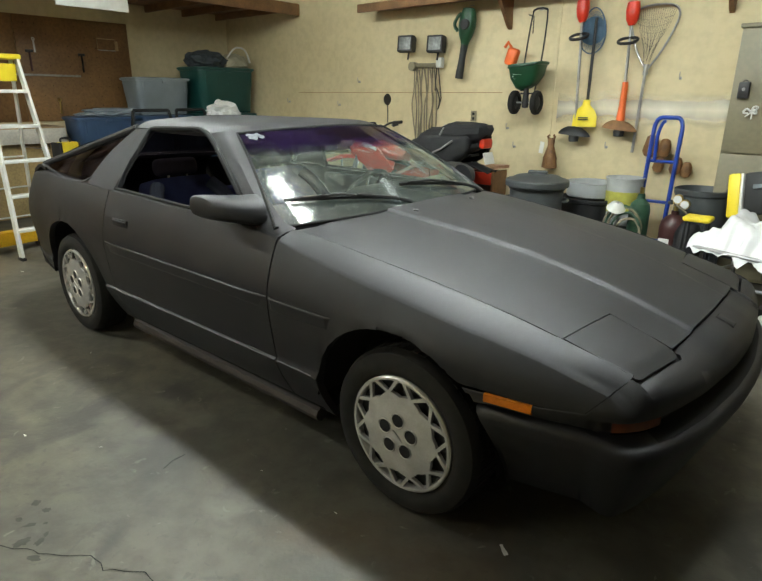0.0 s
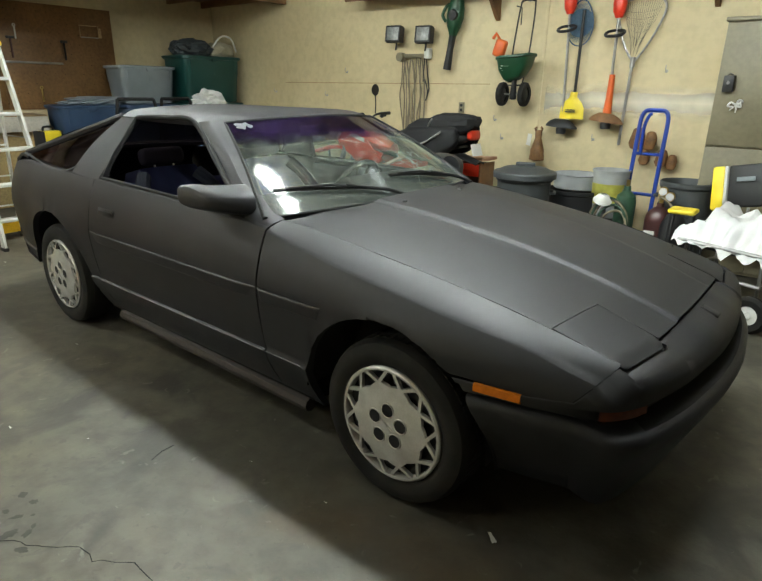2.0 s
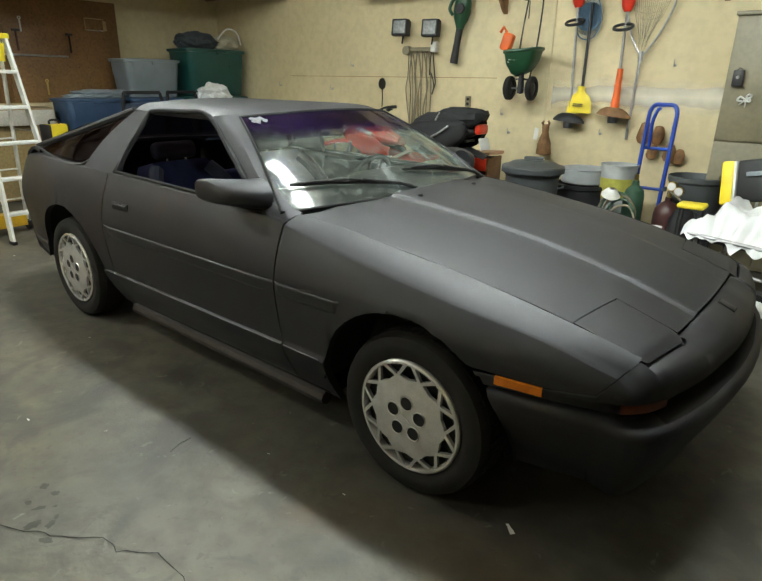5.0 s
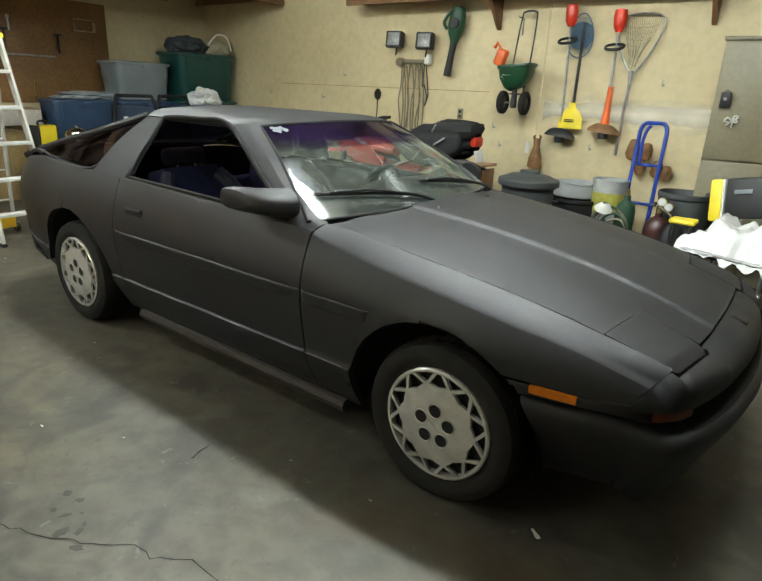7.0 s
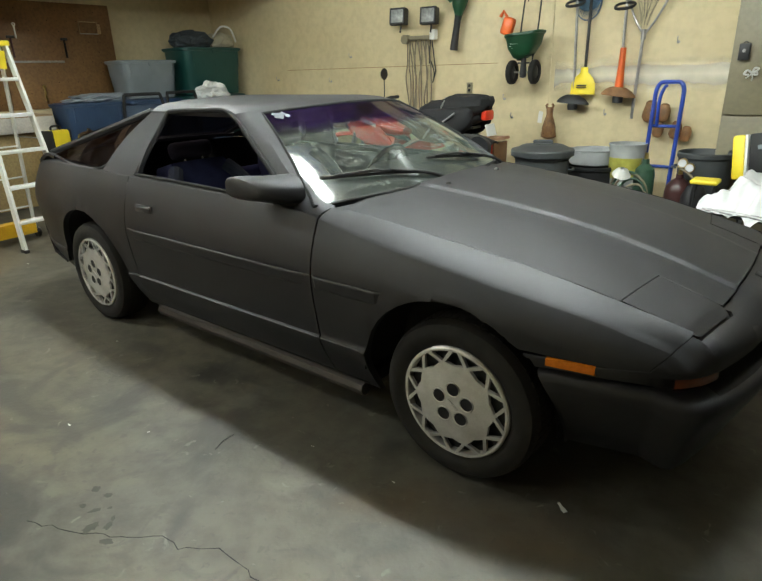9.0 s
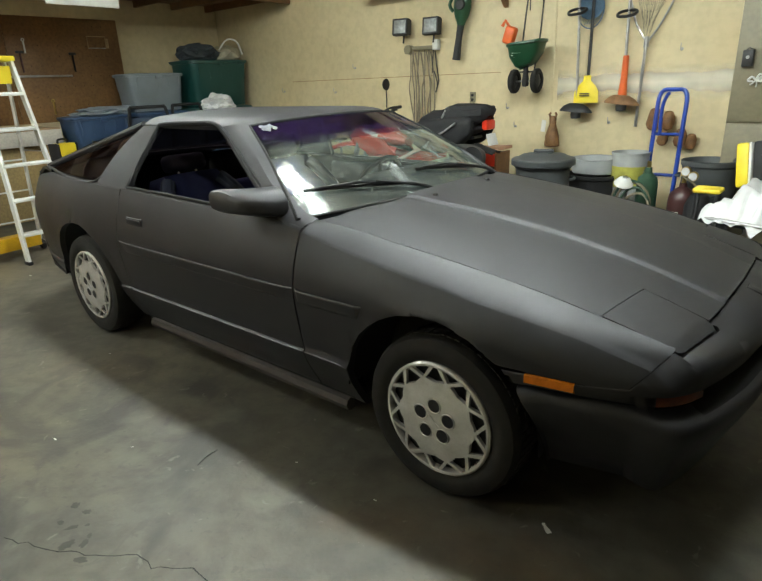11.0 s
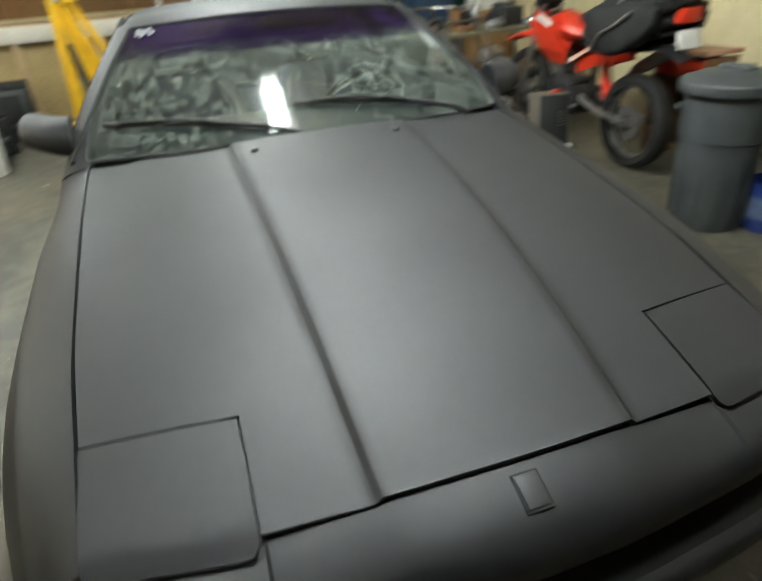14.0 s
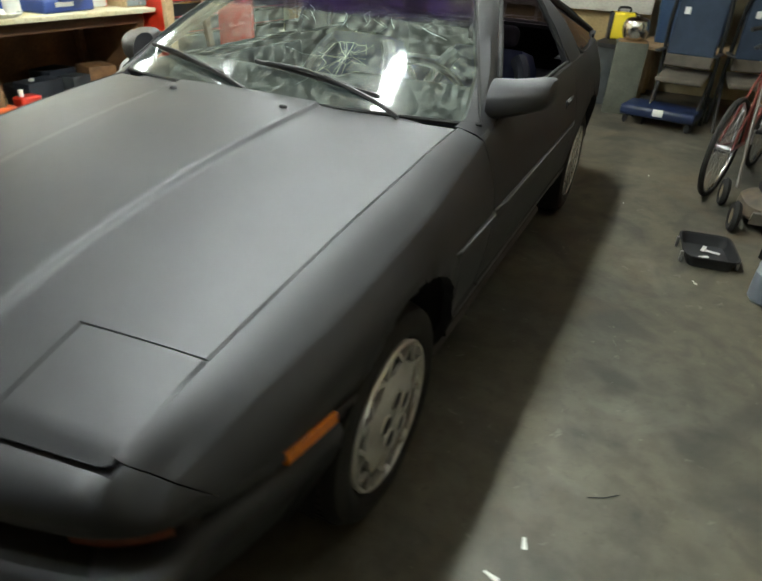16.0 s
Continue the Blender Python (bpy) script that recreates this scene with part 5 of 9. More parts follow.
bow = smooth_path([(-0.02, 0, -0.24), (-0.11, 0, -0.10), (-0.17, 0, 0.06), (-0.20, 0, 0.20), (-0.12, 0, 0.27), (0.02, 0, 0.29), (0.16, 0, 0.27), (0.205, 0, 0.19), (0.16, 0, 0.04), (0.08, 0, -0.12), (-0.01, 0, -0.25)], 5)
part("hoop", tube(B(), bow, 0.010, 8), STEEL, nb)
part("pole", tube(B(), [(-0.015, 0, -0.22), (-0.02, -0.01, -0.5), (-0.03, -0.02, -0.98)], 0.014, 8), STEEL, nb)
part("collar", tube(B(), [(-0.015, 0, -0.20), (-0.016, 0, -0.29)], 0.022, 10), STEEL, nb)
bm = B()
for k in range(19):
    top = Vector((-0.17 + 0.0195 * k, 0, 0.262))
    foot = Vector((-0.02 + 0.0035 * (k - 9), 0.012, -0.14 - 0.05 * math.sin(k)))
    tube(bm, [top, top.lerp(foot, 0.4) + Vector((0, 0.03, -0.02)), top.lerp(foot, 0.75) + Vector((0.01 * math.sin(k * 2), 0.03, 0)), foot], 0.0013, 3, caps=False)
for q in range(5):
    w = 0.165 - 0.028 * q
    tube(bm, [(w * u - 0.005, 0.02, 0.20 - 0.055 * q - 0.03 * (1 - u * u)) for u in np.linspace(-1, 1, 9)], 0.0012, 3, caps=False)
part("netting", bm, NET, nb)["kind"] = "stuff"
bn = hoop_net("blue_net", "blue scoop net with a fine mesh bag", -1.29, 2.04, 0.12, 0.20, material("pale_blue_hoop", (0.05, 0.11, 0.20), 0.5, 0, 0.3, 9), material("blue_mesh", (0.10, 0.17, 0.25), 0.8))
part("net_bag", lathe(B(), [(0.0, 0.05), (0.06, 0.045), (0.10, 0.02), (0.125, 0.0)], 24, "y"), material("blue_net_cloth", (0.10, 0.17, 0.24), 0.9, 0, 0.4, 30), bn)


# steel locker
b = base("metal_locker", "tall beige steel locker with a mid-height seam", "locker", pose(0.05, 3.18, 0))
part("carcass", box(B(), (0.46, 0.26, 0.985), (0.92, 0.50, 1.93), 0.006), BEIGE, b)
for z0, z1 in ((0.05, 1.02), (1.035, 1.93)):
    for k in range(2):
        d = part("door", box(B(), (0.23 + 0.46 * k, -0.001, (z0 + z1) / 2), (0.452, 0.02, z1 - z0), 0.004), BEIGE, b)
        part("handle", box(B(), (0.40 + 0.12 * k, -0.02, (z0 + z1) / 2), (0.02, 0.03, 0.09), 0.005), STEEL, d)
part("cornice", box(B(), (0.46, 0.25, 1.96), (0.95, 0.53, 0.03), 0.008), BEIGE, b)
b = base("key_box", "small black box stuck to the locker door", "box", pose(0.14, 3.14, 1.50) @ Matrix.Diagonal((0.72, 1, 0.75, 1)))
part("shell", box(B(), (0, 0, 0), (0.105, 0.035, 0.16), 0.01), BLACK, b)
part("dial", lathe(B(), [(0.0, -0.024), (0.015, -0.024), (0.017, -0.018)], 14, "y", (0, 0, 0.01)), STEEL, b)
part("clip", tube(B(), [(-0.02, 0, 0.08), (0, 0, 0.10), (0.03, 0, 0.085)], 0.006, 6), BLACK, b)
b = base("gift_bow", "limp white ribbon bow hung on the locker", "bow", pose(0.215, 3.15, 1.345) @ Matrix.Diagonal((0.6, 0.8, 0.6, 1)))
for pts in (((0, 0, 0), (-0.05, -0.02, 0.035), (-0.085, -0.01, -0.01), (-0.03, 0, -0.02)), ((0, 0, 0), (0.03, -0.02, 0.06), (0.07, -0.015, 0.05), (0.02, 0, 0.0)), ((0.01, 0, 0.01), (0.05, -0.02, 0.02), (0.06, -0.01, -0.02), (0.0, 0, -0.01))):
    part("loop", tube(B(), smooth_path(list(pts), 5), 0.013, 6), WHITE, b)
for pts in (((0, 0, 0), (-0.03, -0.01, -0.04), (-0.06, 0, -0.06)), ((0, 0, 0), (0.015, -0.01, -0.05), (0.01, 0, -0.09))):
    part("tail", tube(B(), list(pts), 0.009, 6), WHITE, b)


# ---------------- bins and pails by the tool wall ----------------
def rubbish_bin(x, y, r, h, mat, lid, label, rot=0):
    b = base("dustbin", label, "bin", pose(x, y, 0, 0, 0, rot), "dustbins")
    prof = [(0.0, 0.004), (r * 0.78, 0.0), (r * 0.80, 0.02), (r * 0.86, h * 0.4), (r * 0.90, h * 0.62), (r * 0.94, h * 0.63), (r * 0.96, h * 0.9), (r * 1.02, h * 0.92), (r * 1.02, h * 0.96), (r * 0.97, h * 0.97), (r * 0.94, h * 0.95), (r * 0.88, h * 0.5), (r * 0.76, 0.03), (0, 0.03)]
    part("body", lathe(B(), prof, 40, "z"), mat, b)
    for k in range(12):
        a = 2 * math.pi * k / 12
        part("rib", box(B(), (r * 0.855 * math.cos(a), r * 0.855 * math.sin(a), h * 0.33), (0.012, 0.05, h * 0.52), 0.005, Euler((0, 0, a)).to_matrix()), mat, b)
    for sx in (-1, 1):
        part("handle", tube(B(), smooth_path([(sx * r * 0.95, -0.07, h * 0.80), (sx * r * 1.10, -0.05, h * 0.80), (sx * r * 1.10, 0.05, h * 0.80), (sx * r * 0.95, 0.07, h * 0.80)], 4), 0.012, 6), mat, b)
    if lid:
        lp = [(0.0, h + 0.055), (r * 0.35, h + 0.052), (r * 0.37, h + 0.046), (r * 0.75, h + 0.036), (r * 0.93, h + 0.016), (r * 1.10, h + 0.006), (r * 1.13, h - 0.004), (r * 1.13, h - 0.045), (r * 1.10, h - 0.047), (r * 1.09, h - 0.008), (0, h + 0.02)]
        ld = part("lid", lathe(B(), lp, 44, "z"), mat, b)
        part("lid_grip", box(B(), (0, 0, h + 0.062), (r * 0.7, 0.05, 0.03), 0.012), mat, ld)
    return b


rubbish_bin(-1.09, 2.34, 0.228, 0.79, CANGREY, True, "scuffed grey plastic dustbin with a domed lid", 20)
rubbish_bin(-0.88, 2.97, 0.25, 0.62, BLACK, False, "black plastic dustbin holding a grey pan")
thing("pan", lathe(B(), [(0.0, 0.0), (0.19, 0.0), (0.20, 0.01), (0.205, 0.12), (0.212, 0.128), (0.205, 0.132), (0.197, 0.124), (0.19, 0.02), (0.0, 0.015)], 40), material("pale_grey_pan", (0.34, 0.35, 0.35), 0.5, 0, 0.2, 8), "round grey plastic pan set in the black bin", "pan", pose(-0.88, 2.97, 0.605))
rubbish_bin(0.02, 3.02, 0.21, 0.78, CANGREY, False, "open dark grey dustbin beside the locker")


def pail(x, y, z, r, h, mat, band, label, cat="bucket"):
    b = base("pail", label, cat, pose(x, y, z))
    part("body", lathe(B(), [(0.0, 0.0), (r * 0.86, 0.0), (r * 0.88, 0.01), (r, h * 0.96), (r * 1.04, h * 0.965), (r * 1.04, h), (r * 0.97, h), (r * 0.85, 0.015), (0, 0.012)], 30), mat, b)
    if band:
        part("label_band", lathe(B(), [(r * 0.925, h * 0.28), (r * 0.992, h * 0.72)], 30), band, b)
    part("bail", tube(B(), [(r * 1.04 * math.cos(a), -abs(r * 0.75 * math.sin(a)), h * 0.88 - 0.5 * h * math.sin(a)) for a in np.linspace(0, math.pi, 13)], 0.004, 6), STEEL, b)
    return b


pail(-0.58, 2.95, 0.40, 0.15, 0.40, material("grubby_white_plastic", (0.40, 0.41, 0.40), 0.5, 0, 0.3, 8), material("dull_yellow_label", (0.42, 0.40, 0.07), 0.6, 0, 0.3, 20), "white pail with a yellow label band")
pail(-0.58, 2.95, 0.0, 0.16, 0.40, CANGREY, None, "grey upturned-looking pail under a white one")
pail(-0.88, 2.55, 0.0, 0.12, 0.28, material("deep_blue_plastic", (0.012, 0.03, 0.16), 0.45, 0, 0.3, 8), material("faded_blue_label", (0.10, 0.13, 0.22), 0.6, 0, 0.3, 20), "small deep blue pail with a faded label on the floor")
# hand truck
b = base("hand_truck", "blue tubular steel hand truck leaning by the wall", "hand truck", pose(-0.335, 2.92, 0, -7, 0, 0))
loop = [(-0.108, 0, 0.05), (-0.108, 0, 0.6), (-0.108, 0, 1.18)] + [(-0.108 + 0.05 - 0.05 * math.cos(a), 0, 1.21 + 0.09 * math.sin(a)) for a in np.linspace(0, math.pi / 2, 6)] + [(0.058 + 0.05 * math.sin(a), 0, 1.21 + 0.09 * math.cos(a)) for a in np.linspace(0, math.pi / 2, 6)] + [(0.108, 0, 1.18), (0.108, 0, 0.6), (0.108, 0, 0.05)]
part("side_frame", tube(B(), loop, 0.017, 10), BLUE, b)
for z in (0.30, 0.62, 0.95):
    part("crossbar", tube(B(), [(-0.108, 0, z), (0, 0.03, z), (0.108, 0, z)], 0.013, 8), BLUE, b)
part("inner_loop", tube(B(), smooth_path([(-0.06, 0.0, 0.95), (-0.065, -0.02, 1.15), (-0.04, -0.03, 1.25), (-0.02, -0.02, 1.27)], 5), 0.014, 8), BLUE, b)
part("toe_plate", box(B(), (0, -0.10, 0.03), (0.36, 0.22, 0.012), 0.003), BLUE, b)
for sx in (-1, 1):
    w = base("wheel", "", "")
    w.parent = b
    part("tyre", lathe(B(), [(0.06, -0.03), (0.11, -0.035), (0.128, -0.015), (0.128, 0.015), (0.11, 0.035), (0.06, 0.03)], 26, "x", (sx * 0.20, 0.08, 0.135)), RUBBER, w)
    part("hub", lathe(B(), [(0.0, -0.03), (0.062, -0.02), (0.062, 0.02), (0.0, 0.03)], 18, "x", (sx * 0.20, 0.08, 0.135)), STEEL, w)
# gas bottles with gauges and hose
b = base("gas_cylinder", "dark steel gas cylinder with brass gauges", "gas cylinder", pose(-0.10, 2.76, 0))
part("bottle", lathe(B(), [(0.0, 0.0), (0.095, 0.0), (0.10, 0.012), (0.10, 0.46), (0.092, 0.51), (0.06, 0.55), (0.03, 0.57), (0.028, 0.60), (0, 0.60)], 26), material("maroon_paint", (0.06, 0.02, 0.018), 0.4, 0, 0.4, 9), b)
part("valve", tube(B(), [(0, 0, 0.59), (0, 0, 0.66), (0.0, -0.05, 0.67)], 0.018, 8), BRASS, b)
for dx, dz in ((0.02, 0.70), (0.075, 0.665)):
    g = part("gauge", lathe(B(), [(0.0, -0.02), (0.034, -0.02), (0.038, -0.012), (0.036, 0.015), (0.0, 0.018)], 20, "y", (dx, -0.06, dz)), BRASS, b)
    part("gauge_face", lathe(B(), [(0.0, -0.0215), (0.030, -0.021)], 18, "y", (dx, -0.06, dz)), PAPER, g)
part("label_bar", box(B(), (-0.03, -0.098, 0.36), (0.08, 0.006, 0.05), 0.001), PAPER, b)
b = base("gas_cylinder", "green gas cylinder behind the hose coil", "gas cylinder", pose(-0.36, 2.72, 0))
part("bottle", lathe(B(), [(0.0, 0.0), (0.075, 0.0), (0.08, 0.012), (0.08, 0.58), (0.07, 0.63), (0.03, 0.67), (0.025, 0.71), (0, 0.71)], 24), HOSE, b)
part("valve", tube(B(), [(0, 0, 0.70), (0, 0, 0.76)], 0.016, 8), BRASS, b)
for k in range(5):
    r = 0.15 - 0.012 * k
    thing("hose_coil", tube(B(), [(-0.46 + 0.02 * k + r * math.cos(a), 2.62 - 0.015 * k + 0.02 * math.sin(3 * a + k), 0.42 + 0.03 * math.sin(k) + 1.25 * r * math.sin(a)) for a in np.linspace(0, 2 * math.pi, 33)[:-1]], 0.010, 7, loop=True), HOSE if k % 2 else CORD, "looped rubber welding hose hung on the hand truck", "hose", group="hose loops")
thing("torch_hose", tube(B(), smooth_path([(-0.10, 2.70, 0.66), (0.02, 2.62, 0.60), (0.06, 2.60, 0.45), (0.02, 2.62, 0.33), (-0.05, 2.66, 0.25)], 6), 0.009, 7), CORD, "pale hose running from the gauges", "hose")
b = base("worklight_head", "white lamp head resting among the hoses", "lamp", pose(-0.50, 2.58, 0.60, 20, 15, 0))
part("shade", lathe(B(), [(0.02, 0.05), (0.05, 0.03), (0.075, -0.01), (0.07, -0.012), (0.045, 0.02)], 20), WHITE, b)
part("neck", tube(B(), [(0, 0, 0.04), (0, 0.05, 0.0), (0.02, 0.09, -0.2)], 0.012, 8), STEEL, b)
# leather pouches on the wall
LEATHER = material("tan_leather", (0.27, 0.130, 0.042), 0.6, 0, 0.5, 18, 0.3, 70, second=(0.12, 0.055, 0.02), fine=0.35)
for x, z, s in ((-0.61, 1.02, 0.74), (-0.49, 1.01, 0.62), (-0.37, 0.86, 0.60), (-0.28, 0.83, 0.52), (-0.52, 0.86, 0.54)):
    bm = B()
    rows = []
    for zz, w, d in ((0.13, 0.03, 0.015), (0.11, 0.06, 0.035), (0.03, 0.085, 0.05), (-0.06, 0.09, 0.055), (-0.12, 0.065, 0.04), (-0.14, 0.02, 0.015)):
        rows.append([Vector((s * w * math.cos(a) * (1 + 0.12 * math.sin(3 * a + zz * 20)), s * d * math.sin(a), s * zz)) for a in np.linspace(0, 2 * math.pi, 17)[:-1]])
    thing("leather_pouch", skin(bm, rows, close=True, caps=True), LEATHER, "brown leather work pouch hung on the wall", "pouch", pose(x, 3.62, z), "work pouches")
b = base("leather_apron", "brown pear-shaped leather bag hung on a nail", "bag", pose(-1.57, 3.57, 0.895) @ Matrix.Diagonal((0.66, 0.9, 0.9, 1)))
bm = B()
rows = []
for z, w, d in ((0.17, 0.03, 0.025), (0.14, 0.055, 0.04), (0.08, 0.05, 0.04), (0.02, 0.07, 0.05), (-0.05, 0.105, 0.065), (-0.11, 0.12, 0.07), (-0.16, 0.115, 0.06), (-0.175, 0.05, 0.03)):
    rows.append([Vector((w * math.cos(a) * (1 + 0.1 * math.sin(4 * a + z * 30)), d * math.sin(a), z)) for a in np.linspace(0, 2 * math.pi, 19)[:-1]])
part("bag_body", skin(bm, rows, close=True, caps=True), LEATHER, b)
for sx in (-1, 1):
    part("strap_end", tube(B(), [(sx * 0.03, 0, 0.14), (sx * 0.06, -0.01, 0.19), (sx * 0.035, 0, 0.20)], 0.016, 6), LEATHER, b)
part("paper_tag", box(B(), (-0.14, -0.02, 0.06), (0.07, 0.006, 0.13), 0.002, turn(0, 8, 0)), PAPER, b)


# ---------------- motorcycle ----------------
NYLON = material("black_nylon", (0.008, 0.008, 0.009), 0.8, 0, 0.4, 14, 0.3, 60)


def motorcycle():
    b = base("motorcycle", "red and white trail motorcycle with a black seat bag", "motorcycle", pose(-2.10, 2.62, 0, 0, 0, 180))
    # built nose towards +x, rear axle at the origin

    def road_wheel(x, r, w, name):
        q = base("wheel", "", "")
        q.parent = b
        q.matrix_local = pose(x, 0, r)
        part("tyre", lathe(B(), [(r * 0.76, -w * 0.4), (r * 0.9, -w * 0.5), (r * 0.985, -w * 0.3), (r, 0), (r * 0.985, w * 0.3), (r * 0.9, w * 0.5), (r * 0.76, w * 0.4)], 44, "y"), RUBBER, q)
        part("rim", lathe(B(), [(r * 0.78, -0.022), (r * 0.72, -0.018), (r * 0.70, 0), (r * 0.72, 0.018), (r * 0.78, 0.022)], 44, "y"), STEEL, q)
        for k in range(18):
            a = 2 * math.pi * k / 18
            part("spoke", tube(B(), [(0.03 * math.cos(a + 0.5), 0.03 * (-1) ** k, 0.03 * math.sin(a + 0.5)), (r * 0.72 * math.cos(a), 0, r * 0.72 * math.sin(a))], 0.0022, 4), STEEL, q)
        part("hub", lathe(B(), [(0.0, -0.05), (0.035, -0.05), (0.03, 0.0), (0.035, 0.05), (0.0, 0.05)], 16, "y"), STEEL, q)
        part("brake_disc", lathe(B(), [(0.06, 0.055), (0.115, 0.055), (0.115, 0.059), (0.06, 0.059)], 30, "y"), STEEL, q)

    rgp = random.Random(17)
    road_wheel(0.0, 0.325, 0.13, "rear")
    road_wheel(1.40, 0.345, 0.10, "front")
    for sy in (-1, 1):
        part("fork_leg", tube(B(), [(1.40, sy * 0.085, 0.345), (1.22, sy * 0.085, 0.80), (1.12, sy * 0.085, 1.04)], [0.03, 0.026, 0.022], 10), STEEL, b)
        part("swingarm", tube(B(), [(0.0, sy * 0.09, 0.325), (0.32, sy * 0.09, 0.36), (0.55, sy * 0.08, 0.42)], 0.026, 8), STEEL, b)
        part("shroud", skin(B(), [[Vector((x, sy * (0.10 + 0.06 * math.sin(math.pi * v)), z)) for x, z in row] for v, row in zip((0.1, 0.5, 0.8, 1.0), (((0.66, 0.80), (0.85, 0.84), (1.04, 0.85)), ((0.66, 0.74), (0.86, 0.77), (1.08, 0.78)), ((0.70, 0.68), (0.88, 0.70), (1.04, 0.71)), ((0.76, 0.63), (0.9, 0.63), (0.98, 0.65))))]), RED, b, "red tank shroud", solid=0.012)
        part("side_panel", skin(B(), [[Vector((x, sy * 0.12, z)) for x, z in row] for row in (((0.22, 0.82), (0.38, 0.77), (0.58, 0.69)), ((0.22, 0.70), (0.38, 0.66), (0.54, 0.60)))]), RED, b, solid=0.012)
        rows = []
        for x, top, low, d in ((0.40, 1.00, 0.90, 0.02), (0.37, 1.05, 0.84, 0.055), (0.26, 1.08, 0.79, 0.075), (0.12, 1.09, 0.77, 0.085), (-0.02, 1.10, 0.79, 0.085), (-0.16, 1.11, 0.86, 0.07), (-0.24, 1.10, 0.93, 0.05), (-0.27, 1.07, 0.99, 0.02)):
            rows.append([Vector((x + rgp.uniform(-0.012, 0.012), sy * (0.185 + d * math.copysign(abs(math.cos(a)) ** 0.6, math.cos(a)) + rgp.uniform(-0.012, 0.012)), (top + low) / 2 + (top - low) / 2 * math.copysign(abs(math.sin(a)) ** 0.6, math.sin(a)) + rgp.uniform(-0.014, 0.014))) for a in np.linspace(0, 2 * math.pi, 17)[:-1]])
        pannier = part("pannier", skin(B(), rows, close=True, caps=True), NYLON, b, "black nylon side bag", angle=70)
        part("pannier_strap", tube(B(), [(0.20, sy * 0.275, 0.83), (0.12, sy * 0.285, 0.92), (-0.02, sy * 0.285, 0.98), (-0.14, sy * 0.27, 1.06)], 0.010, 6), STEEL, pannier)
        part("stripe_panel", skin(B(), [[Vector((x, sy * (0.15 + 0.01 * k), z)) for x, z in row] for k, row in enumerate((((0.24, 0.86), (0.40, 0.80), (0.62, 0.70)), ((0.25, 0.82), (0.42, 0.76), (0.62, 0.66))))]), material("faded_pink_stripe", (0.62, 0.40, 0.32), 0.5, 0, 0.3, 8), b, "faded pale stripe panel", solid=0.010)
        part("fairing", skin(B(), [[Vector((x, sy * y, z)) for x, y, z in row] for row in (((1.22, 0.07, 0.99), (1.05, 0.13, 1.00), (0.88, 0.15, 0.95)), ((1.34, 0.06, 0.90), (1.08, 0.17, 0.88), (0.72, 0.17, 0.82)), ((1.26, 0.06, 0.80), (1.02, 0.15, 0.74), (0.64, 0.15, 0.72)))]), RED, b, "glossy red side fairing", solid=0.012)
        part("fairing_stripe", skin(B(), [[Vector((x, sy * y, z)) for x, y, z in row] for row in (((1.06, 0.150, 0.99), (0.86, 0.172, 0.935)), ((1.08, 0.166, 0.955), (0.86, 0.182, 0.90)))]), WHITE, b, solid=0.008)
        part("foot_peg", tube(B(), [(0.52, sy * 0.12, 0.36), (0.52, sy * 0.24, 0.36)], 0.014, 8), STEEL, b)
        part("hand_guard", tube(B(), smooth_path([(1.02, sy * 0.30, 1.14), (1.10, sy * 0.38, 1.14), (1.06, sy * 0.42, 1.15)], 4), 0.02, 8), BLACK, b)
    part("frame_spine", tube(B(), smooth_path([(1.10, 0, 0.98), (0.85, 0, 0.82), (0.55, 0, 0.75), (0.52, 0, 0.42), (0.80, 0, 0.30), (1.0, 0, 0.55), (1.10, 0, 0.95)], 5), 0.024, 8), BLACK, b)
    part("subframe", tube(B(), [(0.55, 0.08, 0.74), (0.15, 0.09, 0.84), (-0.22, 0.06, 0.92), (-0.22, -0.06, 0.92), (0.15, -0.09, 0.84), (0.55, -0.08, 0.74)], 0.014, 8), BLACK, b)
    bm = B()
    box(bm, (0.78, 0, 0.42), (0.30, 0.24, 0.24), 0.05, None, 3)
    lathe(bm, [(0.0, -0.14), (0.10, -0.13), (0.11, 0.0), (0.10, 0.13), (0.0, 0.14)], 22, "y", (0.62, 0, 0.38))
    part("engine", bm, BLACK, b)
    for k in range(6):
        part("cooling_fin", box(B(), (0.88, 0, 0.56 + 0.028 * k), (0.17, 0.18, 0.012), 0.003, turn(0, -14, 0)), STEEL, b)
    part("exhaust", tube(B(), smooth_path([(0.96, -0.05, 0.62), (1.06, -0.07, 0.48), (0.9, -0.13, 0.33), (0.5, -0.16, 0.45), (0.2, -0.17, 0.66)], 5), 0.024, 8), RUST, b)
    part("silencer", tube(B(), [(0.25, -0.17, 0.62), (-0.12, -0.17, 0.82)], [0.045, 0.05], 12), STEEL, b)
    part("shock", tube(B(), [(0.30, 0, 0.42), (0.42, 0, 0.76)], 0.038, 10), RED, b)
    bm = B()
    rows = []
    for x, w, z, h in ((1.08, 0.04, 0.92, 0.03), (1.02, 0.10, 0.92, 0.09), (0.92, 0.13, 0.91, 0.12), (0.80, 0.14, 0.90, 0.13), (0.70, 0.13, 0.88, 0.11), (0.58, 0.09, 0.86, 0.06)):
        rows.append([Vector((x, w * math.cos(a), z + h * math.sin(a) * 0.7)) for a in np.linspace(0, 2 * math.pi, 17)[:-1]])
    part("fuel_tank", skin(bm, rows, close=True, caps=True), RED, b, "red fuel tank")
    bm = B()
    rows = []
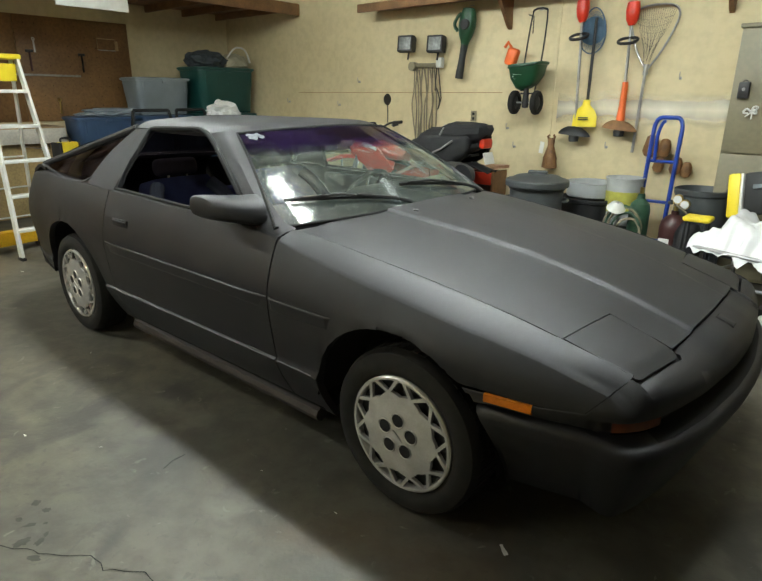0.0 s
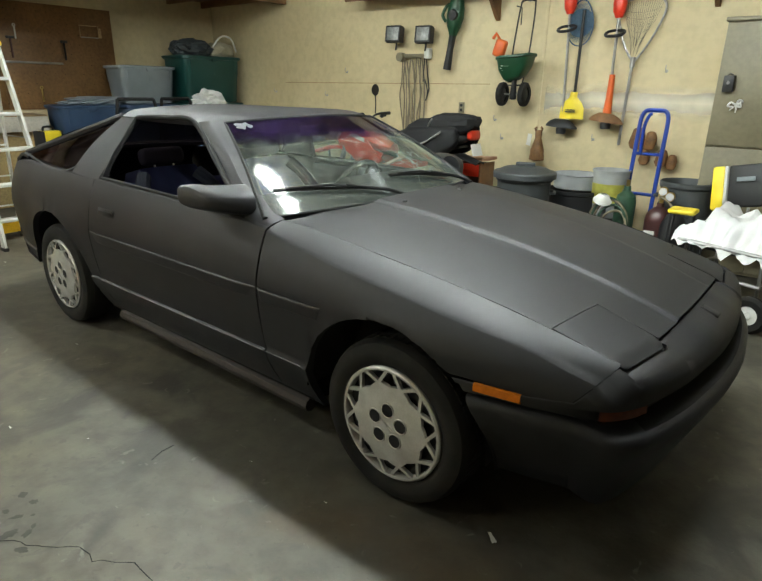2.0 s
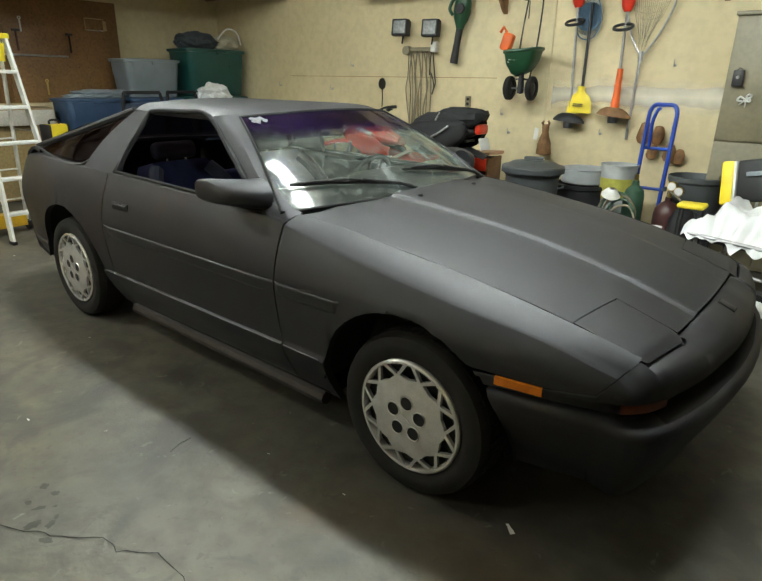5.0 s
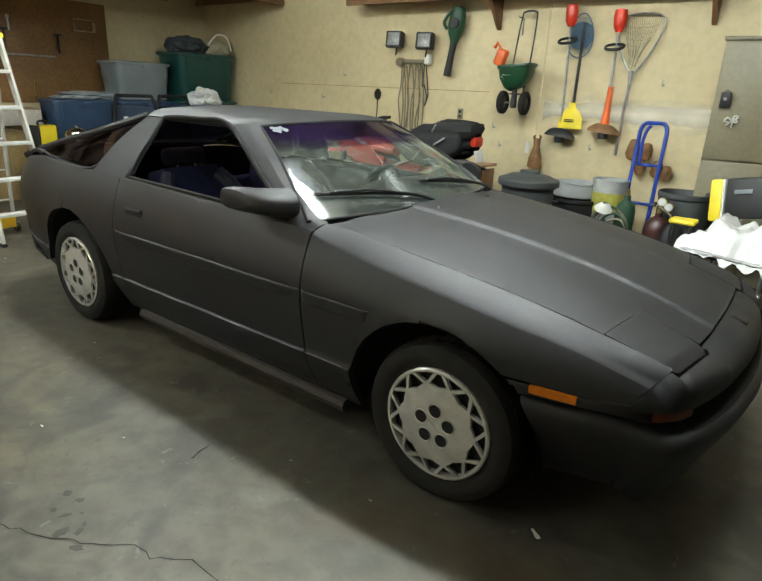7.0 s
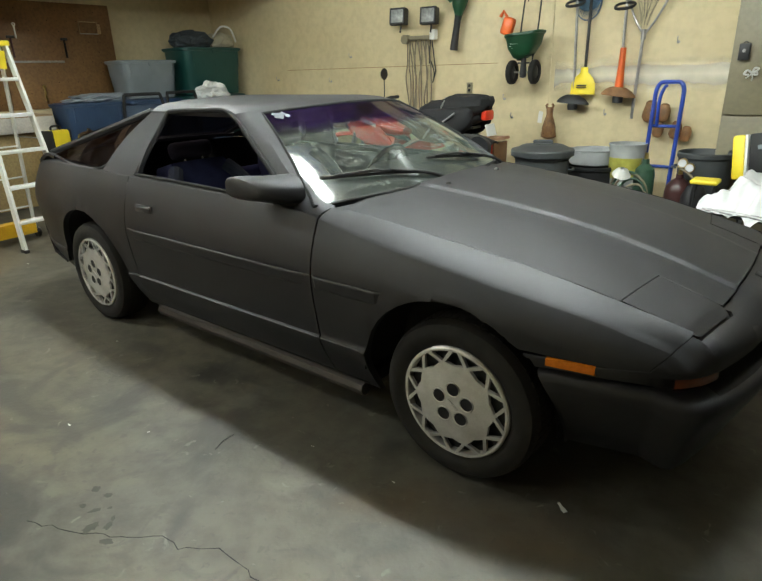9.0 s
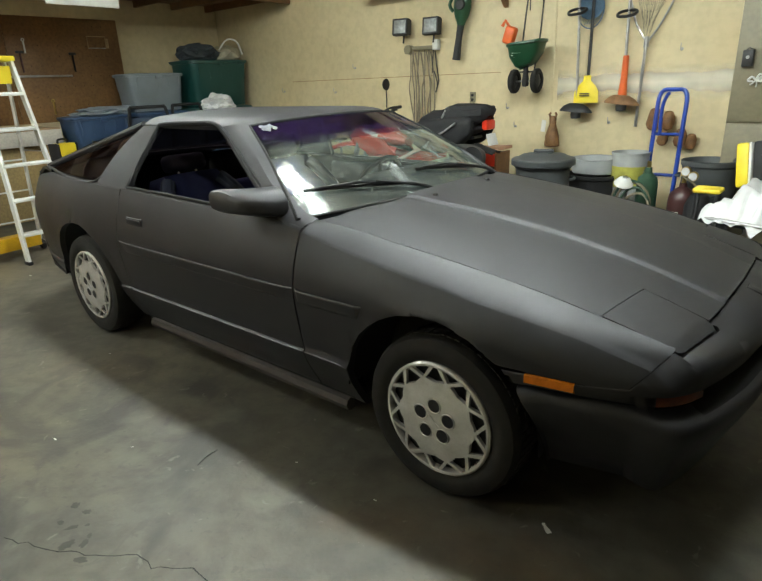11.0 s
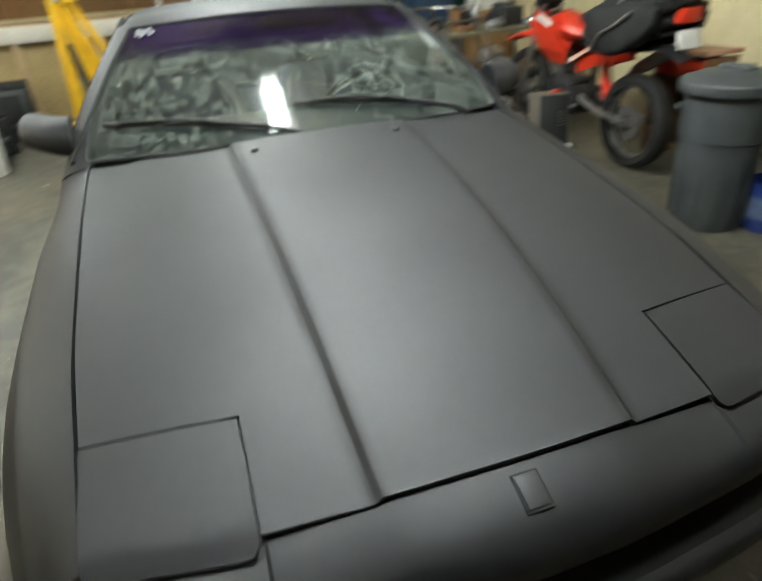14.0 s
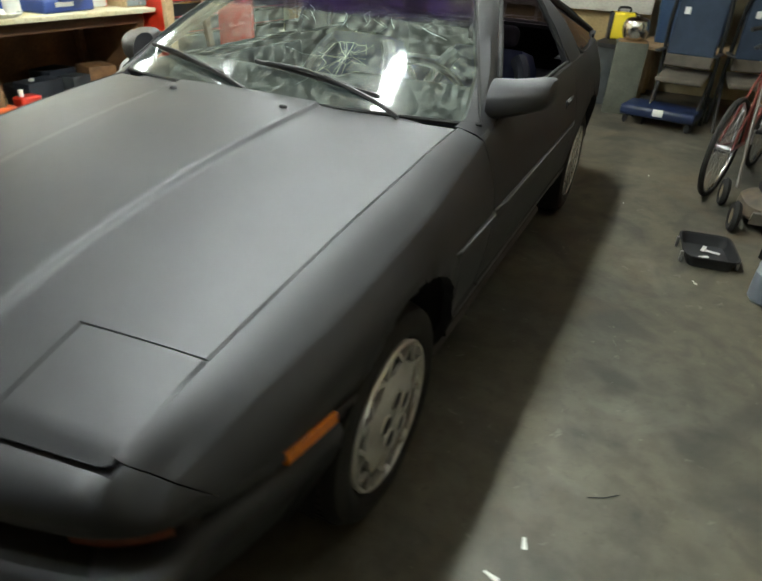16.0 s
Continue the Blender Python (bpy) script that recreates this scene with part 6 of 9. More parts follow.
    for x, w, z, h in ((0.66, 0.06, 0.97, 0.03), (0.50, 0.11, 0.94, 0.06), (0.25, 0.14, 0.95, 0.09), (0.0, 0.13, 0.98, 0.09), (-0.22, 0.10, 1.01, 0.06), (-0.30, 0.04, 1.02, 0.03)):
        rows.append([Vector((x, w * math.copysign(abs(math.cos(a)) ** 0.7, math.cos(a)), z + h * math.copysign(abs(math.sin(a)) ** 0.7, math.sin(a)))) for a in np.linspace(0, 2 * math.pi, 19)[:-1]])
    part("seat", skin(bm, rows, close=True, caps=True), BLACK, b)
    bm = B()
    rows = []
    rgm = random.Random(11)
    for x, w, z, h in ((0.42, 0.05, 1.00, 0.03), (0.36, 0.15, 1.01, 0.07), (0.24, 0.17, 1.03, 0.11), (0.12, 0.20, 1.05, 0.11), (0.0, 0.18, 1.08, 0.12), (-0.12, 0.19, 1.10, 0.10), (-0.24, 0.15, 1.12, 0.09), (-0.33, 0.12, 1.14, 0.055), (-0.37, 0.05, 1.15, 0.03)):
        rows.append([Vector((x, w * math.copysign(abs(math.cos(a)) ** 0.6, math.cos(a)) + rgm.uniform(-0.024, 0.024), z + h * math.copysign(abs(math.sin(a)) ** 0.6, math.sin(a)) + rgm.uniform(-0.024, 0.024))) for a in np.linspace(0, 2 * math.pi, 21)[:-1]])
    part("tail_bag", skin(bm, rows, close=True, caps=True), NYLON, b, "black nylon bag strapped on the seat", angle=50)
    part("bag_strap", tube(B(), [(0.05, -0.20, 0.95), (0.05, -0.205, 1.1), (0.05, -0.12, 1.185), (0.05, 0.12, 1.185), (0.05, 0.205, 1.1)], 0.009, 6), STEEL, b)
    part("tail_lamp", box(B(), (-0.33, 0, 1.03), (0.06, 0.16, 0.09), 0.02), RED, b)
    part("instrument_pod", box(B(), (1.17, 0, 1.07), (0.09, 0.22, 0.13), 0.03, turn(0, -25, 0)), BLACK, b)
    part("bar_bag", box(B(), (1.10, 0, 1.14), (0.10, 0.13, 0.07), 0.025, turn(0, 15, 0)), NYLON, b)
    part("number_plate", box(B(), (-0.37, 0.0, 0.90), (0.008, 0.17, 0.11), 0.003, turn(0, 18, 0)), PAPER, b)
    part("rear_mudguard", skin(B(), [[Vector((x, w * s, z - 0.03 * s * s)) for s in np.linspace(-1, 1, 7)] for x, w, z in ((0.3, 0.10, 0.80), (0.0, 0.09, 0.83), (-0.22, 0.085, 0.86), (-0.42, 0.075, 0.80))]), BLACK, b, solid=0.008)
    part("front_mudguard", skin(B(), [[Vector((x, w * s, z - 0.035 * s * s)) for s in np.linspace(-1, 1, 7)] for x, w, z in ((1.10, 0.08, 0.80), (1.30, 0.085, 0.83), (1.52, 0.08, 0.81), (1.78, 0.05, 0.74))]), RED, b, "red front mudguard", solid=0.008)
    part("number_board", skin(B(), [[Vector((1.25 - 0.02 * abs(s), 0.06 * s, 1.00)) for s in np.linspace(-1, 1, 5)], [Vector((1.32 - 0.05 * abs(s), 0.09 * s, 0.90)) for s in np.linspace(-1, 1, 5)], [Vector((1.32 - 0.04 * abs(s), 0.06 * s, 0.80)) for s in np.linspace(-1, 1, 5)]]), RED, b, solid=0.02)
    part("headlamp", lathe(B(), [(0.0, 0.03), (0.06, 0.028), (0.075, 0.0), (0.05, -0.06)], 20, "x", (1.35, 0, 0.90)), CHROME, b)
    part("handlebar", tube(B(), smooth_path([(1.02, -0.42, 1.17), (1.05, -0.25, 1.16), (1.10, -0.10, 1.08), (1.10, 0.10, 1.08), (1.05, 0.25, 1.16), (1.02, 0.42, 1.17)], 5), 0.012, 8), BLACK, b)
    for sy in (-1, 1):
        part("grip", tube(B(), [(1.035, sy * 0.30, 1.165), (1.02, sy * 0.43, 1.17)], 0.018, 8), BLACK, b)
        part("lever", tube(B(), [(1.07, sy * 0.26, 1.16), (1.10, sy * 0.40, 1.15)], 0.006, 6), STEEL, b)
    part("mirror_stalk", tube(B(), smooth_path([(1.05, -0.22, 1.17), (1.03, -0.20, 1.28), (0.97, -0.12, 1.38)], 4), 0.006, 6), BLACK, b)
    part("mirror_head", lathe(B(), [(0.0, 0.012), (0.05, 0.008), (0.058, -0.004), (0.0, -0.014)], 20, "x", (0.93, -0.07, 1.41)), BLACK, b)
    part("side_stand", tube(B(), [(0.62, 0.16, 0.30), (0.66, 0.34, 0.01)], 0.012, 8), STEEL, b)
    part("cables", tube(B(), smooth_path([(1.10, 0.12, 1.10), (1.28, 0.08, 1.02), (1.22, 0.05, 0.85)], 4), 0.006, 5), BLACK, b)


motorcycle()
b = base("wooden_bench", "low reddish wooden bench behind the motorcycle wheel", "bench", pose(-2.06, 3.03, 0))
part("seat_board", box(B(), (0, 0, 0.765), (0.50, 0.30, 0.03), 0.005, turn(0, -3, 0)), material("faded_red_wood", (0.42, 0.20, 0.11), 0.5, 0, 0.3, 8, second=(0.50, 0.30, 0.19)), b)
for sx in (-1, 1):
    part("end_board", box(B(), (sx * 0.22, 0, 0.371), (0.025, 0.27, 0.742), 0.003), WOOD, b)
part("back_board", box(B(), (0, 0.11, 0.40), (0.40, 0.02, 0.66), 0.003), material("dark_stained_wood", (0.05, 0.028, 0.016), 0.6, 0, 0.4, 8), b)
part("apron", box(B(), (0, -0.13, 0.67), (0.42, 0.02, 0.12), 0.003), RED, b)

# ---------------- white-sheeted cart by the locker ----------------
b = base("covered_cart", "small wheeled cart under a crumpled white plastic sheet", "cart", pose(0.57, 2.22, 0, 0, 0, -20))
bm = B()
rows = []
rg = random.Random(21)
for i, t in enumerate(np.linspace(0, 1, 25)):
    row = []
    for j, s in enumerate(np.linspace(-1, 1, 33)):
        edge = max(abs(s), abs(2 * t - 1))
        z = 0.66 - 0.20 * max(0, edge - 0.55) / 0.45 + 0.11 * noise.noise((s * 2.6, t * 4, 1.0)) + 0.04 * noise.noise((s * 6, t * 8, 4.0)) + 0.012 * noise.noise((s * 19, t * 24, 2.0))
        row.append(Vector((0.33 * s * (1 + 0.06 * noise.noise((t * 5, s * 2, 7))), -0.27 + 0.54 * t + 0.03 * noise.noise((s * 5, t * 3, 9)), z)))
    rows.append(row)
part("plastic_sheet", skin(bm, rows), SHEET, b, "crumpled white plastic sheet", solid=0.003, angle=60)
for sx in (-1, 1):
    for sy in (-1, 1):
        part("leg", tube(B(), [(sx * 0.25, sy * 0.2, 0.50), (sx * 0.27, sy * 0.22, 0.09)], 0.012, 8), STEEL, b)
    part("side_rail", tube(B(), [(sx * 0.26, -0.22, 0.30), (sx * 0.26, 0.22, 0.30)], 0.011, 8), STEEL, b)
for z in (0.30, 0.49):
    part("cross_rail", tube(B(), [(-0.29, -0.25, z), (0.29, -0.25, z)], 0.013, 8), LEMON if z > 0.5 else STEEL, b)
part("deck", box(B(), (0, 0, 0.46), (0.5, 0.40, 0.03), 0.006), BLACK, b)
for sx in (-1, 1):
    w = base("wheel", "", "")
    w.parent = b
    part("tyre", lathe(B(), [(0.06, -0.025), (0.10, -0.03), (0.12, -0.012), (0.12, 0.012), (0.10, 0.03), (0.06, 0.025)], 26, "y", (sx * 0.27, -0.26, 0.12)), RUBBER, w)
    part("hubcap", lathe(B(), [(0.0, -0.035), (0.02, -0.035), (0.03, -0.026), (0.06, -0.022), (0.065, -0.01)], 22, "y", (sx * 0.27, -0.26, 0.12)), WHITE, w)
b = base("camp_chair", "yellow and black folded camp chair standing by the cart", "chair", pose(0.56, 2.58, 0.0, 0, -11, -15))
part("yellow_panel", box(B(), (-0.12, 0, 0.81), (0.09, 0.04, 0.32), 0.02, turn(-10, 0, 0)), LEMON, b)
part("white_stripe", box(B(), (-0.065, 0.0, 0.81), (0.02, 0.042, 0.31), 0.004, turn(-10, 0, 0)), WHITE, b)
part("black_panel", box(B(), (0.09, 0, 0.82), (0.28, 0.04, 0.30), 0.02, turn(-10, 0, 0)), BLACK, b)
part("label_bar", box(B(), (0.08, -0.03, 0.87), (0.12, 0.006, 0.03), 0.001, turn(-10, 0, 0)), TOTEGREY, b)
for sx in (-0.17, 0.20):
    part("leg", tube(B(), [(sx, 0.03, 0.78), (sx, 0.12, 0.01)], 0.011, 8), BLACK, b)
b = base("stool", "small stool with a yellow padded top", "stool", pose(0.155, 2.36, 0))
part("pad", box(B(), (0, 0, 0.63), (0.18, 0.16, 0.035), 0.015, None, 3), LEMON, b)
for sx in (-1, 1):
    for sy in (-1, 1):
        part("leg", tube(B(), [(sx * 0.065, sy * 0.06, 0.615), (sx * 0.085, sy * 0.08, 0.0)], 0.009, 8), BLACK, b)
b = base("spray_bottle", "small black bottle standing on the grey bin", "bottle", pose(0.05, 2.62, 0.0))
part("body", lathe(B(), [(0.0, 0.0), (0.09, 0.0), (0.095, 0.02), (0.095, 0.46), (0.06, 0.54), (0.03, 0.56), (0.03, 0.60), (0, 0.60)], 22), BLACK, b)


# ---------------- aisle beside the car ----------------
b = base("drain_tray", "black plastic drain tray with bits of paper in it", "tray", pose(-2.29, 1.70, 0, 0, 0, 98) @ Matrix.Diagonal((0.82, 0.82, 0.85, 1)))
bm = B()
rows = []
for w, d, z in ((0.13, 0.18, 0.012), (0.135, 0.185, 0.012), (0.16, 0.21, 0.085), (0.17, 0.22, 0.085), (0.17, 0.22, 0.078), (0.155, 0.205, 0.078), (0.135, 0.185, 0.004), (0.1, 0.1, 0.004)):
    rows.append([Vector((w * math.copysign(abs(math.cos(a)) ** 0.3, math.cos(a)), d * math.copysign(abs(math.sin(a)) ** 0.3, math.sin(a)), z)) for a in np.linspace(0, 2 * math.pi, 33)[:-1]])
skin(bm, rows, close=True)
bm.faces.new([bm.verts.new((0.13 * math.copysign(abs(math.cos(a)) ** 0.3, math.cos(a)), 0.18 * math.copysign(abs(math.sin(a)) ** 0.3, math.sin(a)), 0.012)) for a in np.linspace(0, 2 * math.pi, 33)[:-1]])
part("pan", bm, BLACK, b)
for k, (x, y) in enumerate(((-0.17, -0.12), (-0.17, 0.12), (0.17, -0.12), (0.17, 0.12))):
    part("foot", box(B(), (x, y, 0.035), (0.02, 0.03, 0.07), 0.004), STEEL, b)
for x, y, a in ((-0.03, -0.05, 30), (0.05, 0.06, -20), (0.0, 0.10, 70)):
    part("scrap", box(B(), (x, y, 0.02), (0.09, 0.025, 0.006), 0.001, turn(0, 0, a)), PAPER, b)
b = base("plastic_jug", "translucent plastic jug half full, standing on the floor", "jug", pose(-1.91, 1.955, 0, 0, 0, 20) @ Matrix.Diagonal((0.80, 0.80, 0.95, 1)))
JUG = material("cloudy_plastic", (0.37, 0.40, 0.43), 0.35, 0, 0.15, 9)
bm = B()
rows = []
for r, z in ((0.0, 0.002), (0.07, 0.002), (0.078, 0.012), (0.08, 0.10), (0.08, 0.19), (0.07, 0.235), (0.045, 0.265), (0.026, 0.278), (0.024, 0.30), (0.0, 0.30)):
    rows.append([Vector((r * math.copysign(abs(math.cos(a)) ** 0.75, math.cos(a)), r * math.copysign(abs(math.sin(a)) ** 0.75, math.sin(a)), z)) for a in np.linspace(0, 2 * math.pi, 29)[:-1]])
part("body", skin(bm, rows, close=True), JUG, b)
rows = [[Vector((r * math.copysign(abs(math.cos(a)) ** 0.75, math.cos(a)), r * math.copysign(abs(math.sin(a)) ** 0.75, math.sin(a)), z)) for a in np.linspace(0, 2 * math.pi, 29)[:-1]] for r, z in ((0.0815, 0.016), (0.0825, 0.09), (0.0825, 0.155))]
part("fluid", skin(B(), rows, close=True), material("grey_fluid", (0.15, 0.17, 0.20), 0.3), b, "darker grey fluid showing through")
part("cap", lathe(B(), [(0.0, 0.327), (0.022, 0.326), (0.025, 0.32), (0.025, 0.298), (0.0, 0.298)], 20), WHITE, b)
part("handle", tube(B(), smooth_path([(0.03, 0, 0.27), (0.075, 0, 0.26), (0.085, 0, 0.21), (0.07, 0, 0.16)], 5), 0.012, 8), JUG, b)
SCRAPS = [(-1.93, 1.655, 30, 0.09), (-0.026, 1.268, 15, 0.08), (0.111, 1.215, 75, 0.085), (0.40, -0.74, -40, 0.10), (-1.54, -1.53, 0, 0.045), (-4.3, -0.6, 10, 0.07), (-2.9, 1.2, 0, 0.04), (-2.2, -0.95, 20, 0.03), (-1.2, -1.35, 60, 0.025), (-0.7, 1.9, 0, 0.03),
          (-3.6, 1.3, 10, 0.07), (-3.9, -1.6, 60, 0.10), (-3.4, -2.0, 30, 0.14), (-0.9, 2.1, 80, 0.03), (-0.55, -1.0, 20, 0.025), (-0.15, -0.98, 0, 0.03)]
for x, y, a, s in SCRAPS:
    bm = B()
    s *= 0.5
    rows = [[Vector((s * u, s * 0.28 * v * (1 + 0.3 * math.sin(5 * u)), 0.003 + 0.06 * s * u * u + 0.05 * s * v * u)) for v in (-0.5, 0, 0.5)] for u in (-0.5, -0.2, 0.15, 0.5)]
    thing("paper_scrap", skin(bm, rows), PAPER, "small torn scrap of white paper on the concrete", "litter", pose(x, y, 0.001, 0, 0, a), "floor scraps")
thing("twig", tube(B(), [(-0.05, 0, 0.003), (0, 0.004, 0.003), (0.05, -0.003, 0.003)], 0.0018, 5), BLACK, "thin dark twig lying on the concrete", "litter", pose(-0.30, 1.44, 0, 0, 0, -55))
thing("twig", tube(B(), [(-0.06, 0, 0.003), (0, 0.007, 0.003), (0.055, -0.006, 0.003)], 0.0016, 5), BLACK, "thin dark twig lying on the concrete", "litter", pose(-0.875, -1.195, 0, 0, 0, 105))


# cracks and spills in the slab
OIL = material("oil_stain", (0.040, 0.036, 0.026), 0.5, 0, 0.4, 14)


def stain(x, y, r, mat, seed, stretch=1.0, rot=0):
    rgs = random.Random(seed)
    bm = B()
    cen = bm.verts.new((0, 0, 0))
    rim = [bm.verts.new((r * stretch * math.cos(a) * (1 + rgs.uniform(-0.3, 0.25)), r * math.sin(a) * (1 + rgs.uniform(-0.3, 0.25)), 0)) for a in np.linspace(0, 2 * math.pi, 19)[:-1]]
    for k in range(18):
        bm.faces.new((cen, rim[k], rim[(k + 1) % 18]))
    thing("oil_stain", bm, mat, "dark fluid stain soaked into the concrete", "stain", pose(x, y, 0.0025, 0, 0, rot), "floor stains", smooth=False)


for k, (x, y, r, st) in enumerate(((-1.02, -1.67, 0.022, 1.2), (-0.95, -1.66, 0.018, 1.6), (-0.91, -1.73, 0.016, 2.2), (-0.84, -1.78, 0.026, 1.6), (-0.80, -1.74, 0.02, 1.4), (-0.82, -1.71, 0.012, 1.5), (-0.97, -1.745, 0.014, 1.5), (-0.735, -1.78, 0.020, 1.7), (-0.88, -1.69, 0.010, 1.3))):
    stain(x, y, r * 0.68, OIL, k + 30, st, 30 * k)


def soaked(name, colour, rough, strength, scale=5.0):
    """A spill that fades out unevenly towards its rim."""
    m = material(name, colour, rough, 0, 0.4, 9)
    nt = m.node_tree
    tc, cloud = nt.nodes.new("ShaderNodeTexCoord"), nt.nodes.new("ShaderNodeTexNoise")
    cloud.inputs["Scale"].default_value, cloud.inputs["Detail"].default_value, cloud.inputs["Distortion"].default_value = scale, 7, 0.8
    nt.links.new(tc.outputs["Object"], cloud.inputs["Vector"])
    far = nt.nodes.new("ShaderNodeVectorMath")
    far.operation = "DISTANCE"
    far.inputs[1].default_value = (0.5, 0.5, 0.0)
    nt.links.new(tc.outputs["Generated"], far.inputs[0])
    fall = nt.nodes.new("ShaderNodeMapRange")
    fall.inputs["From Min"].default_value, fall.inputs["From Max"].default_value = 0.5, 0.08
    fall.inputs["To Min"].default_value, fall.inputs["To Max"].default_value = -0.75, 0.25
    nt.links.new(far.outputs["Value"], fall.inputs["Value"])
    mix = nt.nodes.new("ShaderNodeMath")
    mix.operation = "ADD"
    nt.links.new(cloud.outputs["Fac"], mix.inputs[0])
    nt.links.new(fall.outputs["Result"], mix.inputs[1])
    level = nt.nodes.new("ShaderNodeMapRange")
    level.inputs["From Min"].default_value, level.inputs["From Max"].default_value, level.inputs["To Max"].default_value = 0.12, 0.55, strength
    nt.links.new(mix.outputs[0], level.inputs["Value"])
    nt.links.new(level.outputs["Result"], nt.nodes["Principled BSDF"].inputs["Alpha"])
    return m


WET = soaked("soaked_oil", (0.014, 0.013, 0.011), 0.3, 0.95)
RUSTY = soaked("rust_stain", (0.10, 0.050, 0.020), 0.55, 0.7, 8)
OCHRE = soaked("ochre_dirt", (0.21, 0.135, 0.052), 0.8, 0.85, 3.0)
WORN = soaked("pale_worn_concrete", (0.30, 0.25, 0.18), 0.6, 0.55, 14)
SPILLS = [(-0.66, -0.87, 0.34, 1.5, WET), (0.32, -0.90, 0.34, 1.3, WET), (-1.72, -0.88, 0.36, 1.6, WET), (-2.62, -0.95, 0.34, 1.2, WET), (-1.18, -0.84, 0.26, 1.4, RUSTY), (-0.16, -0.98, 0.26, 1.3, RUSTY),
          (-0.44, -1.46, 0.24, 1.0, WORN), (-1.3, -1.9, 0.34, 1.5, WORN), (-1.72, 1.26, 0.20, 1.2, WORN), (-1.0, 1.6, 0.30, 1.5, RUSTY), (-3.8, 1.05, 0.45, 1.2, RUSTY), (-2.7, 1.35, 0.30, 1.5, WET), (-0.13, 1.25, 0.12, 1.4, WET), (0.6, 1.5, 0.34, 1.2, WORN),
          (-0.5, 1.70, 0.95, 1.7, OCHRE), (-1.9, 1.45, 0.85, 1.7, OCHRE), (-3.4, 1.35, 0.85, 1.5, OCHRE), (-4.7, 1.2, 0.75, 1.3, OCHRE),
          (-3.4, -1.7, 0.40, 1.6, WET), (-2.9, -2.4, 0.36, 1.3, RUSTY)]
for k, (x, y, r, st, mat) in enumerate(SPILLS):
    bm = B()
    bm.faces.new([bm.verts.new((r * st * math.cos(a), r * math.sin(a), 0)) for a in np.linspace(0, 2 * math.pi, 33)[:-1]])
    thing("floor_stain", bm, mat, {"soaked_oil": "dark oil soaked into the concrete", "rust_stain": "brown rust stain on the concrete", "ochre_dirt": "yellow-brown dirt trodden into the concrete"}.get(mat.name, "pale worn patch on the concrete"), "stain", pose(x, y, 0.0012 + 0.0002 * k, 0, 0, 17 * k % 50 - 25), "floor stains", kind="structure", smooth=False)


def floor_crack(pts, w, seed):
    rgs = random.Random(seed)
    fine = []
    for a, c in zip(pts, pts[1:]):
        n = max(2, int((Vector(c) - Vector(a)).length / 0.03))
        for q in range(n):
            t = q / n
            fine.append((a[0] + (c[0] - a[0]) * t + rgs.uniform(-0.008, 0.008), a[1] + (c[1] - a[1]) * t + rgs.uniform(-0.008, 0.008)))
    bm = B()
    left = [bm.verts.new((x, y + w * rgs.uniform(0.3, 1), 0.0022)) for x, y in fine]
    right = [bm.verts.new((x + w * 0.4, y - w * rgs.uniform(0.3, 1), 0.0022)) for x, y in fine]
    for k in range(len(fine) - 1):
        bm.faces.new((left[k], right[k], right[k + 1], left[k + 1]))
    thing("floor_crack", bm, DARK, "thin dark crack across the concrete slab", "crack", smooth=False, group="floor cracks")


floor_crack([(-1.05, -1.9), (-0.86, -1.82), (-0.72, -1.74), (-0.61, -1.66), (-0.52, -1.65), (-0.41, -1.57), (-0.33, -1.58), (-0.24, -1.58), (-0.05, -1.62), (0.3, -1.7)], 0.0026, 3)


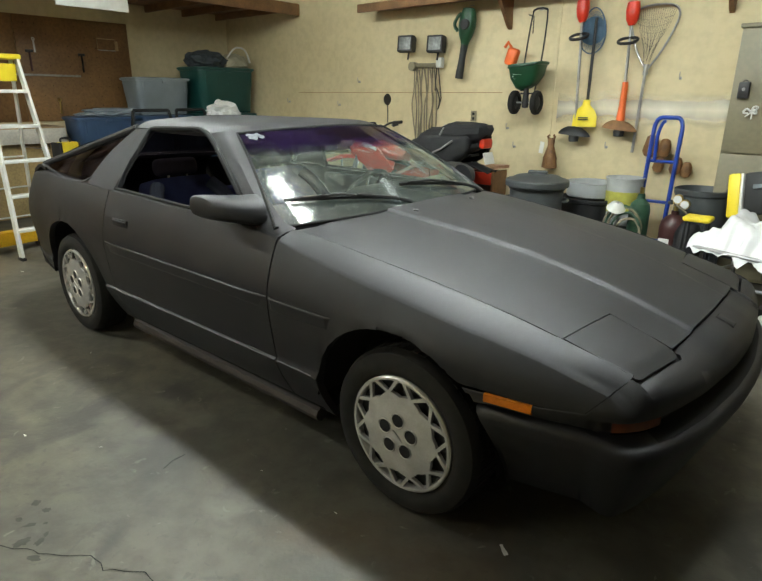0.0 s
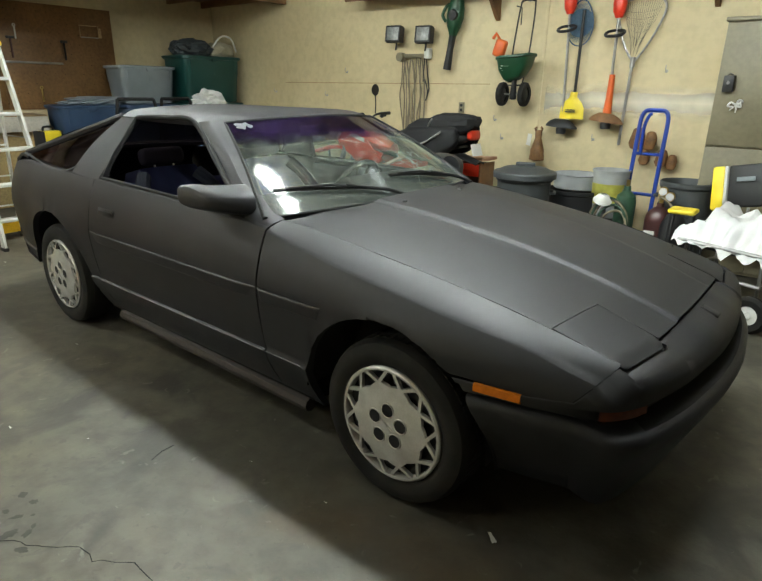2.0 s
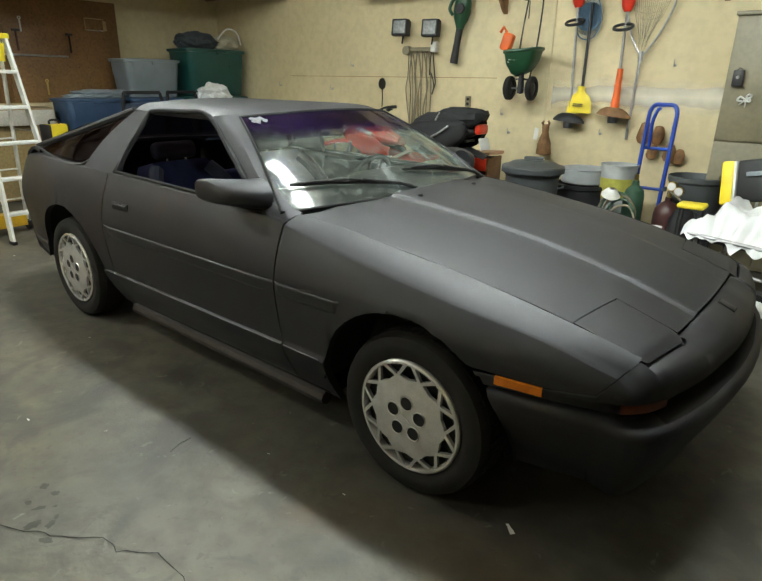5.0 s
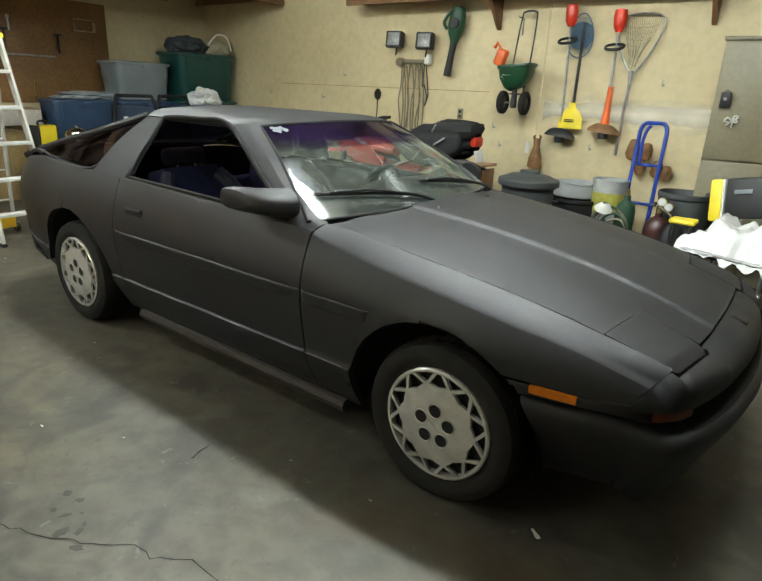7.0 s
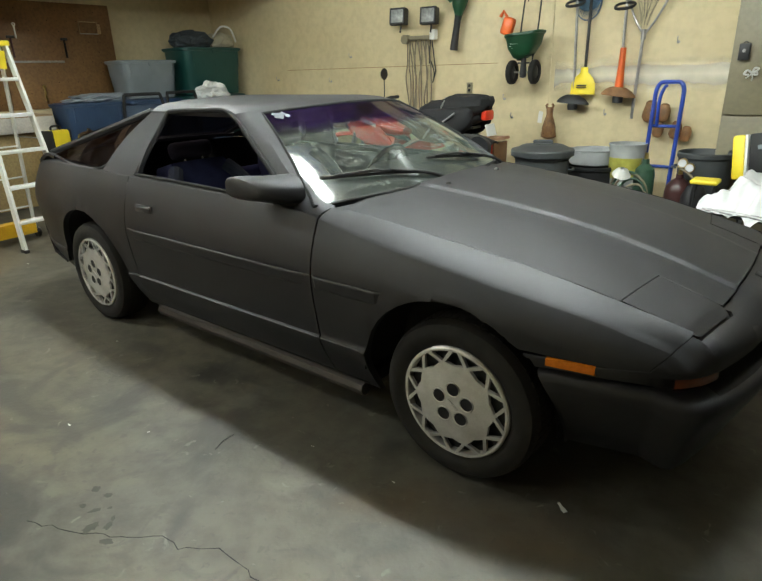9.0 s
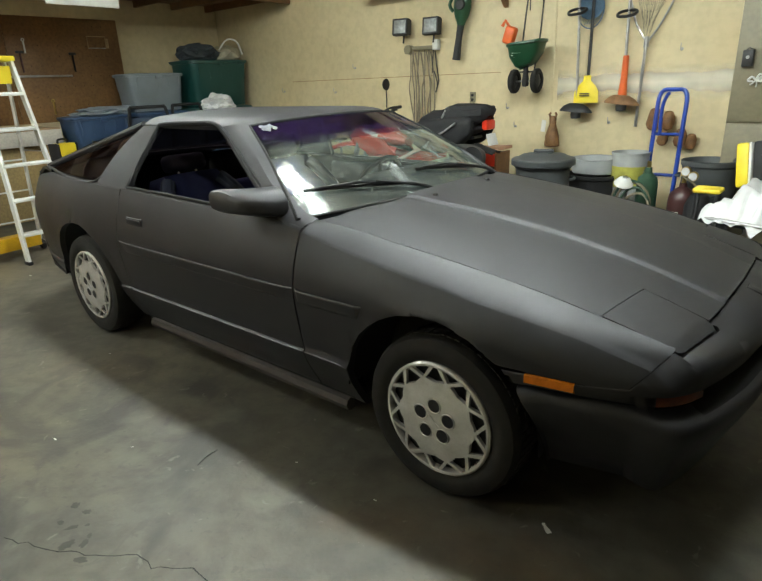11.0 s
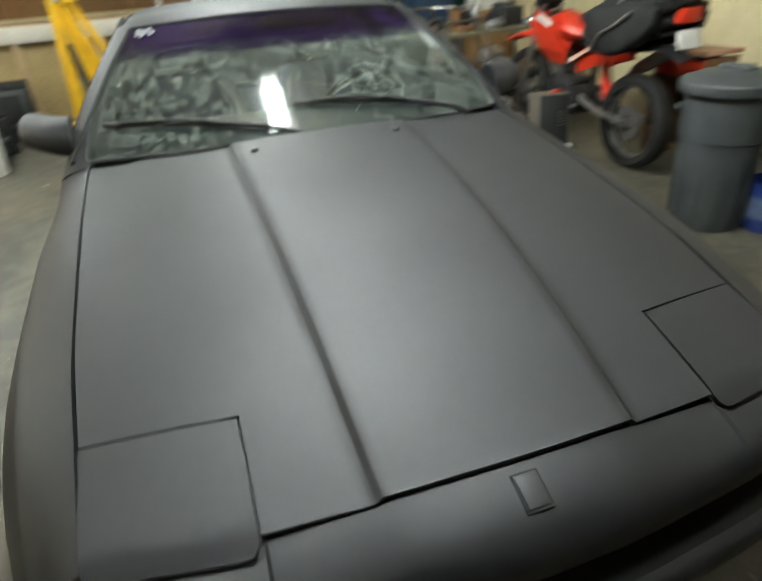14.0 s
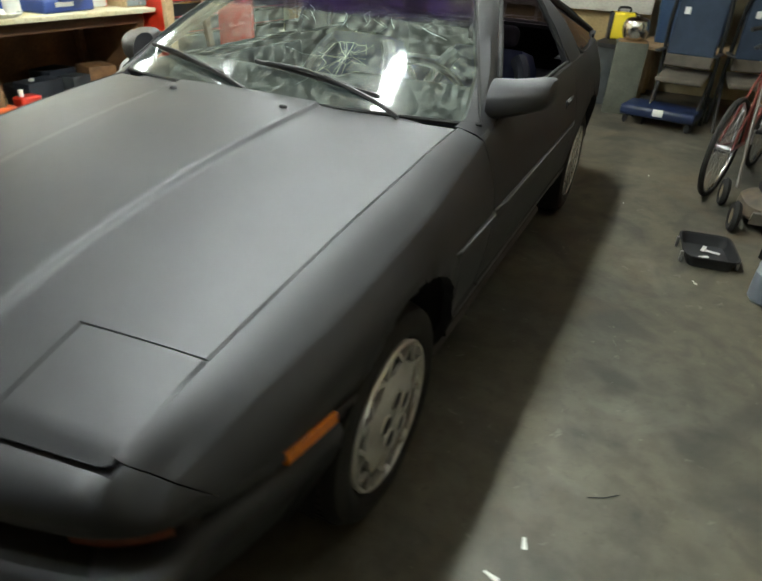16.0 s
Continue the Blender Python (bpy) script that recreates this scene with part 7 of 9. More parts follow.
# bicycle leaning in the aisle, front wheel under the table edge
def bicycle():
    b = base("bicycle", "old road bicycle with dark tyres, saddle end towards the aisle", "bicycle", pose(-4.37, 2.015, 0, -1, 0, 342))

    def bike_wheel(x):
        q = base("wheel", "", "")
        q.parent = b
        q.matrix_local = pose(x, 0, 0.335)
        part("tyre", lathe(B(), [(0.305, -0.014), (0.325, -0.018), (0.335, 0), (0.325, 0.018), (0.305, 0.014)], 44, "y"), RUBBER, q)
        part("rim", lathe(B(), [(0.308, -0.011), (0.292, -0.009), (0.290, 0.0), (0.292, 0.009), (0.308, 0.011)], 44, "y"), CHROME, q)
        for k in range(20):
            a = 2 * math.pi * k / 20
            part("spoke", tube(B(), [(0.02 * math.cos(a + 0.9), 0.03 * (-1) ** k, 0.02 * math.sin(a + 0.9)), (0.292 * math.cos(a), 0, 0.292 * math.sin(a))], 0.0016, 3), STEEL, q)
        part("hub", tube(B(), [(0, -0.045, 0), (0, 0.045, 0)], 0.018, 10), STEEL, q)

    bike_wheel(0.0)
    bike_wheel(1.02)
    FR = material("bicycle_frame_red", (0.12, 0.022, 0.016), 0.35, 0, 0.3, 9)
    head_top, head_low, seat_top, crank, rear = (0.14, 0, 0.86), (0.10, 0, 0.72), (0.66, 0, 0.82), (0.58, 0, 0.30), (1.02, 0, 0.335)
    for name, a, c, r in (("top_tube", head_top, seat_top, 0.014), ("down_tube", head_low, crank, 0.017), ("seat_tube", (0.68, 0, 0.88), crank, 0.015)):
        part(name, tube(B(), [a, c], r, 8), FR, b)
    part("head_tube", tube(B(), [(0.155, 0, 0.90), (0.09, 0, 0.69)], 0.019, 8), FR, b)
    for sy in (-1, 1):
        part("chain_stay", tube(B(), [(0.58, sy * 0.02, 0.30), (1.02, sy * 0.05, 0.335)], 0.009, 6), FR, b)
        part("seat_stay", tube(B(), [(0.66, sy * 0.015, 0.80), (1.02, sy * 0.05, 0.335)], 0.008, 6), FR, b)
        part("fork_blade", tube(B(), smooth_path([(0.09, sy * 0.035, 0.69), (0.04, sy * 0.045, 0.50), (0.0, sy * 0.05, 0.335)], 4), 0.010, 6), CHROME, b)
        part("grip", tube(B(), [(0.22, sy * 0.20, 1.02), (0.30, sy * 0.26, 1.0)], 0.016, 8), BLACK, b)
        part("pedal", box(B(), (0.58 + sy * 0.12, sy * 0.13, 0.30 + sy * 0.12), (0.09, 0.08, 0.02), 0.004), BLACK, b)
        part("crank_arm", tube(B(), [(0.58, sy * 0.06, 0.30), (0.58 + sy * 0.12, sy * 0.08, 0.30 + sy * 0.12)], 0.009, 6), STEEL, b)
    part("chainring", lathe(B(), [(0.07, -0.05), (0.09, -0.05), (0.09, -0.046), (0.07, -0.046)], 28, "y", (0.58, 0, 0.30)), STEEL, b)
    part("chain", tube(B(), [(0.58, -0.048, 0.388), (1.02, -0.048, 0.37), (1.02, -0.048, 0.30), (0.58, -0.048, 0.212)], 0.005, 4), BLACK, b)
    part("stem", tube(B(), [(0.155, 0, 0.88), (0.17, 0, 0.98), (0.11, 0, 1.02)], 0.012, 8), CHROME, b)
    part("handlebar", tube(B(), smooth_path([(0.30, -0.26, 1.0), (0.20, -0.20, 1.02), (0.11, 0, 1.02), (0.20, 0.20, 1.02), (0.30, 0.26, 1.0)], 5), 0.011, 8), CHROME, b)
    part("saddle", skin(B(), [[Vector((x, w * s, 0.955 + 0.01 * (x - 0.6) - 0.03 * s * s)) for s in np.linspace(-1, 1, 7)] for x, w in ((0.54, 0.015), (0.62, 0.03), (0.70, 0.06), (0.78, 0.085), (0.82, 0.07))]), BLACK, b, solid=0.02)
    part("seat_post", tube(B(), [(0.68, 0, 0.86), (0.70, 0, 0.95)], 0.012, 8), CHROME, b)


bicycle()


HEADIRON = material("dark_forged_iron", (0.06, 0.055, 0.05), 0.5, 0.6, 0.3, 20)
HANDLE = material("dull_grey_tube", (0.13, 0.115, 0.095), 0.5, 0.3, 0.35, 14)
RECOIL = material("grimy_pale_casting", (0.27, 0.255, 0.22), 0.5, 0.2, 0.4, 16, second=(0.16, 0.14, 0.11))
HUBTAN = material("dusty_tan_hub", (0.20, 0.16, 0.10), 0.7, 0, 0.4, 20)


def mower():
    b = base("lawn_mower", "old push lawn mower with a grimy engine and steel handle", "lawn mower", pose(-3.04, 2.05, 0, 0, 0, 6) @ Matrix.Diagonal((0.92, 0.92, 0.95, 1)))
    part("deck", skin(B(), [[Vector((w * math.copysign(abs(math.cos(a)) ** 0.6, math.cos(a)), d * math.copysign(abs(math.sin(a)) ** 0.6, math.sin(a)), z)) for a in np.linspace(0, 2 * math.pi, 29)[:-1]] for w, d, z in ((0.23, 0.20, 0.07), (0.24, 0.21, 0.09), (0.23, 0.20, 0.15), (0.19, 0.17, 0.18), (0.10, 0.10, 0.20), (0.01, 0.01, 0.20))], close=True), material("grimy_brown_deck", (0.10, 0.075, 0.045), 0.7, 0, 0.5, 12, second=(0.045, 0.036, 0.028)), b)
    part("engine", box(B(), (0.0, 0, 0.26), (0.24, 0.22, 0.14), 0.03, None, 3), BLACK, b)
    part("recoil_cover", lathe(B(), [(0.0, 0.425), (0.07, 0.425), (0.085, 0.415), (0.088, 0.395), (0.125, 0.388), (0.13, 0.375), (0.13, 0.335), (0.12, 0.325)], 26), RECOIL, b, "pale grey recoil starter cover")
    part("spark_plug", tube(B(), [(0.12, 0.04, 0.27), (0.20, 0.05, 0.28)], 0.012, 8), RECOIL, b)
    for k in range(4):
        part("cooling_fin", box(B(), (0.13, 0.04, 0.22 + 0.025 * k), (0.09, 0.12, 0.006), 0.002), HEADIRON, b)
    part("grass_flap", box(B(), (0.265, 0.0, 0.11), (0.02, 0.36, 0.09), 0.006, turn(0, 18, 0)), HANDLE, b)
    part("fuel_cap", lathe(B(), [(0.0, 0.40), (0.03, 0.395), (0.032, 0.36)], 16, "z", (-0.11, 0.10, 0)), BLACK, b)
    part("air_filter", box(B(), (0.13, -0.06, 0.31), (0.06, 0.10, 0.09), 0.012), BLACK, b)
    for sx in (-1, 1):
        for sy in (-1, 1):
            w = base("wheel", "", "")
            w.parent = b
            part("tyre", lathe(B(), [(0.05, -0.02), (0.085, -0.022), (0.10, 0.0), (0.085, 0.022), (0.05, 0.02)], 24, "y", (sx * 0.25, sy * 0.27, 0.10)), RUBBER, w)
            part("hub", lathe(B(), [(0.0, -0.022), (0.052, -0.016), (0.052, 0.016), (0.0, 0.022)], 16, "y", (sx * 0.25, sy * 0.27, 0.10)), HUBTAN, w)
    for sy in (-1, 1):
        part("handle_bar", tube(B(), smooth_path([(-0.24, sy * 0.20, 0.14), (-0.40, sy * 0.21, 0.55), (-0.56, sy * 0.21, 1.0)], 4), 0.012, 8), HANDLE, b)
    part("crossbar", tube(B(), [(-0.56, -0.21, 1.0), (-0.56, 0.21, 1.0)], 0.013, 8), HANDLE, b)
    part("brace", tube(B(), [(-0.43, -0.21, 0.66), (-0.43, 0.21, 0.66)], 0.009, 8), HANDLE, b)


mower()


DUSTYRUBBER = material("dusty_rubber", (0.085, 0.068, 0.045), 0.85, 0, 0.4, 18, 0.3, 120)


def tiller():
    """Small two-wheeled garden machine, greasy black and bare metal."""
    b = base("garden_tiller", "greasy black two-wheeled garden tiller with bare metal engine parts", "garden machine", pose(-3.76, 2.34, 0, 0, 0, 14))
    for sy in (-1, 1):
        w = base("wheel", "", "")
        w.parent = b
        part("tyre", lathe(B(), [(0.09, -0.05), (0.16, -0.055), (0.19, -0.02), (0.19, 0.02), (0.16, 0.055), (0.09, 0.05)], 30, "y", (0.0, sy * 0.20, 0.19)), DUSTYRUBBER, w)
        part("rim", lathe(B(), [(0.0, -0.03), (0.095, -0.02), (0.095, 0.02), (0.0, 0.03)], 20, "y", (0.0, sy * 0.20, 0.19)), STEEL, w)
        part("handle", tube(B(), smooth_path([(-0.05, sy * 0.10, 0.42), (-0.35, sy * 0.16, 0.72), (-0.62, sy * 0.24, 0.92)], 5), 0.014, 8), HANDLE, b)
        part("grip", tube(B(), [(-0.60, sy * 0.235, 0.905), (-0.70, sy * 0.26, 0.95)], 0.02, 8), BLACK, b)
    part("axle", tube(B(), [(0, -0.22, 0.19), (0, 0.22, 0.19)], 0.018, 8), STEEL, b)
    part("gear_case", box(B(), (-0.02, 0, 0.26), (0.26, 0.20, 0.20), 0.04, None, 3), DARK, b)
    part("engine_block", box(B(), (0.10, 0, 0.44), (0.24, 0.24, 0.20), 0.03, None, 3), BLACK, b)
    for k in range(5):
        part("cooling_fin", box(B(), (0.20, 0, 0.36 + 0.03 * k), (0.14, 0.22, 0.010), 0.003), STEEL, b)
    part("tank", lathe(B(), [(0.0, -0.11), (0.06, -0.105), (0.085, -0.06), (0.085, 0.06), (0.06, 0.105), (0.0, 0.11)], 22, "y", (0.02, 0, 0.62)), STEEL, b, "dull metal fuel tank")
    part("air_cleaner", lathe(B(), [(0.0, 0.0), (0.05, 0.0), (0.055, 0.02), (0.055, 0.08), (0.03, 0.10), (0.0, 0.10)], 20, "z", (0.20, -0.06, 0.54)), CHROME, b)
    part("exhaust", tube(B(), smooth_path([(0.18, 0.10, 0.46), (0.26, 0.16, 0.46), (0.27, 0.18, 0.60)], 4), 0.02, 8), RUST, b)
    for k in range(4):
        a = k * math.pi / 2 + 0.4
        part("tine", box(B(), (0.36 + 0.09 * math.cos(a), 0.03 * (k - 1.5), 0.13 + 0.09 * math.sin(a)), (0.15, 0.012, 0.035), 0.004, Euler((0, -a, 0)).to_matrix()), STEEL, b)


tiller()
b = base("heater_cabinet", "tall grey cabinet with a black slatted front", "heater", pose(-2.38, 2.115, 0, 0, -7, -15) @ Matrix.Diagonal((0.86, 0.80, 0.97, 1)))
part("case", box(B(), (0, 0, 0.29), (0.30, 0.28, 0.52), 0.012), material("grey_case_paint", (0.15, 0.13, 0.10), 0.5, 0, 0.3, 6), b)
part("front_panel", box(B(), (0.154, 0, 0.29), (0.012, 0.26, 0.50), 0.006), BLACK, b)
for k in range(5):
    part("vent_bar", box(B(), (0.162, 0.07, 0.42 - 0.022 * k), (0.004, 0.07, 0.007), 0.001), HANDLE, b)
part("top_switch", box(B(), (0.05, 0.04, 0.56), (0.10, 0.06, 0.025), 0.008), RED, b)
for sy in (-1, 1):
    part("castor", lathe(B(), [(0.0, -0.015), (0.03, -0.015), (0.032, 0.0), (0.03, 0.015), (0.0, 0.015)], 16, "y", (0.12, sy * 0.12, 0.032)), BLACK, b)
    part("wheel", lathe(B(), [(0.0, -0.02), (0.05, -0.02), (0.056, 0.0), (0.05, 0.02), (0.0, 0.02)], 22, "y", (-0.02, sy * 0.175, 0.058)), RUBBER, b)
    part("skid", box(B(), (-0.12, sy * 0.12, 0.015), (0.06, 0.03, 0.03), 0.005), BLACK, b)
# clutter between bicycle and totes: a folding table with boards on it
b = base("folding_table", "narrow table with a pale worn top behind the bicycle", "table", pose(-4.40, 2.66, 0, 0, 0, 6))
part("tabletop", box(B(), (0, 0, 0.78), (0.62, 1.15, 0.03), 0.006), material("dull_olive_board", (0.22, 0.20, 0.125), 0.6, 0, 0.4, 5, fine=0.2), b)
for sx in (-1, 1):
    for sy in (-1, 1):
        part("leg", tube(B(), [(sx * 0.25, sy * 0.5, 0.77), (sx * 0.28, sy * 0.53, 0.0)], 0.014, 8), STEEL, b)
part("stretcher", tube(B(), [(-0.27, -0.5, 0.3), (-0.27, 0.5, 0.3)], 0.011, 8), STEEL, b)
rg = random.Random(5)
for k in range(16):
    x, y, h = -4.40 + rg.uniform(-0.24, 0.24), 2.66 + rg.uniform(-0.46, 0.46), rg.uniform(0.06, 0.20)
    bm = B()
    if k % 3 == 0:
        box(bm, (0, 0, h / 2), (rg.uniform(0.08, 0.2), rg.uniform(0.08, 0.16), h), 0.008)
    elif k % 3 == 1:
        lathe(bm, [(0.0, 0.0), (0.05, 0.0), (0.052, h * 0.8), (0.03, h), (0.0, h)], 18)
    else:
        lathe(bm, [(0.03, 0.0), (0.09, 0.0), (0.10, 0.03), (0.09, 0.05), (0.03, 0.05), (0.03, 0.0)], 24)
    thing("shop_part", bm, (BLACK, STEEL, RUST, TOTEGREY, DARK)[k % 5], "oily machine part or can lying on the table", "machine part", pose(x, y, 0.796, 0, 0, rg.uniform(0, 90)), "table clutter")
for k in range(14):
    x, y = -4.6 + rg.uniform(-0.5, 0.8), 2.78 + rg.uniform(-0.6, 0.7)
    h = rg.uniform(0.15, 0.42)
    bm = B()
    box(bm, (0, 0, h / 2), (rg.uniform(0.14, 0.3), rg.uniform(0.12, 0.28), h), 0.012)
    if k % 2:
        lathe(bm, [(0.03, h), (0.06, h + 0.02), (0.05, h + 0.07), (0.0, h + 0.08)], 14)
    thing("engine_part", bm, (DARK, HEADIRON, BLACK, STEEL, NAVY)[k % 5], "greasy engine part stored on the floor under the table", "engine part", pose(x, y, 0, 0, 0, rg.uniform(0, 90)), "floor clutter")


# ---------------- totes and rack along the end wall ----------------
b = base("tote_rack", "plain timber rack carrying stacked storage totes", "rack")
for x in (-6.95, -5.95):
    for y in (0.95, 2.2, 3.5):
        part("post", box(B(), (x, y, 0.30), (0.07, 0.07, 0.60), 0.004), PINE, b)
for k in range(7):
    part("plank", box(B(), (-7.0 + 0.165 * k, 2.22, 0.615), (0.155, 2.7, 0.028), 0.003), PINE, b)


def tote(x, y, z, w, d, h, mat, lid, label, rot=0):
    b = base("storage_tote", label, "storage box", pose(x, y, z, 0, 0, rot), "storage totes")
    bm = B()
    rows = []
    for f, zz in ((0.86, 0.0), (0.88, 0.01), (0.94, h * 0.6), (0.955, h * 0.62), (0.975, h * 0.95), (1.02, h * 0.955), (1.02, h), (0.96, h), (0.85, 0.02), (0.3, 0.02)):
        rows.append([Vector((f * d / 2 * math.copysign(abs(math.cos(a)) ** 0.28, math.cos(a)), f * w / 2 * math.copysign(abs(math.sin(a)) ** 0.28, math.sin(a)), zz)) for a in np.linspace(0, 2 * math.pi, 33)[:-1]])
    part("bin", skin(bm, rows, close=True), mat, b)
    for k in range(5):
        part("rib", box(B(), (d * 0.472, (k - 2) * w * 0.19, h * 0.78), (0.012, 0.02, h * 0.30), 0.003), mat, b)
    part("latch", box(B(), (d / 2 + 0.008, 0, h - 0.03), (0.018, 0.09, 0.05), 0.005), mat, b)
    if lid:
        bm = B()
        rows = []
        for f, zz in ((1.03, h - 0.012), (1.045, h - 0.012), (1.045, h + 0.012), (1.0, h + 0.016), (0.9, h + 0.022), (0.6, h + 0.022), (0.01, h + 0.022)):
            rows.append([Vector((f * d / 2 * math.copysign(abs(math.cos(a)) ** 0.28, math.cos(a)), f * w / 2 * math.copysign(abs(math.sin(a)) ** 0.28, math.sin(a)), zz)) for a in np.linspace(0, 2 * math.pi, 33)[:-1]])
        part("lid", skin(bm, rows, close=True), mat, b)
    return b


tote(-6.62, 1.28, 0.63, 0.74, 0.5, 0.53, TOTEBLUE, True, "dusty blue plastic storage tote with its lid on")
tote(-6.62, 2.12, 0.63, 0.74, 0.5, 0.53, TOTEBLUE, True, "dusty blue plastic storage tote with its lid on")
tote(-6.70, 2.14, 1.19, 0.78, 0.5, 0.45, TOTEGREY, True, "grey plastic storage tote stacked on a blue one")
tote(-6.62, 3.08, 0.63, 0.95, 0.6, 0.54, TEAL, True, "dark green plastic storage tote with its lid on")
tote(-6.64, 3.08, 1.20, 0.96, 0.6, 0.60, TEAL, True, "large dark green plastic tote at the top of the stack")
tote(-6.16, 2.72, 0.63, 0.62, 0.42, 0.50, TOTEBLUE, True, "small blue plastic tote in the front row of the rack")


def crumpled(name, label, cat, m, size, mat, seed, rough=0.25):
    bm = bmesh.new()
    bmesh.ops.create_icosphere(bm, subdivisions=4, radius=1.0)
    for v in bm.verts:
        d = v.co.normalized()
        k = 1 + rough * noise.noise(d * 2.3 + Vector((seed, 0, 0))) + rough * 0.5 * noise.noise(d * 5.5 + Vector((0, seed, 0))) + rough * 0.25 * noise.noise(d * 12 + Vector((0, 0, seed)))
        v.co = Vector((d.x * k * size[0], d.y * k * size[1], max(-0.55, d.z * k) * size[2] + 0.55 * size[2]))
    return thing(name, bm, mat, label, cat, m)


crumpled("dark_coat", "crumpled dark coat thrown on the green tote", "coat", pose(-6.6, 2.88, 1.82), (0.24, 0.30, 0.14), material("dark_cloth", (0.04, 0.05, 0.055), 0.9, 0, 0.4, 9), 3)
crumpled("canvas_bag", "pale canvas bag lying on the green tote", "bag", pose(-6.6, 3.35, 1.82), (0.18, 0.24, 0.13), material("pale_canvas", (0.42, 0.38, 0.27), 0.9, 0, 0.25, 9), 8, 0.15)
thing("bag_handle", tube(B(), smooth_path([(0, -0.2, 0.1), (0, -0.05, 0.24), (0, 0.12, 0.22), (0, 0.2, 0.05)], 5), 0.012, 8), PAPER, "pale rope handle of the canvas bag", "handle", pose(-6.45, 3.35, 1.85))
crumpled("plastic_bag", "crumpled white plastic carrier bag on the tote", "bag", pose(-6.14, 2.80, 1.15), (0.15, 0.24, 0.13), SHEET, 5, 0.4)
crumpled("dust_sheet", "pale crumpled sheet over the blue totes", "sheet", pose(-6.7, 1.5, 1.18), (0.2, 0.42, 0.06), material("grey_film", (0.32, 0.36, 0.40), 0.5, 0, 0.3, 9), 6, 0.3)
b = base("white_carton", "white cardboard carton beside the totes", "carton", pose(-5.75, 3.35, 0.0))
part("carton_body", box(B(), (0, 0, 0.96), (0.34, 0.42, 0.22), 0.008), PAPER, b)
part("flap", box(B(), (0.05, 0, 1.075), (0.2, 0.4, 0.006), 0.002, turn(0, 8, 0)), PAPER, b)
part("carton_stand", box(B(), (0, 0, 0.425), (0.38, 0.46, 0.85), 0.008), BROWN, b, "brown carton underneath")
# folded camp chairs
CHAIRSEAT = material("tan_grey_cloth", (0.10, 0.085, 0.066), 0.9, 0, 0.4, 9)
for k, (x, y, rz) in enumerate(((-5.50, 1.36, -10), (-5.62, 1.92, 6))):
    b = base("folding_chair", "black tubular folding chair with dark padding", "chair", pose(x, y, 0, 0, 0, rz), "folding chairs")
    for sy in (-1, 1):
        part("side_tube", tube(B(), smooth_path([(-0.12, sy * 0.24, 0.0), (0.0, sy * 0.24, 0.5), (0.08, sy * 0.24, 1.0), (0.06, sy * 0.20, 1.27)], 4), 0.018, 8), DARK, b)
        part("front_leg", tube(B(), [(0.28, sy * 0.22, 0.0), (-0.12, sy * 0.22, 0.55)], 0.013, 8), BLACK, b)
        part("arm_rest", box(B(), (0.12, sy * 0.25, 0.68), (0.32, 0.045, 0.025), 0.01), BLACK, b)
    part("top_tube", tube(B(), [(0.06, -0.20, 1.27), (0.06, 0.20, 1.27)], 0.018, 8), DARK, b)
    part("seat_pad", box(B(), (0.08, 0, 0.46), (0.40, 0.42, 0.05), 0.02, turn(0, 8, 0), 3), CHAIRSEAT, b, "tan-grey cloth seat")
    part("back_pad", box(B(), (0.055, 0, 0.90), (0.05, 0.42, 0.52), 0.02, turn(0, -4, 0), 3), material("blue_grey_cloth", (0.020, 0.034, 0.060), 0.9, 0, 0.3, 9), b)
    part("lower_back_pad", box(B(), (0.075, 0, 0.60), (0.04, 0.42, 0.12), 0.015, turn(0, -6, 0), 3), CHAIRSEAT, b)
    part("tag", box(B(), (0.09, -0.12, 1.02), (0.004, 0.05, 0.06), 0.001), PAPER, b)
b = base("floor_creeper", "low blue padded creeper board with a white label", "creeper", pose(-5.34, 1.24, 0, 0, 0, 80) @ Matrix.Diagonal((0.72, 1, 1.35, 1)))
part("board", box(B(), (0, 0, 0.10), (0.95, 0.42, 0.07), 0.025, None, 3), material("dark_blue_vinyl", (0.008, 0.018, 0.06), 0.4, 0, 0.3, 6), b)
part("label_bar", box(B(), (0.02, -0.212, 0.11), (0.13, 0.004, 0.05), 0.001), PAPER, b)
for sx in (-1, 1):
    for sy in (-1, 1):
        part("castor", lathe(B(), [(0.0, -0.014), (0.03, -0.014), (0.032, 0.0), (0.03, 0.014), (0.0, 0.014)], 16, "y", (sx * 0.4, sy * 0.15, 0.033)), BLACK, b)
b = base("wire_bin", "dark grey waste bin with a black lid", "bin", pose(-6.1, 0.62, 0))
part("body", lathe(B(), [(0.0, 0.0), (0.16, 0.0), (0.17, 0.02), (0.20, 0.58), (0.21, 0.60), (0.0, 0.60)], 26), CANGREY, b)
part("lid", lathe(B(), [(0.215, 0.58), (0.22, 0.62), (0.15, 0.655), (0.0, 0.66)], 26), BLACK, b)
b = base("tool_case", "yellow plastic tool case with black corners", "tool case", pose(-6.1, 0.62, 0.661, 0, 0, 15))
part("shell", box(B(), (0, 0, 0.13), (0.16, 0.24, 0.26), 0.025, None, 3), LEMON, b)
for sy in (-1, 1):
    part("corner_guard", box(B(), (0, sy * 0.115, 0.13), (0.165, 0.03, 0.262), 0.012), BLACK, b)
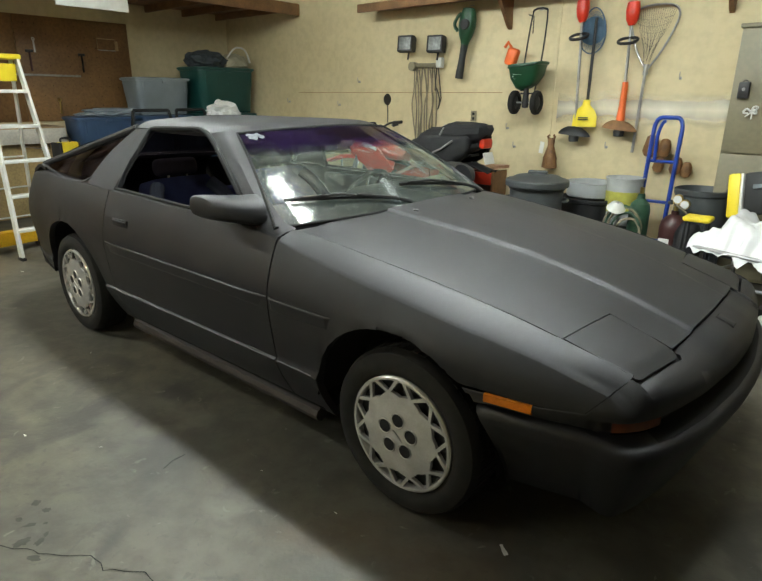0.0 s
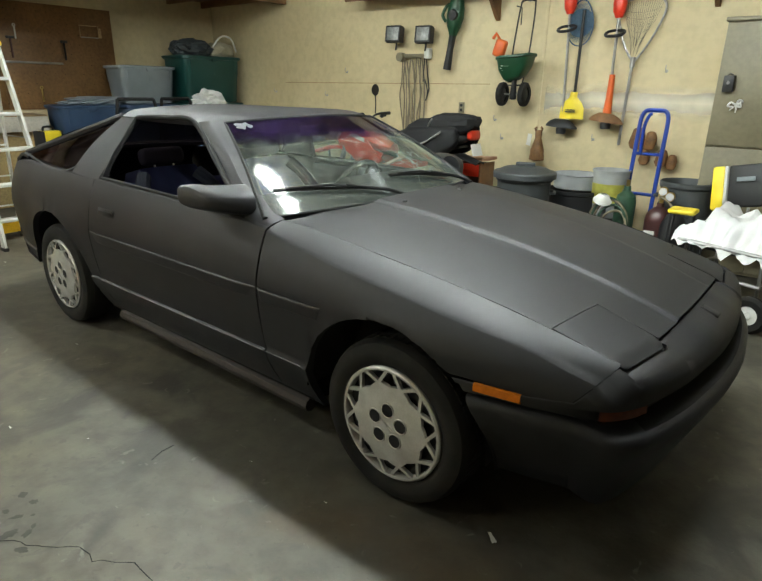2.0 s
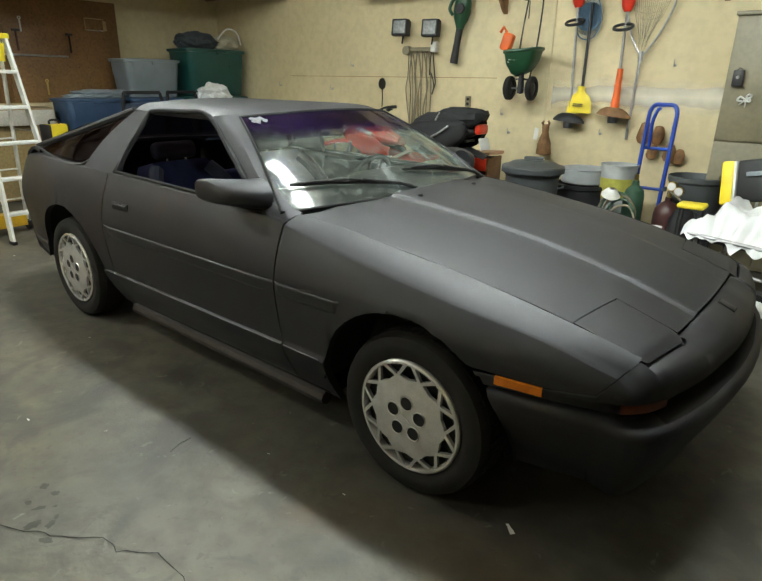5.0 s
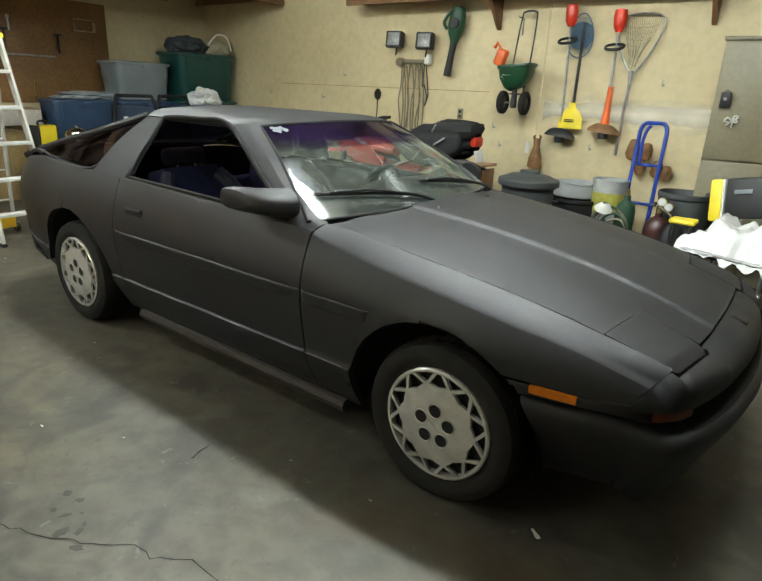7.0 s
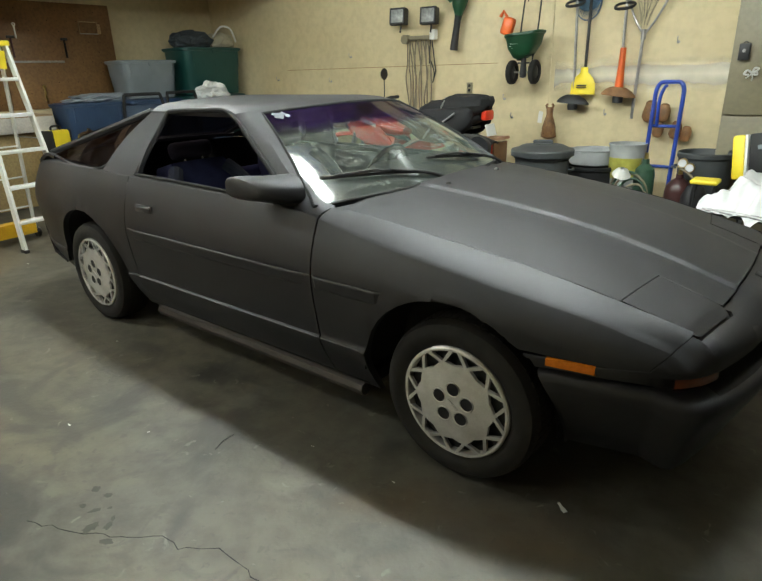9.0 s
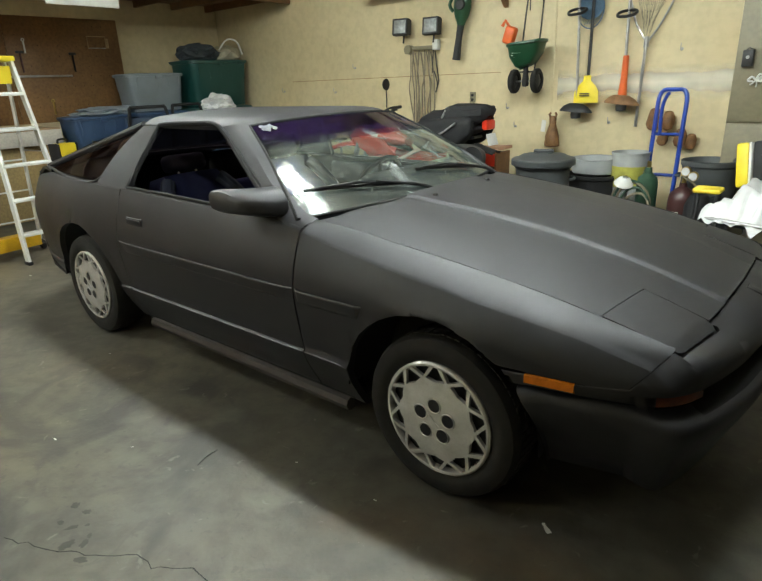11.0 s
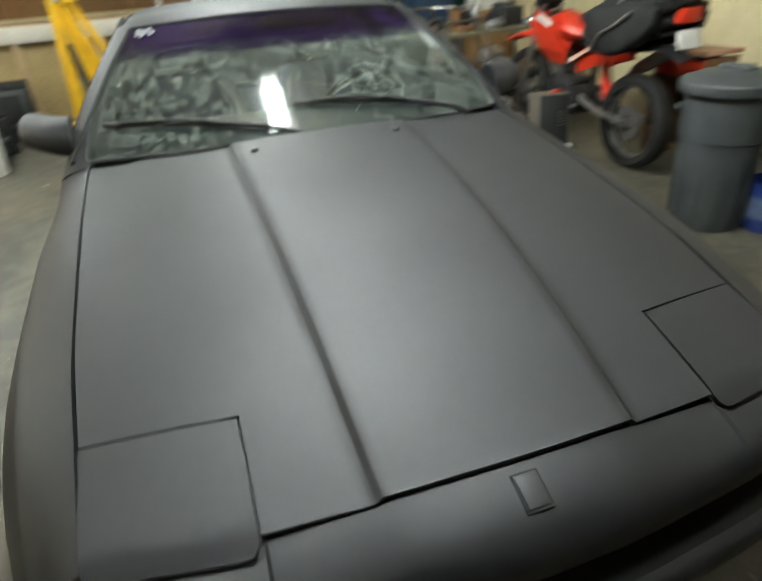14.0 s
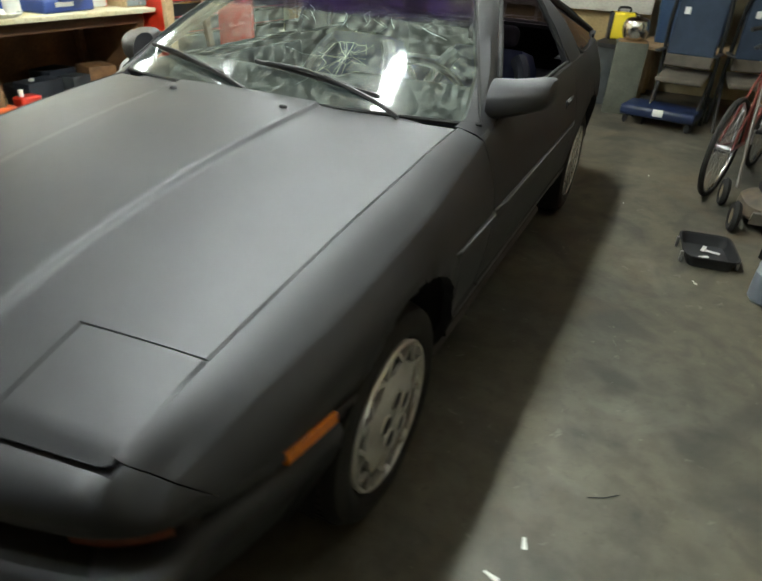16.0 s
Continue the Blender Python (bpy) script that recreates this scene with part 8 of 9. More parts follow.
part("carry_handle", tube(B(), smooth_path([(0, -0.06, 0.26), (0, -0.05, 0.30), (0, 0.05, 0.30), (0, 0.06, 0.26)], 4), 0.012, 8), BLACK, b)


b = base("carton_box", "tall grey-green carton standing beside the waste bin", "carton", pose(-5.72, 0.80, 0, 0, 0, 6))
part("carton_body", box(B(), (0, 0, 0.345), (0.32, 0.30, 0.69), 0.006), material("grey_green_card", (0.10, 0.105, 0.08), 0.8, 0, 0.3, 6, fine=0.2), b)
part("top_flap", box(B(), (0.0, 0.0, 0.694), (0.30, 0.27, 0.008), 0.002), BROWN, b)
b = base("steel_pot", "shiny round steel pot on the tall carton", "pot", pose(-5.70, 0.80, 0.70))
part("bowl", lathe(B(), [(0.0, 0.0), (0.07, 0.0), (0.11, 0.03), (0.13, 0.09), (0.125, 0.15), (0.11, 0.18), (0.118, 0.185), (0.105, 0.19), (0.10, 0.17), (0.0, 0.16)], 32), CHROME, b)
part("lid", lathe(B(), [(0.108, 0.188), (0.08, 0.205), (0.03, 0.215), (0.018, 0.225), (0.02, 0.24), (0.0, 0.243)], 28), CHROME, b)


# ---------------- end-wall workbench and pegboard ----------------
b = base("wall_bench", "long fixed bench with a white front board", "workbench")
part("worktop", box(B(), (-6.92, -1.6, 1.055), (0.55, 4.9, 0.03), 0.005), PINE, b)
part("front_board", box(B(), (-6.635, -1.6, 0.965), (0.025, 4.9, 0.17), 0.004), WHITEWOOD, b, "white painted front board")
part("lower_panel", box(B(), (-6.72, -1.6, 0.44), (0.02, 4.9, 0.86), 0.003), material("tan_panel", (0.42, 0.30, 0.13), 0.7, 0, 0.3, 3, fine=0.2), b)
for k in range(6):
    part("leg", box(B(), (-6.665, -3.9 + 0.92 * k, 0.44), (0.07, 0.07, 0.88), 0.004), PINE, b)
pg = base("pegboard", "dark brown hardboard tool panel with hooks", "pegboard")
for k in range(4):
    part("panel", box(B(), (-7.188, -3.4 + 1.42 * k + 0.5, 1.73), (0.016, 1.415, 1.24), 0.002), PEG, pg)
bm = B()
for i in range(46):
    for j in range(10):
        y, z = -3.55 + i * 0.12, 1.18 + j * 0.12
        bm.faces.new([bm.verts.new((-7.1788, y + 0.0035 * math.cos(a), z + 0.006 * math.sin(a))) for a in np.linspace(0, 2 * math.pi, 7)[:-1]])
part("peg_holes", bm, DARK, pg, smooth=False)["kind"] = "stuff"
thing("steel_rule", box(B(), (-7.16, 0.86, 1.665), (0.012, 1.0, 0.024), 0.003), STEEL, "long steel straightedge hung on the pegboard", "rule")
thing("steel_rule", box(B(), (-7.16, -1.0, 1.60), (0.012, 1.7, 0.022), 0.003), STEEL, "long steel straightedge hung on the pegboard", "rule")


def hung_tool(y, z, kind, mat, s=1.0):
    if kind == "spanner":
        bm = B()
        box(bm, (0, 0, 0), (0.008, 0.022 * s, 0.16 * s), 0.003)
        lathe(bm, [(0.011 * s, -0.005), (0.022 * s, -0.005), (0.022 * s, 0.005), (0.011 * s, 0.005), (0.011 * s, -0.005)], 14, "x", (0, 0, 0.09 * s))
        return thing("spanner", bm, mat, "steel spanner hung on the pegboard", "spanner", pose(-7.165, y, z), "pegboard tools")
    if kind == "hammer":
        b = base("hammer", "hammer hung head-up on the pegboard", "hammer", pose(-7.15, y, z), "pegboard tools")
        part("handle", tube(B(), [(0, 0, -0.2 * s), (0, 0, 0.08 * s)], 0.012, 8), mat, b)
        part("head", box(B(), (0, 0, 0.09 * s), (0.028, 0.11 * s, 0.03), 0.006), HEADIRON, b)
        return b
    b = base("hand_saw", "small frame saw hung on the pegboard", "saw", pose(-7.16, y, z), "pegboard tools")
    part("frame_bow", tube(B(), [(0, -0.12 * s, -0.08), (0, -0.12 * s, 0.06), (0, 0.12 * s, 0.06), (0, 0.12 * s, -0.08)], 0.007, 6), mat, b)
    part("blade", box(B(), (0, 0, -0.08), (0.002, 0.24 * s, 0.012)), STEEL, b)
    part("grip", box(B(), (0, 0.14 * s, -0.02), (0.022, 0.035, 0.12), 0.008), PINE, b)
    return b


hung_tool(0.85, 2.0, "spanner", PAPER, 0.9)
hung_tool(0.78, 1.87, "hammer", material("dull_maroon_grip", (0.07, 0.018, 0.012), 0.6, 0, 0.3, 12), 0.8)
hung_tool(1.40, 1.86, "hammer", DARK, 0.75)
hung_tool(1.75, 2.08, "saw", PINE)
hung_tool(1.05, 1.28, "spanner", BRASS)
hung_tool(0.2, 2.0, "hammer", BLACK)
hung_tool(-0.3, 1.85, "spanner", STEEL, 1.3)
hung_tool(-0.65, 1.4, "spanner", PAPER)
hung_tool(-1.2, 1.45, "spanner", STEEL)
hung_tool(-1.5, 2.0, "saw", RED)
hung_tool(-2.0, 1.9, "hammer", BLACK)
hung_tool(-0.9, 1.36, "hammer", DARK, 0.7)
hung_tool(-2.6, 1.7, "spanner", STEEL, 1.4)


# stepladder
def stepladder():
    b = base("stepladder", "white stepladder with a yellow top cap", "stepladder", pose(-5.12, -0.245, 0, 0, 0, 4))
    top, foot = 1.74, 0.0

    def rail(sy, front):
        x0, x1 = (0.06, 0.42) if front else (-0.06, -0.40)
        y0, y1 = 0.15, 0.25 if front else 0.24
        bm = B()
        rows = []
        for t in (0, 1):
            c = Vector((x0 + (x1 - x0) * t, sy * (y0 + (y1 - y0) * t), top - (top - foot) * t))
            w, d = (0.022, 0.036) if front else (0.016, 0.026)
            rows.append([c + Vector((-d, -w * 0.5, 0)), c + Vector((d, -w * 0.5, 0)), c + Vector((d, w * 0.5, 0)), c + Vector((-d, w * 0.5, 0))])
        skin(bm, rows, close=True, caps=True)
        part("front_rail" if front else "rear_rail", bm, WHITE, b)

    for sy in (-1, 1):
        rail(sy, True)
        rail(sy, False)
        part("spreader_bar", tube(B(), [(0.22, sy * 0.20, 0.95), (-0.22, sy * 0.19, 0.95)], 0.006, 6), STEEL, b)
        part("rubber_foot", box(B(), (0.42, sy * 0.25, 0.015), (0.09, 0.04, 0.03), 0.006), BLACK, b)
    for k, z in enumerate((0.26, 0.56, 0.86, 1.16, 1.46)):
        t = (top - z) / top
        part("step", box(B(), (0.06 + 0.36 * t, 0, z), (0.09, 2 * (0.15 + 0.10 * t), 0.03), 0.005), WHITE, b)
        part("rear_brace", tube(B(), [(-0.06 - 0.34 * t, -0.15 - 0.09 * t, z), (-0.06 - 0.34 * t, 0.15 + 0.09 * t, z)], 0.008, 6), WHITE, b)
    part("top_cap", box(B(), (0, 0, 1.755), (0.20, 0.36, 0.045), 0.012), LEMON, b, "yellow plastic top cap")
    part("warning_label", box(B(), (0.085, 0, 1.62), (0.004, 0.24, 0.15), 0.001, turn(0, 11, 0)), LEMON, b, "yellow warning label panel")


stepladder()


# engine hoist
def hoist():
    b = base("engine_hoist", "folded yellow engine hoist on small castors", "engine hoist", pose(-4.78, -1.08, 0, 0, 0, 0))

    def beam(name, a, c, w, mat=YELLOW):
        a, c = Vector(a), Vector(c)
        d = (c - a).normalized()
        u = d.orthogonal().normalized() if abs(d.z) > 0.9 else Vector((0, 0, 1)).cross(d).normalized()
        v = d.cross(u)
        rows = [[p + u * sx * w + v * sz * w for sx, sz in ((-1, -1), (1, -1), (1, 1), (-1, 1))] for p in (a, c)]
        part(name, skin(B(), rows, close=True, caps=True), mat, b)

    beam("base_beam", (-0.24, -0.42, 0.18), (-0.20, 0.30, 0.18), 0.075)
    beam("leg", (-0.20, 0.26, 0.15), (-0.42, 0.90, 0.12), 0.062)
    beam("leg", (-0.24, -0.38, 0.12), (-1.4, -0.3, 0.10), 0.036)
    beam("mast", (-0.22, -0.27, 0.22), (-0.26, -0.21, 1.52), 0.042)
    beam("mast", (-0.20, 0.01, 0.24), (-0.24, -0.20, 1.30), 0.038)
    beam("boom", (-0.25, -0.27, 1.56), (-0.22, 0.05, 0.60), 0.036)
    beam("boom_extension", (-0.22, -0.10, 1.32), (-0.18, 0.20, 0.66), 0.024)
    beam("brace", (-0.22, -0.2, 1.30), (-0.2, -0.02, 1.32), 0.03)
    part("ram", tube(B(), [(-0.19, -0.10, 0.42), (-0.22, -0.19, 0.95)], 0.032, 10), BLACK, b)
    part("ram_rod", tube(B(), [(-0.22, -0.19, 0.95), (-0.24, -0.22, 1.28)], 0.014, 8), CHROME, b)
    part("chrome_sleeve", tube(B(), [(-0.22, -0.22, 1.44), (-0.2, -0.17, 1.30)], 0.045, 8), STEEL, b)
    part("hook", tube(B(), smooth_path([(-0.18, 0.20, 0.66), (-0.18, 0.23, 0.60), (-0.18, 0.20, 0.56), (-0.18, 0.17, 0.58)], 4), 0.012, 6), STEEL, b)
    for x, y in ((-0.24, -0.38), (-0.20, 0.26), (-0.41, 0.94), (-1.38, -0.3)):
        c = part("castor", lathe(B(), [(0.0, -0.018), (0.045, -0.018), (0.05, 0.0), (0.045, 0.018), (0.0, 0.018)], 18, "y", (x, y, 0.05)), BLACK, b)
        part("castor_fork", box(B(), (x, y, 0.085), (0.05, 0.05, 0.02), 0.004), STEEL, c)


hoist()
# greasy engine and other lumps behind the hoist
b = base("spare_engine", "dark greasy car engine standing on the floor", "engine", pose(-5.75, -1.05, 0, 0, 0, 25))
part("block", box(B(), (0, 0, 0.34), (0.62, 0.44, 0.46), 0.04, None, 3), DARK, b)
part("sump", box(B(), (0, 0, 0.08), (0.5, 0.32, 0.16), 0.03), BLACK, b)
part("head_cover", box(B(), (0, 0.02, 0.62), (0.56, 0.2, 0.10), 0.03, None, 3), BLACK, b)
for k in range(4):
    part("intake_runner", tube(B(), smooth_path([(-0.22 + 0.145 * k, -0.12, 0.58), (-0.22 + 0.145 * k, -0.26, 0.62), (-0.22 + 0.145 * k, -0.34, 0.52)], 4), 0.028, 10), STEEL, b)
part("pulley", lathe(B(), [(0.0, -0.03), (0.09, -0.03), (0.08, 0.0), (0.09, 0.03), (0.0, 0.03)], 24, "x", (0.34, 0, 0.28)), STEEL, b)
pail(-4.50, -2.12, 0.0, 0.15, 0.38, WHITE, None, "plain white plastic bucket on the floor")
for k, (x, y, w, d, h, mat, lab) in enumerate(((-5.3, -2.75, 0.5, 0.42, 0.62, BLACK, "dark old equipment case with a pale rim"), (-6.0, -2.2, 0.5, 0.5, 0.55, DARK, "dark metal case standing on the floor"), (-6.1, -3.0, 0.55, 0.5, 0.85, CANGREY, "grey cabinet standing by the end bench"))):
    b = base("equipment_case", lab, "case", pose(x, y, 0, 0, 0, 8 * k), "equipment cases")
    part("shell", box(B(), (0, 0, h / 2), (d, w, h), 0.015), mat, b)
    part("front_rim", box(B(), (d / 2 + 0.004, 0, h * 0.6), (0.012, w * 0.9, h * 0.66), 0.01), CANGREY, b)
    part("front_panel", box(B(), (d / 2 + 0.010, 0, h * 0.6), (0.008, w * 0.74, h * 0.5), 0.01), DARK, b)
    for sy in (-1, 1):
        part("knob", lathe(B(), [(0.0, 0.02), (0.018, 0.018), (0.02, 0.0)], 14, "x", (d / 2 + 0.01, sy * w * 0.25, h * 0.18)), STEEL, b)
rgc = random.Random(52)
for k in range(12):
    x, y, h = -5.15 + rgc.uniform(-0.55, 0.45), -2.45 + rgc.uniform(-0.45, 0.35), rgc.uniform(0.12, 0.40)
    bm = B()
    box(bm, (0, 0, h / 2), (rgc.uniform(0.12, 0.26), rgc.uniform(0.10, 0.24), h), 0.015)
    lathe(bm, [(0.07, h), (0.075, h + 0.03), (0.04, h + 0.06), (0.0, h + 0.065)], 14)
    tube(bm, [(0.05, 0.0, h * 0.6), (0.16, 0.05, h * 0.7), (0.17, 0.06, h * 0.2)], 0.018, 7)
    thing("engine_part", bm, (DARK, BLACK, STEEL, RUST, DARK, CANGREY)[k % 6], "greasy engine part heaped on the floor near the hoist", "engine part", pose(x, y, 0, 0, 0, rgc.uniform(0, 180)), "floor clutter")
thing("wall_pipe", tube(B(), [(-6.55, -4.12, 0.0), (-6.55, -4.12, 2.7)], 0.04, 12), WOOD, "brown upright pipe against the cream wall", "pipe")
b = base("hung_helmet", "white helmet on a dark hook board", "helmet", pose(-5.9, -4.12, 1.35))
part("hook_board", box(B(), (0, -0.04, 0.1), (0.32, 0.03, 0.46), 0.005), WOOD, b)
part("shell", lathe(B(), [(0.0, 0.13), (0.07, 0.11), (0.12, 0.04), (0.125, -0.03), (0.118, -0.05)], 24, "z", (0, 0.08, 0)), WHITE, b)


# ---------------- south side: tool chests and workbench ----------------
def tool_chest(x, y, w, d, z0, h, drawers, label, mat, lid=False, legs=True):
    """Its drawers look towards +y."""
    b = base("tool_chest", label, "tool chest", pose(x, y, 0))
    part("case", box(B(), (0, -d / 2, z0 + h / 2), (w, d, h), 0.01), mat, b)
    z = z0 + 0.03
    total = sum(drawers)
    for q in drawers:
        hh = (h - 0.06) * q / total
        dr = part("drawer", box(B(), (0, 0.006, z + hh / 2), (w - 0.05, 0.02, hh - 0.012), 0.004), BLACK, b, "black drawer front")
        part("pull", box(B(), (0, 0.024, z + hh - 0.022), (w - 0.07, 0.022, 0.020), 0.005), CHROME, dr, "bright full-width drawer pull")
        z += hh
    if legs:
        for sx in (-1, 1):
            for dy in (-0.06, -d + 0.06):
                part("castor", lathe(B(), [(0.0, -0.02), (0.055, -0.02), (0.06, 0.0), (0.055, 0.02), (0.0, 0.02)], 18, "x", (sx * (w / 2 - 0.07), dy, 0.06)), BLACK, b)
                part("castor_plate", box(B(), (sx * (w / 2 - 0.07), dy, z0 / 2 + 0.05), (0.06, 0.06, max(0.02, z0 - 0.09)), 0.004), STEEL, b)
    return b


tool_chest(-5.20, -3.30, 0.64, 0.60, 0.13, 0.87, (3, 2, 2, 1.4, 1.4), "tall red enamel roller tool cabinet with black drawers", RED)
tool_chest(-5.20, -3.32, 0.62, 0.55, 1.0, 0.46, (1.4, 1.2, 1, 1, 1), "red enamel top chest with black drawers", RED, legs=False)
tool_chest(-3.62, -3.02, 0.72, 0.48, 0.13, 0.80, (2.4, 1.6, 1.2, 1.2), "orange-red tool cart with dark drawers and bright pulls", RED)
thing("badge_plate", box(B(), (-4.876, -3.60, 0.93), (0.008, 0.10, 0.04), 0.003), PAPER, "pale badge plate on the red cabinet side", "badge")
thing("timber_post", box(B(), (0, 0, 0.52), (0.09, 0.05, 1.04), 0.004), PINE, "yellowed timber leaning against the tool cart", "timber", pose(-3.22, -2.93, 0.0, 5, -4, 0))
thing("timber_post", box(B(), (0, 0, 0.50), (0.07, 0.05, 1.0), 0.004), WOOD, "brown timber standing against the tool cart", "timber", pose(-3.78, -2.92, 0.0, 5, 3, 0))
b = base("workbench", "heavy timber workbench with a pale worn edge", "workbench", pose(-1.75, -3.68, 0))
BENCHTOP = material("worn_yellow_top", (0.56, 0.47, 0.24), 0.5, 0, 0.35, 3, 0.1, 60, second=(0.62, 0.58, 0.42), fine=0.2)
DARKWOOD = material("dark_shop_timber", (0.10, 0.045, 0.02), 0.6, 0, 0.45, 5, 0.2, 60, fine=0.3)
part("worktop", box(B(), (0, 0.03, 0.822), (3.0, 1.06, 0.036), 0.005), BENCHTOP, b)
part("apron", box(B(), (0, 0.43, 0.755), (2.9, 0.03, 0.09), 0.004), DARKWOOD, b)
for x in (-1.42, 0.06, 1.4):
    for y in (-0.42, 0.38):
        part("leg", box(B(), (x, y, 0.40), (0.085, 0.085, 0.80), 0.005), WOOD, b)
part("back_panel", box(B(), (0, -0.46, 0.42), (2.85, 0.02, 0.70), 0.003), WOOD, b)
part("end_panel", box(B(), (-1.44, 0, 0.42), (0.02, 0.80, 0.68), 0.003), WOOD, b)
b = base("tool_case", "blue plastic power-tool case lying on the bench", "tool case", pose(-2.45, -3.42, 0.841, 0, 0, 6))
CASEBLUE = material("blue_case_plastic", (0.02, 0.05, 0.22), 0.42, 0, 0.2, 7)
part("lower_shell", box(B(), (0, 0, 0.05), (0.52, 0.34, 0.10), 0.02, None, 3), CASEBLUE, b)
part("upper_shell", box(B(), (0, 0, 0.125), (0.51, 0.33, 0.045), 0.02, None, 3), CASEBLUE, b)
part("handle", tube(B(), smooth_path([(-0.1, 0.17, 0.09), (-0.09, 0.21, 0.09), (0.09, 0.21, 0.09), (0.1, 0.17, 0.09)], 4), 0.012, 8), CASEBLUE, b)
part("label_bar", box(B(), (0.06, 0.172, 0.06), (0.18, 0.004, 0.035), 0.001), PAPER, b)
thing("cap", lathe(B(), [(0.0, 0.10), (0.05, 0.095), (0.09, 0.06), (0.10, 0.0), (0.17, -0.006), (0.165, -0.012), (0.09, -0.006)], 26), WHITE, "white peaked work cap lying on the blue case", "cap", pose(-2.5, -3.40, 1.005))
b = base("pump_bottle", "white pump bottle on the bench", "bottle", pose(-2.02, -3.33, 0.841))
part("body", lathe(B(), [(0.0, 0.0), (0.055, 0.0), (0.06, 0.01), (0.06, 0.16), (0.03, 0.19), (0.018, 0.20), (0.018, 0.23), (0.0, 0.23)], 22), WHITE, b)
part("pump", tube(B(), [(0, 0, 0.22), (0, 0, 0.27), (0.05, 0.0, 0.265)], 0.009, 6), WHITE, b)
thing("dish", lathe(B(), [(0.0, 0.0), (0.10, 0.0), (0.14, 0.03), (0.137, 0.034), (0.09, 0.006), (0.0, 0.006)], 26), WHITE, "shallow white dish on the bench", "dish", pose(-1.88, -3.26, 0.841))
b = base("tall_canister", "blue canister with a pale lid on the bench", "canister", pose(-2.3, -3.78, 0.841))
part("body", lathe(B(), [(0.0, 0.0), (0.10, 0.0), (0.10, 0.28), (0.0, 0.28)], 26), BLUE, b)
part("lid", lathe(B(), [(0.103, 0.27), (0.103, 0.31), (0.0, 0.315)], 26), WHITE, b)
rg = random.Random(17)
for k in range(26):
    x, y = -3.1 + rg.uniform(0, 2.4), -3.9 + rg.uniform(-0.12, 0.42)
    if abs(x + 2.4) < 0.45 and y > -3.65:
        y = -3.95
    h, r = rg.uniform(0.07, 0.26), rg.uniform(0.03, 0.075)
    bm = B()
    if k % 3 == 0:
        box(bm, (0, 0, h / 2), (r * 2.4, r * 2, h), 0.008)
    elif k % 3 == 1:
        lathe(bm, [(0.0, 0.0), (r, 0.0), (r, h * 0.75), (r * 0.5, h * 0.9), (r * 0.4, h), (0.0, h)], 18)
    else:
        lathe(bm, [(0.0, 0.0), (r * 1.2, 0.0), (r * 1.2, h * 0.6), (r * 1.25, h * 0.62), (0.0, h * 0.64)], 20)
    thing("bench_item", bm, (WHITE, STEEL, BLACK, RED, TOTEGREY, BRASS, PAPER, GREEN)[k % 8], "can, bottle or box standing among clutter on the bench", "container", pose(x, y, 0.841, 0, 0, rg.uniform(0, 90)), "bench clutter")
b = base("drawer_unit", "small parts drawer unit with pale drawer fronts", "drawer unit", pose(-3.18, -3.35, 0.841))
part("case", box(B(), (0, -0.02, 0.12), (0.30, 0.24, 0.24), 0.008), PINE, b)
for k in range(4):
    d = part("drawer", box(B(), (0, 0.104, 0.035 + 0.057 * k), (0.27, 0.014, 0.048), 0.004), TOTEGREY, b)
    part("knob", lathe(B(), [(0.0, 0.02), (0.012, 0.018), (0.012, 0.0)], 12, "y", (0, 0.11, 0.035 + 0.057 * k)), STEEL, d)
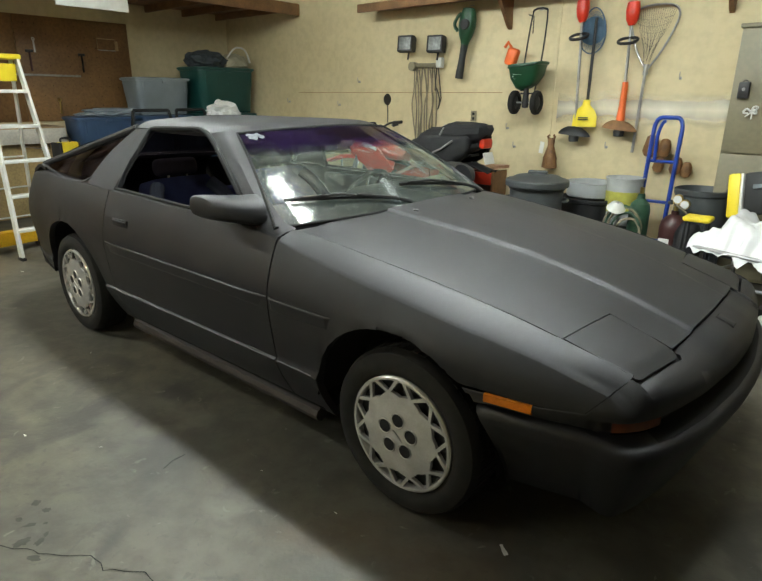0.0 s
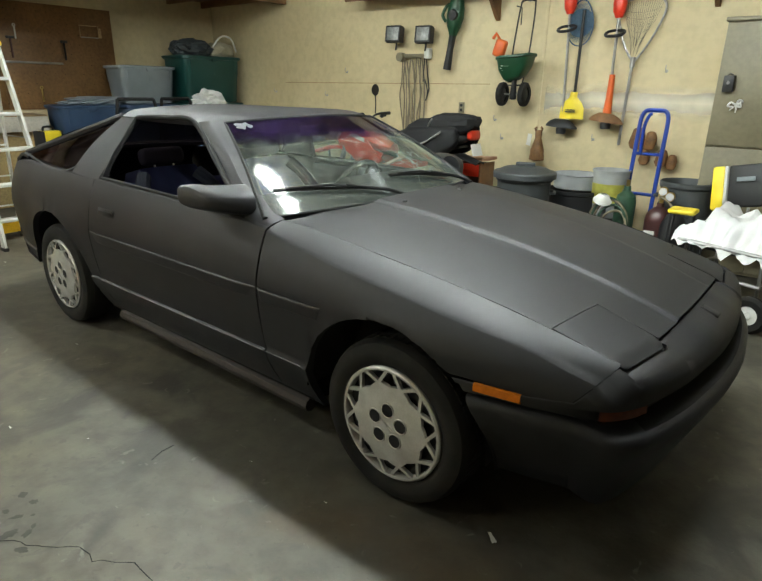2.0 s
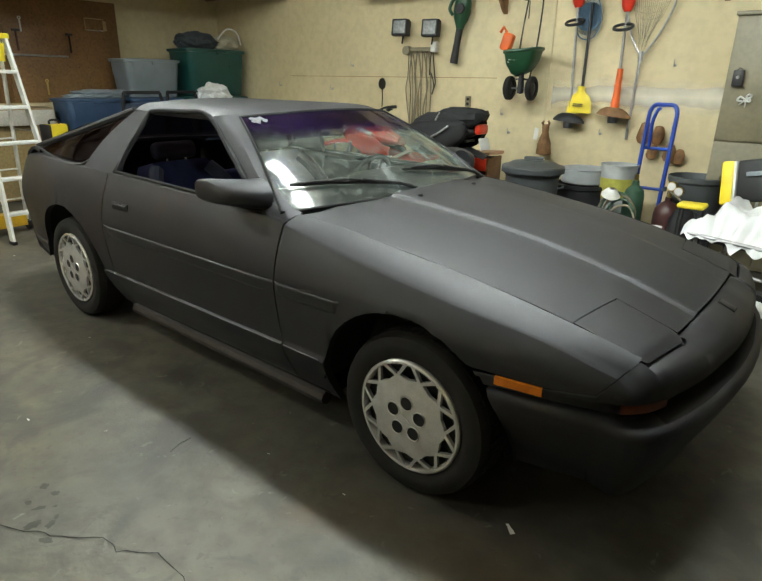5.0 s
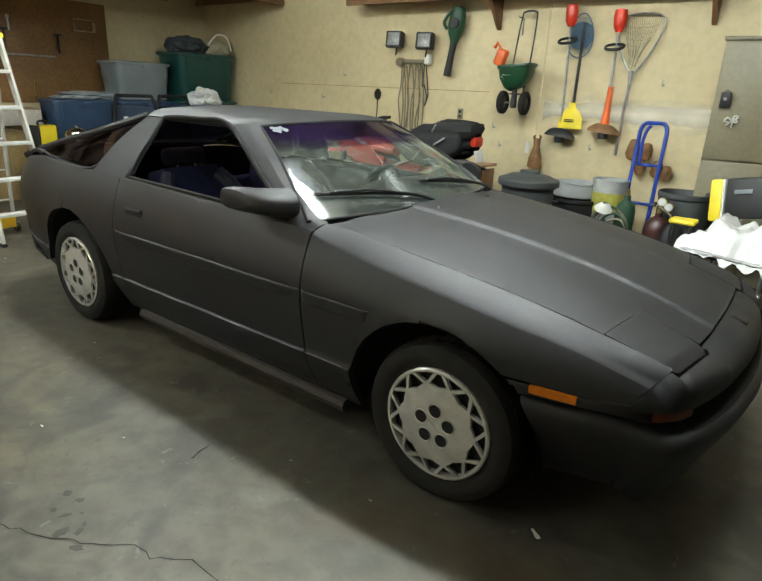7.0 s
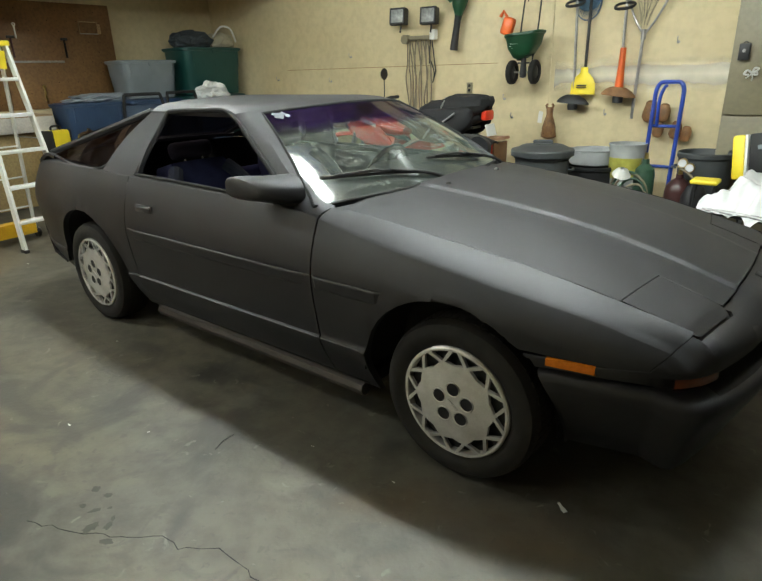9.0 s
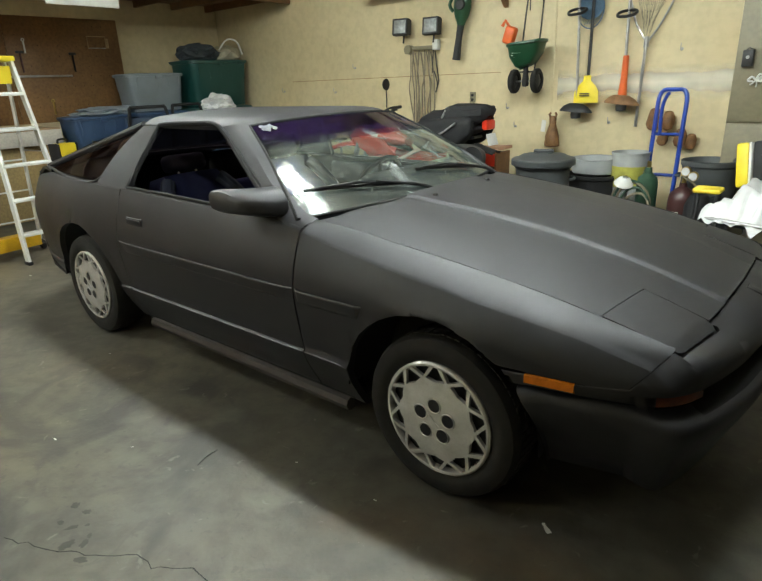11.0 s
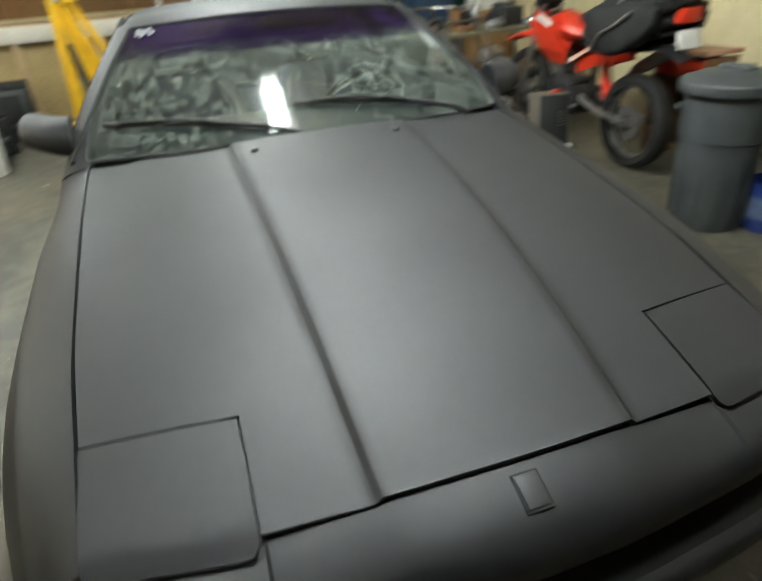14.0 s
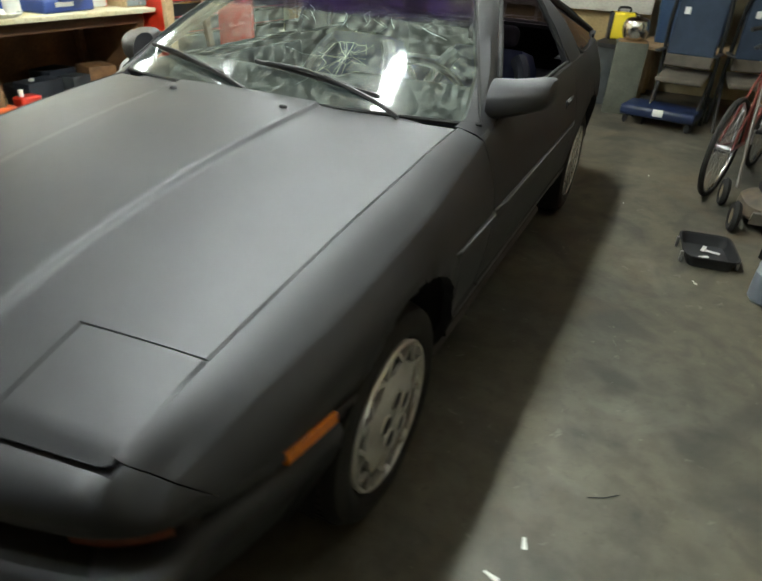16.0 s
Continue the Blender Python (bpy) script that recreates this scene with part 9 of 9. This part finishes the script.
# things stowed under the bench
rgc = random.Random(41)
for k in range(14):
    x, y, h, rr = -2.95 + 0.085 * k + rgc.uniform(-0.03, 0.03), -3.36 + rgc.uniform(-0.10, 0.12), rgc.uniform(0.10, 0.24), rgc.uniform(0.030, 0.05)
    thing("shop_can", lathe(B(), [(0.0, 0.0), (rr, 0.0), (rr, h * 0.8), (rr * 0.55, h * 0.9), (rr * 0.4, h), (0.0, h)], 16), (STEEL, WHITE, RED, CHROME, BLACK, PAPER, STEEL)[k % 7], "small can or bottle crowded under the bench", "can", pose(x, y, 0), "small cans under the bench")
b = base("plastic_chair", "upturned pale plastic chair frame under the bench", "chair", pose(-3.02, -3.30, 0, 0, 12, 15) @ Matrix.Diagonal((0.75, 0.9, 0.9, 1)))
part("frame", tube(B(), smooth_path([(-0.16, 0.0, 0.02), (-0.17, 0.02, 0.30), (-0.12, 0.03, 0.44), (0.12, 0.03, 0.44), (0.17, 0.02, 0.30), (0.16, 0, 0.02)], 5), 0.028, 8), WHITE, b)
part("cross_rail", tube(B(), [(-0.165, 0.01, 0.16), (0.165, 0.01, 0.16)], 0.018, 8), WHITE, b)
for k, (x, y, h, r, mat, lab) in enumerate(((-1.95, -3.32, 0.26, 0.09, RED, "red fuel can"), (-1.72, -3.30, 0.22, 0.085, ORANGE, "orange fluid bottle"), (-2.15, -3.45, 0.30, 0.08, RED, "red fuel can"), (-1.4, -3.35, 0.28, 0.12, TOTEGREY, "grey metal can"))):
    b = base("fluid_can", lab + " stowed under the bench", "can", pose(x, y, 0), "cans under the bench")
    part("body", box(B(), (0, 0, h / 2), (r * 2, r * 1.5, h), 0.02, None, 3), mat, b)
    part("spout", lathe(B(), [(0.02, h - 0.005), (0.02, h + 0.05), (0.0, h + 0.055)], 12, "z", (r * 0.5, 0, 0)), WHITE, b)
for k in range(22):
    x, y = -3.0 + rg.uniform(0, 2.6), -3.85 + rg.uniform(-0.1, 0.5)
    h = rg.uniform(0.12, 0.36)
    bm = B()
    box(bm, (0, 0, h / 2), (rg.uniform(0.12, 0.35), rg.uniform(0.12, 0.3), h), 0.012)
    thing("stowed_box", bm, (DARK, BLACK, BROWN, NAVY, CANGREY, RUST)[k % 6], "dark box stowed in the shade under the bench", "box", pose(x, y, 0, 0, 0, rg.uniform(-20, 20)), "under-bench boxes")
for k in range(7):
    crumpled("rag", "crumpled shop rag lying by the tool chests", "rag", pose(-4.9 + 0.3 * k + rg.uniform(-0.1, 0.1), -3.2 + rg.uniform(-0.2, 0.15), 0), (0.10, 0.09, 0.05), (RED, CANGREY, BLACK, PAPER)[k % 4], k + 20, 0.35)
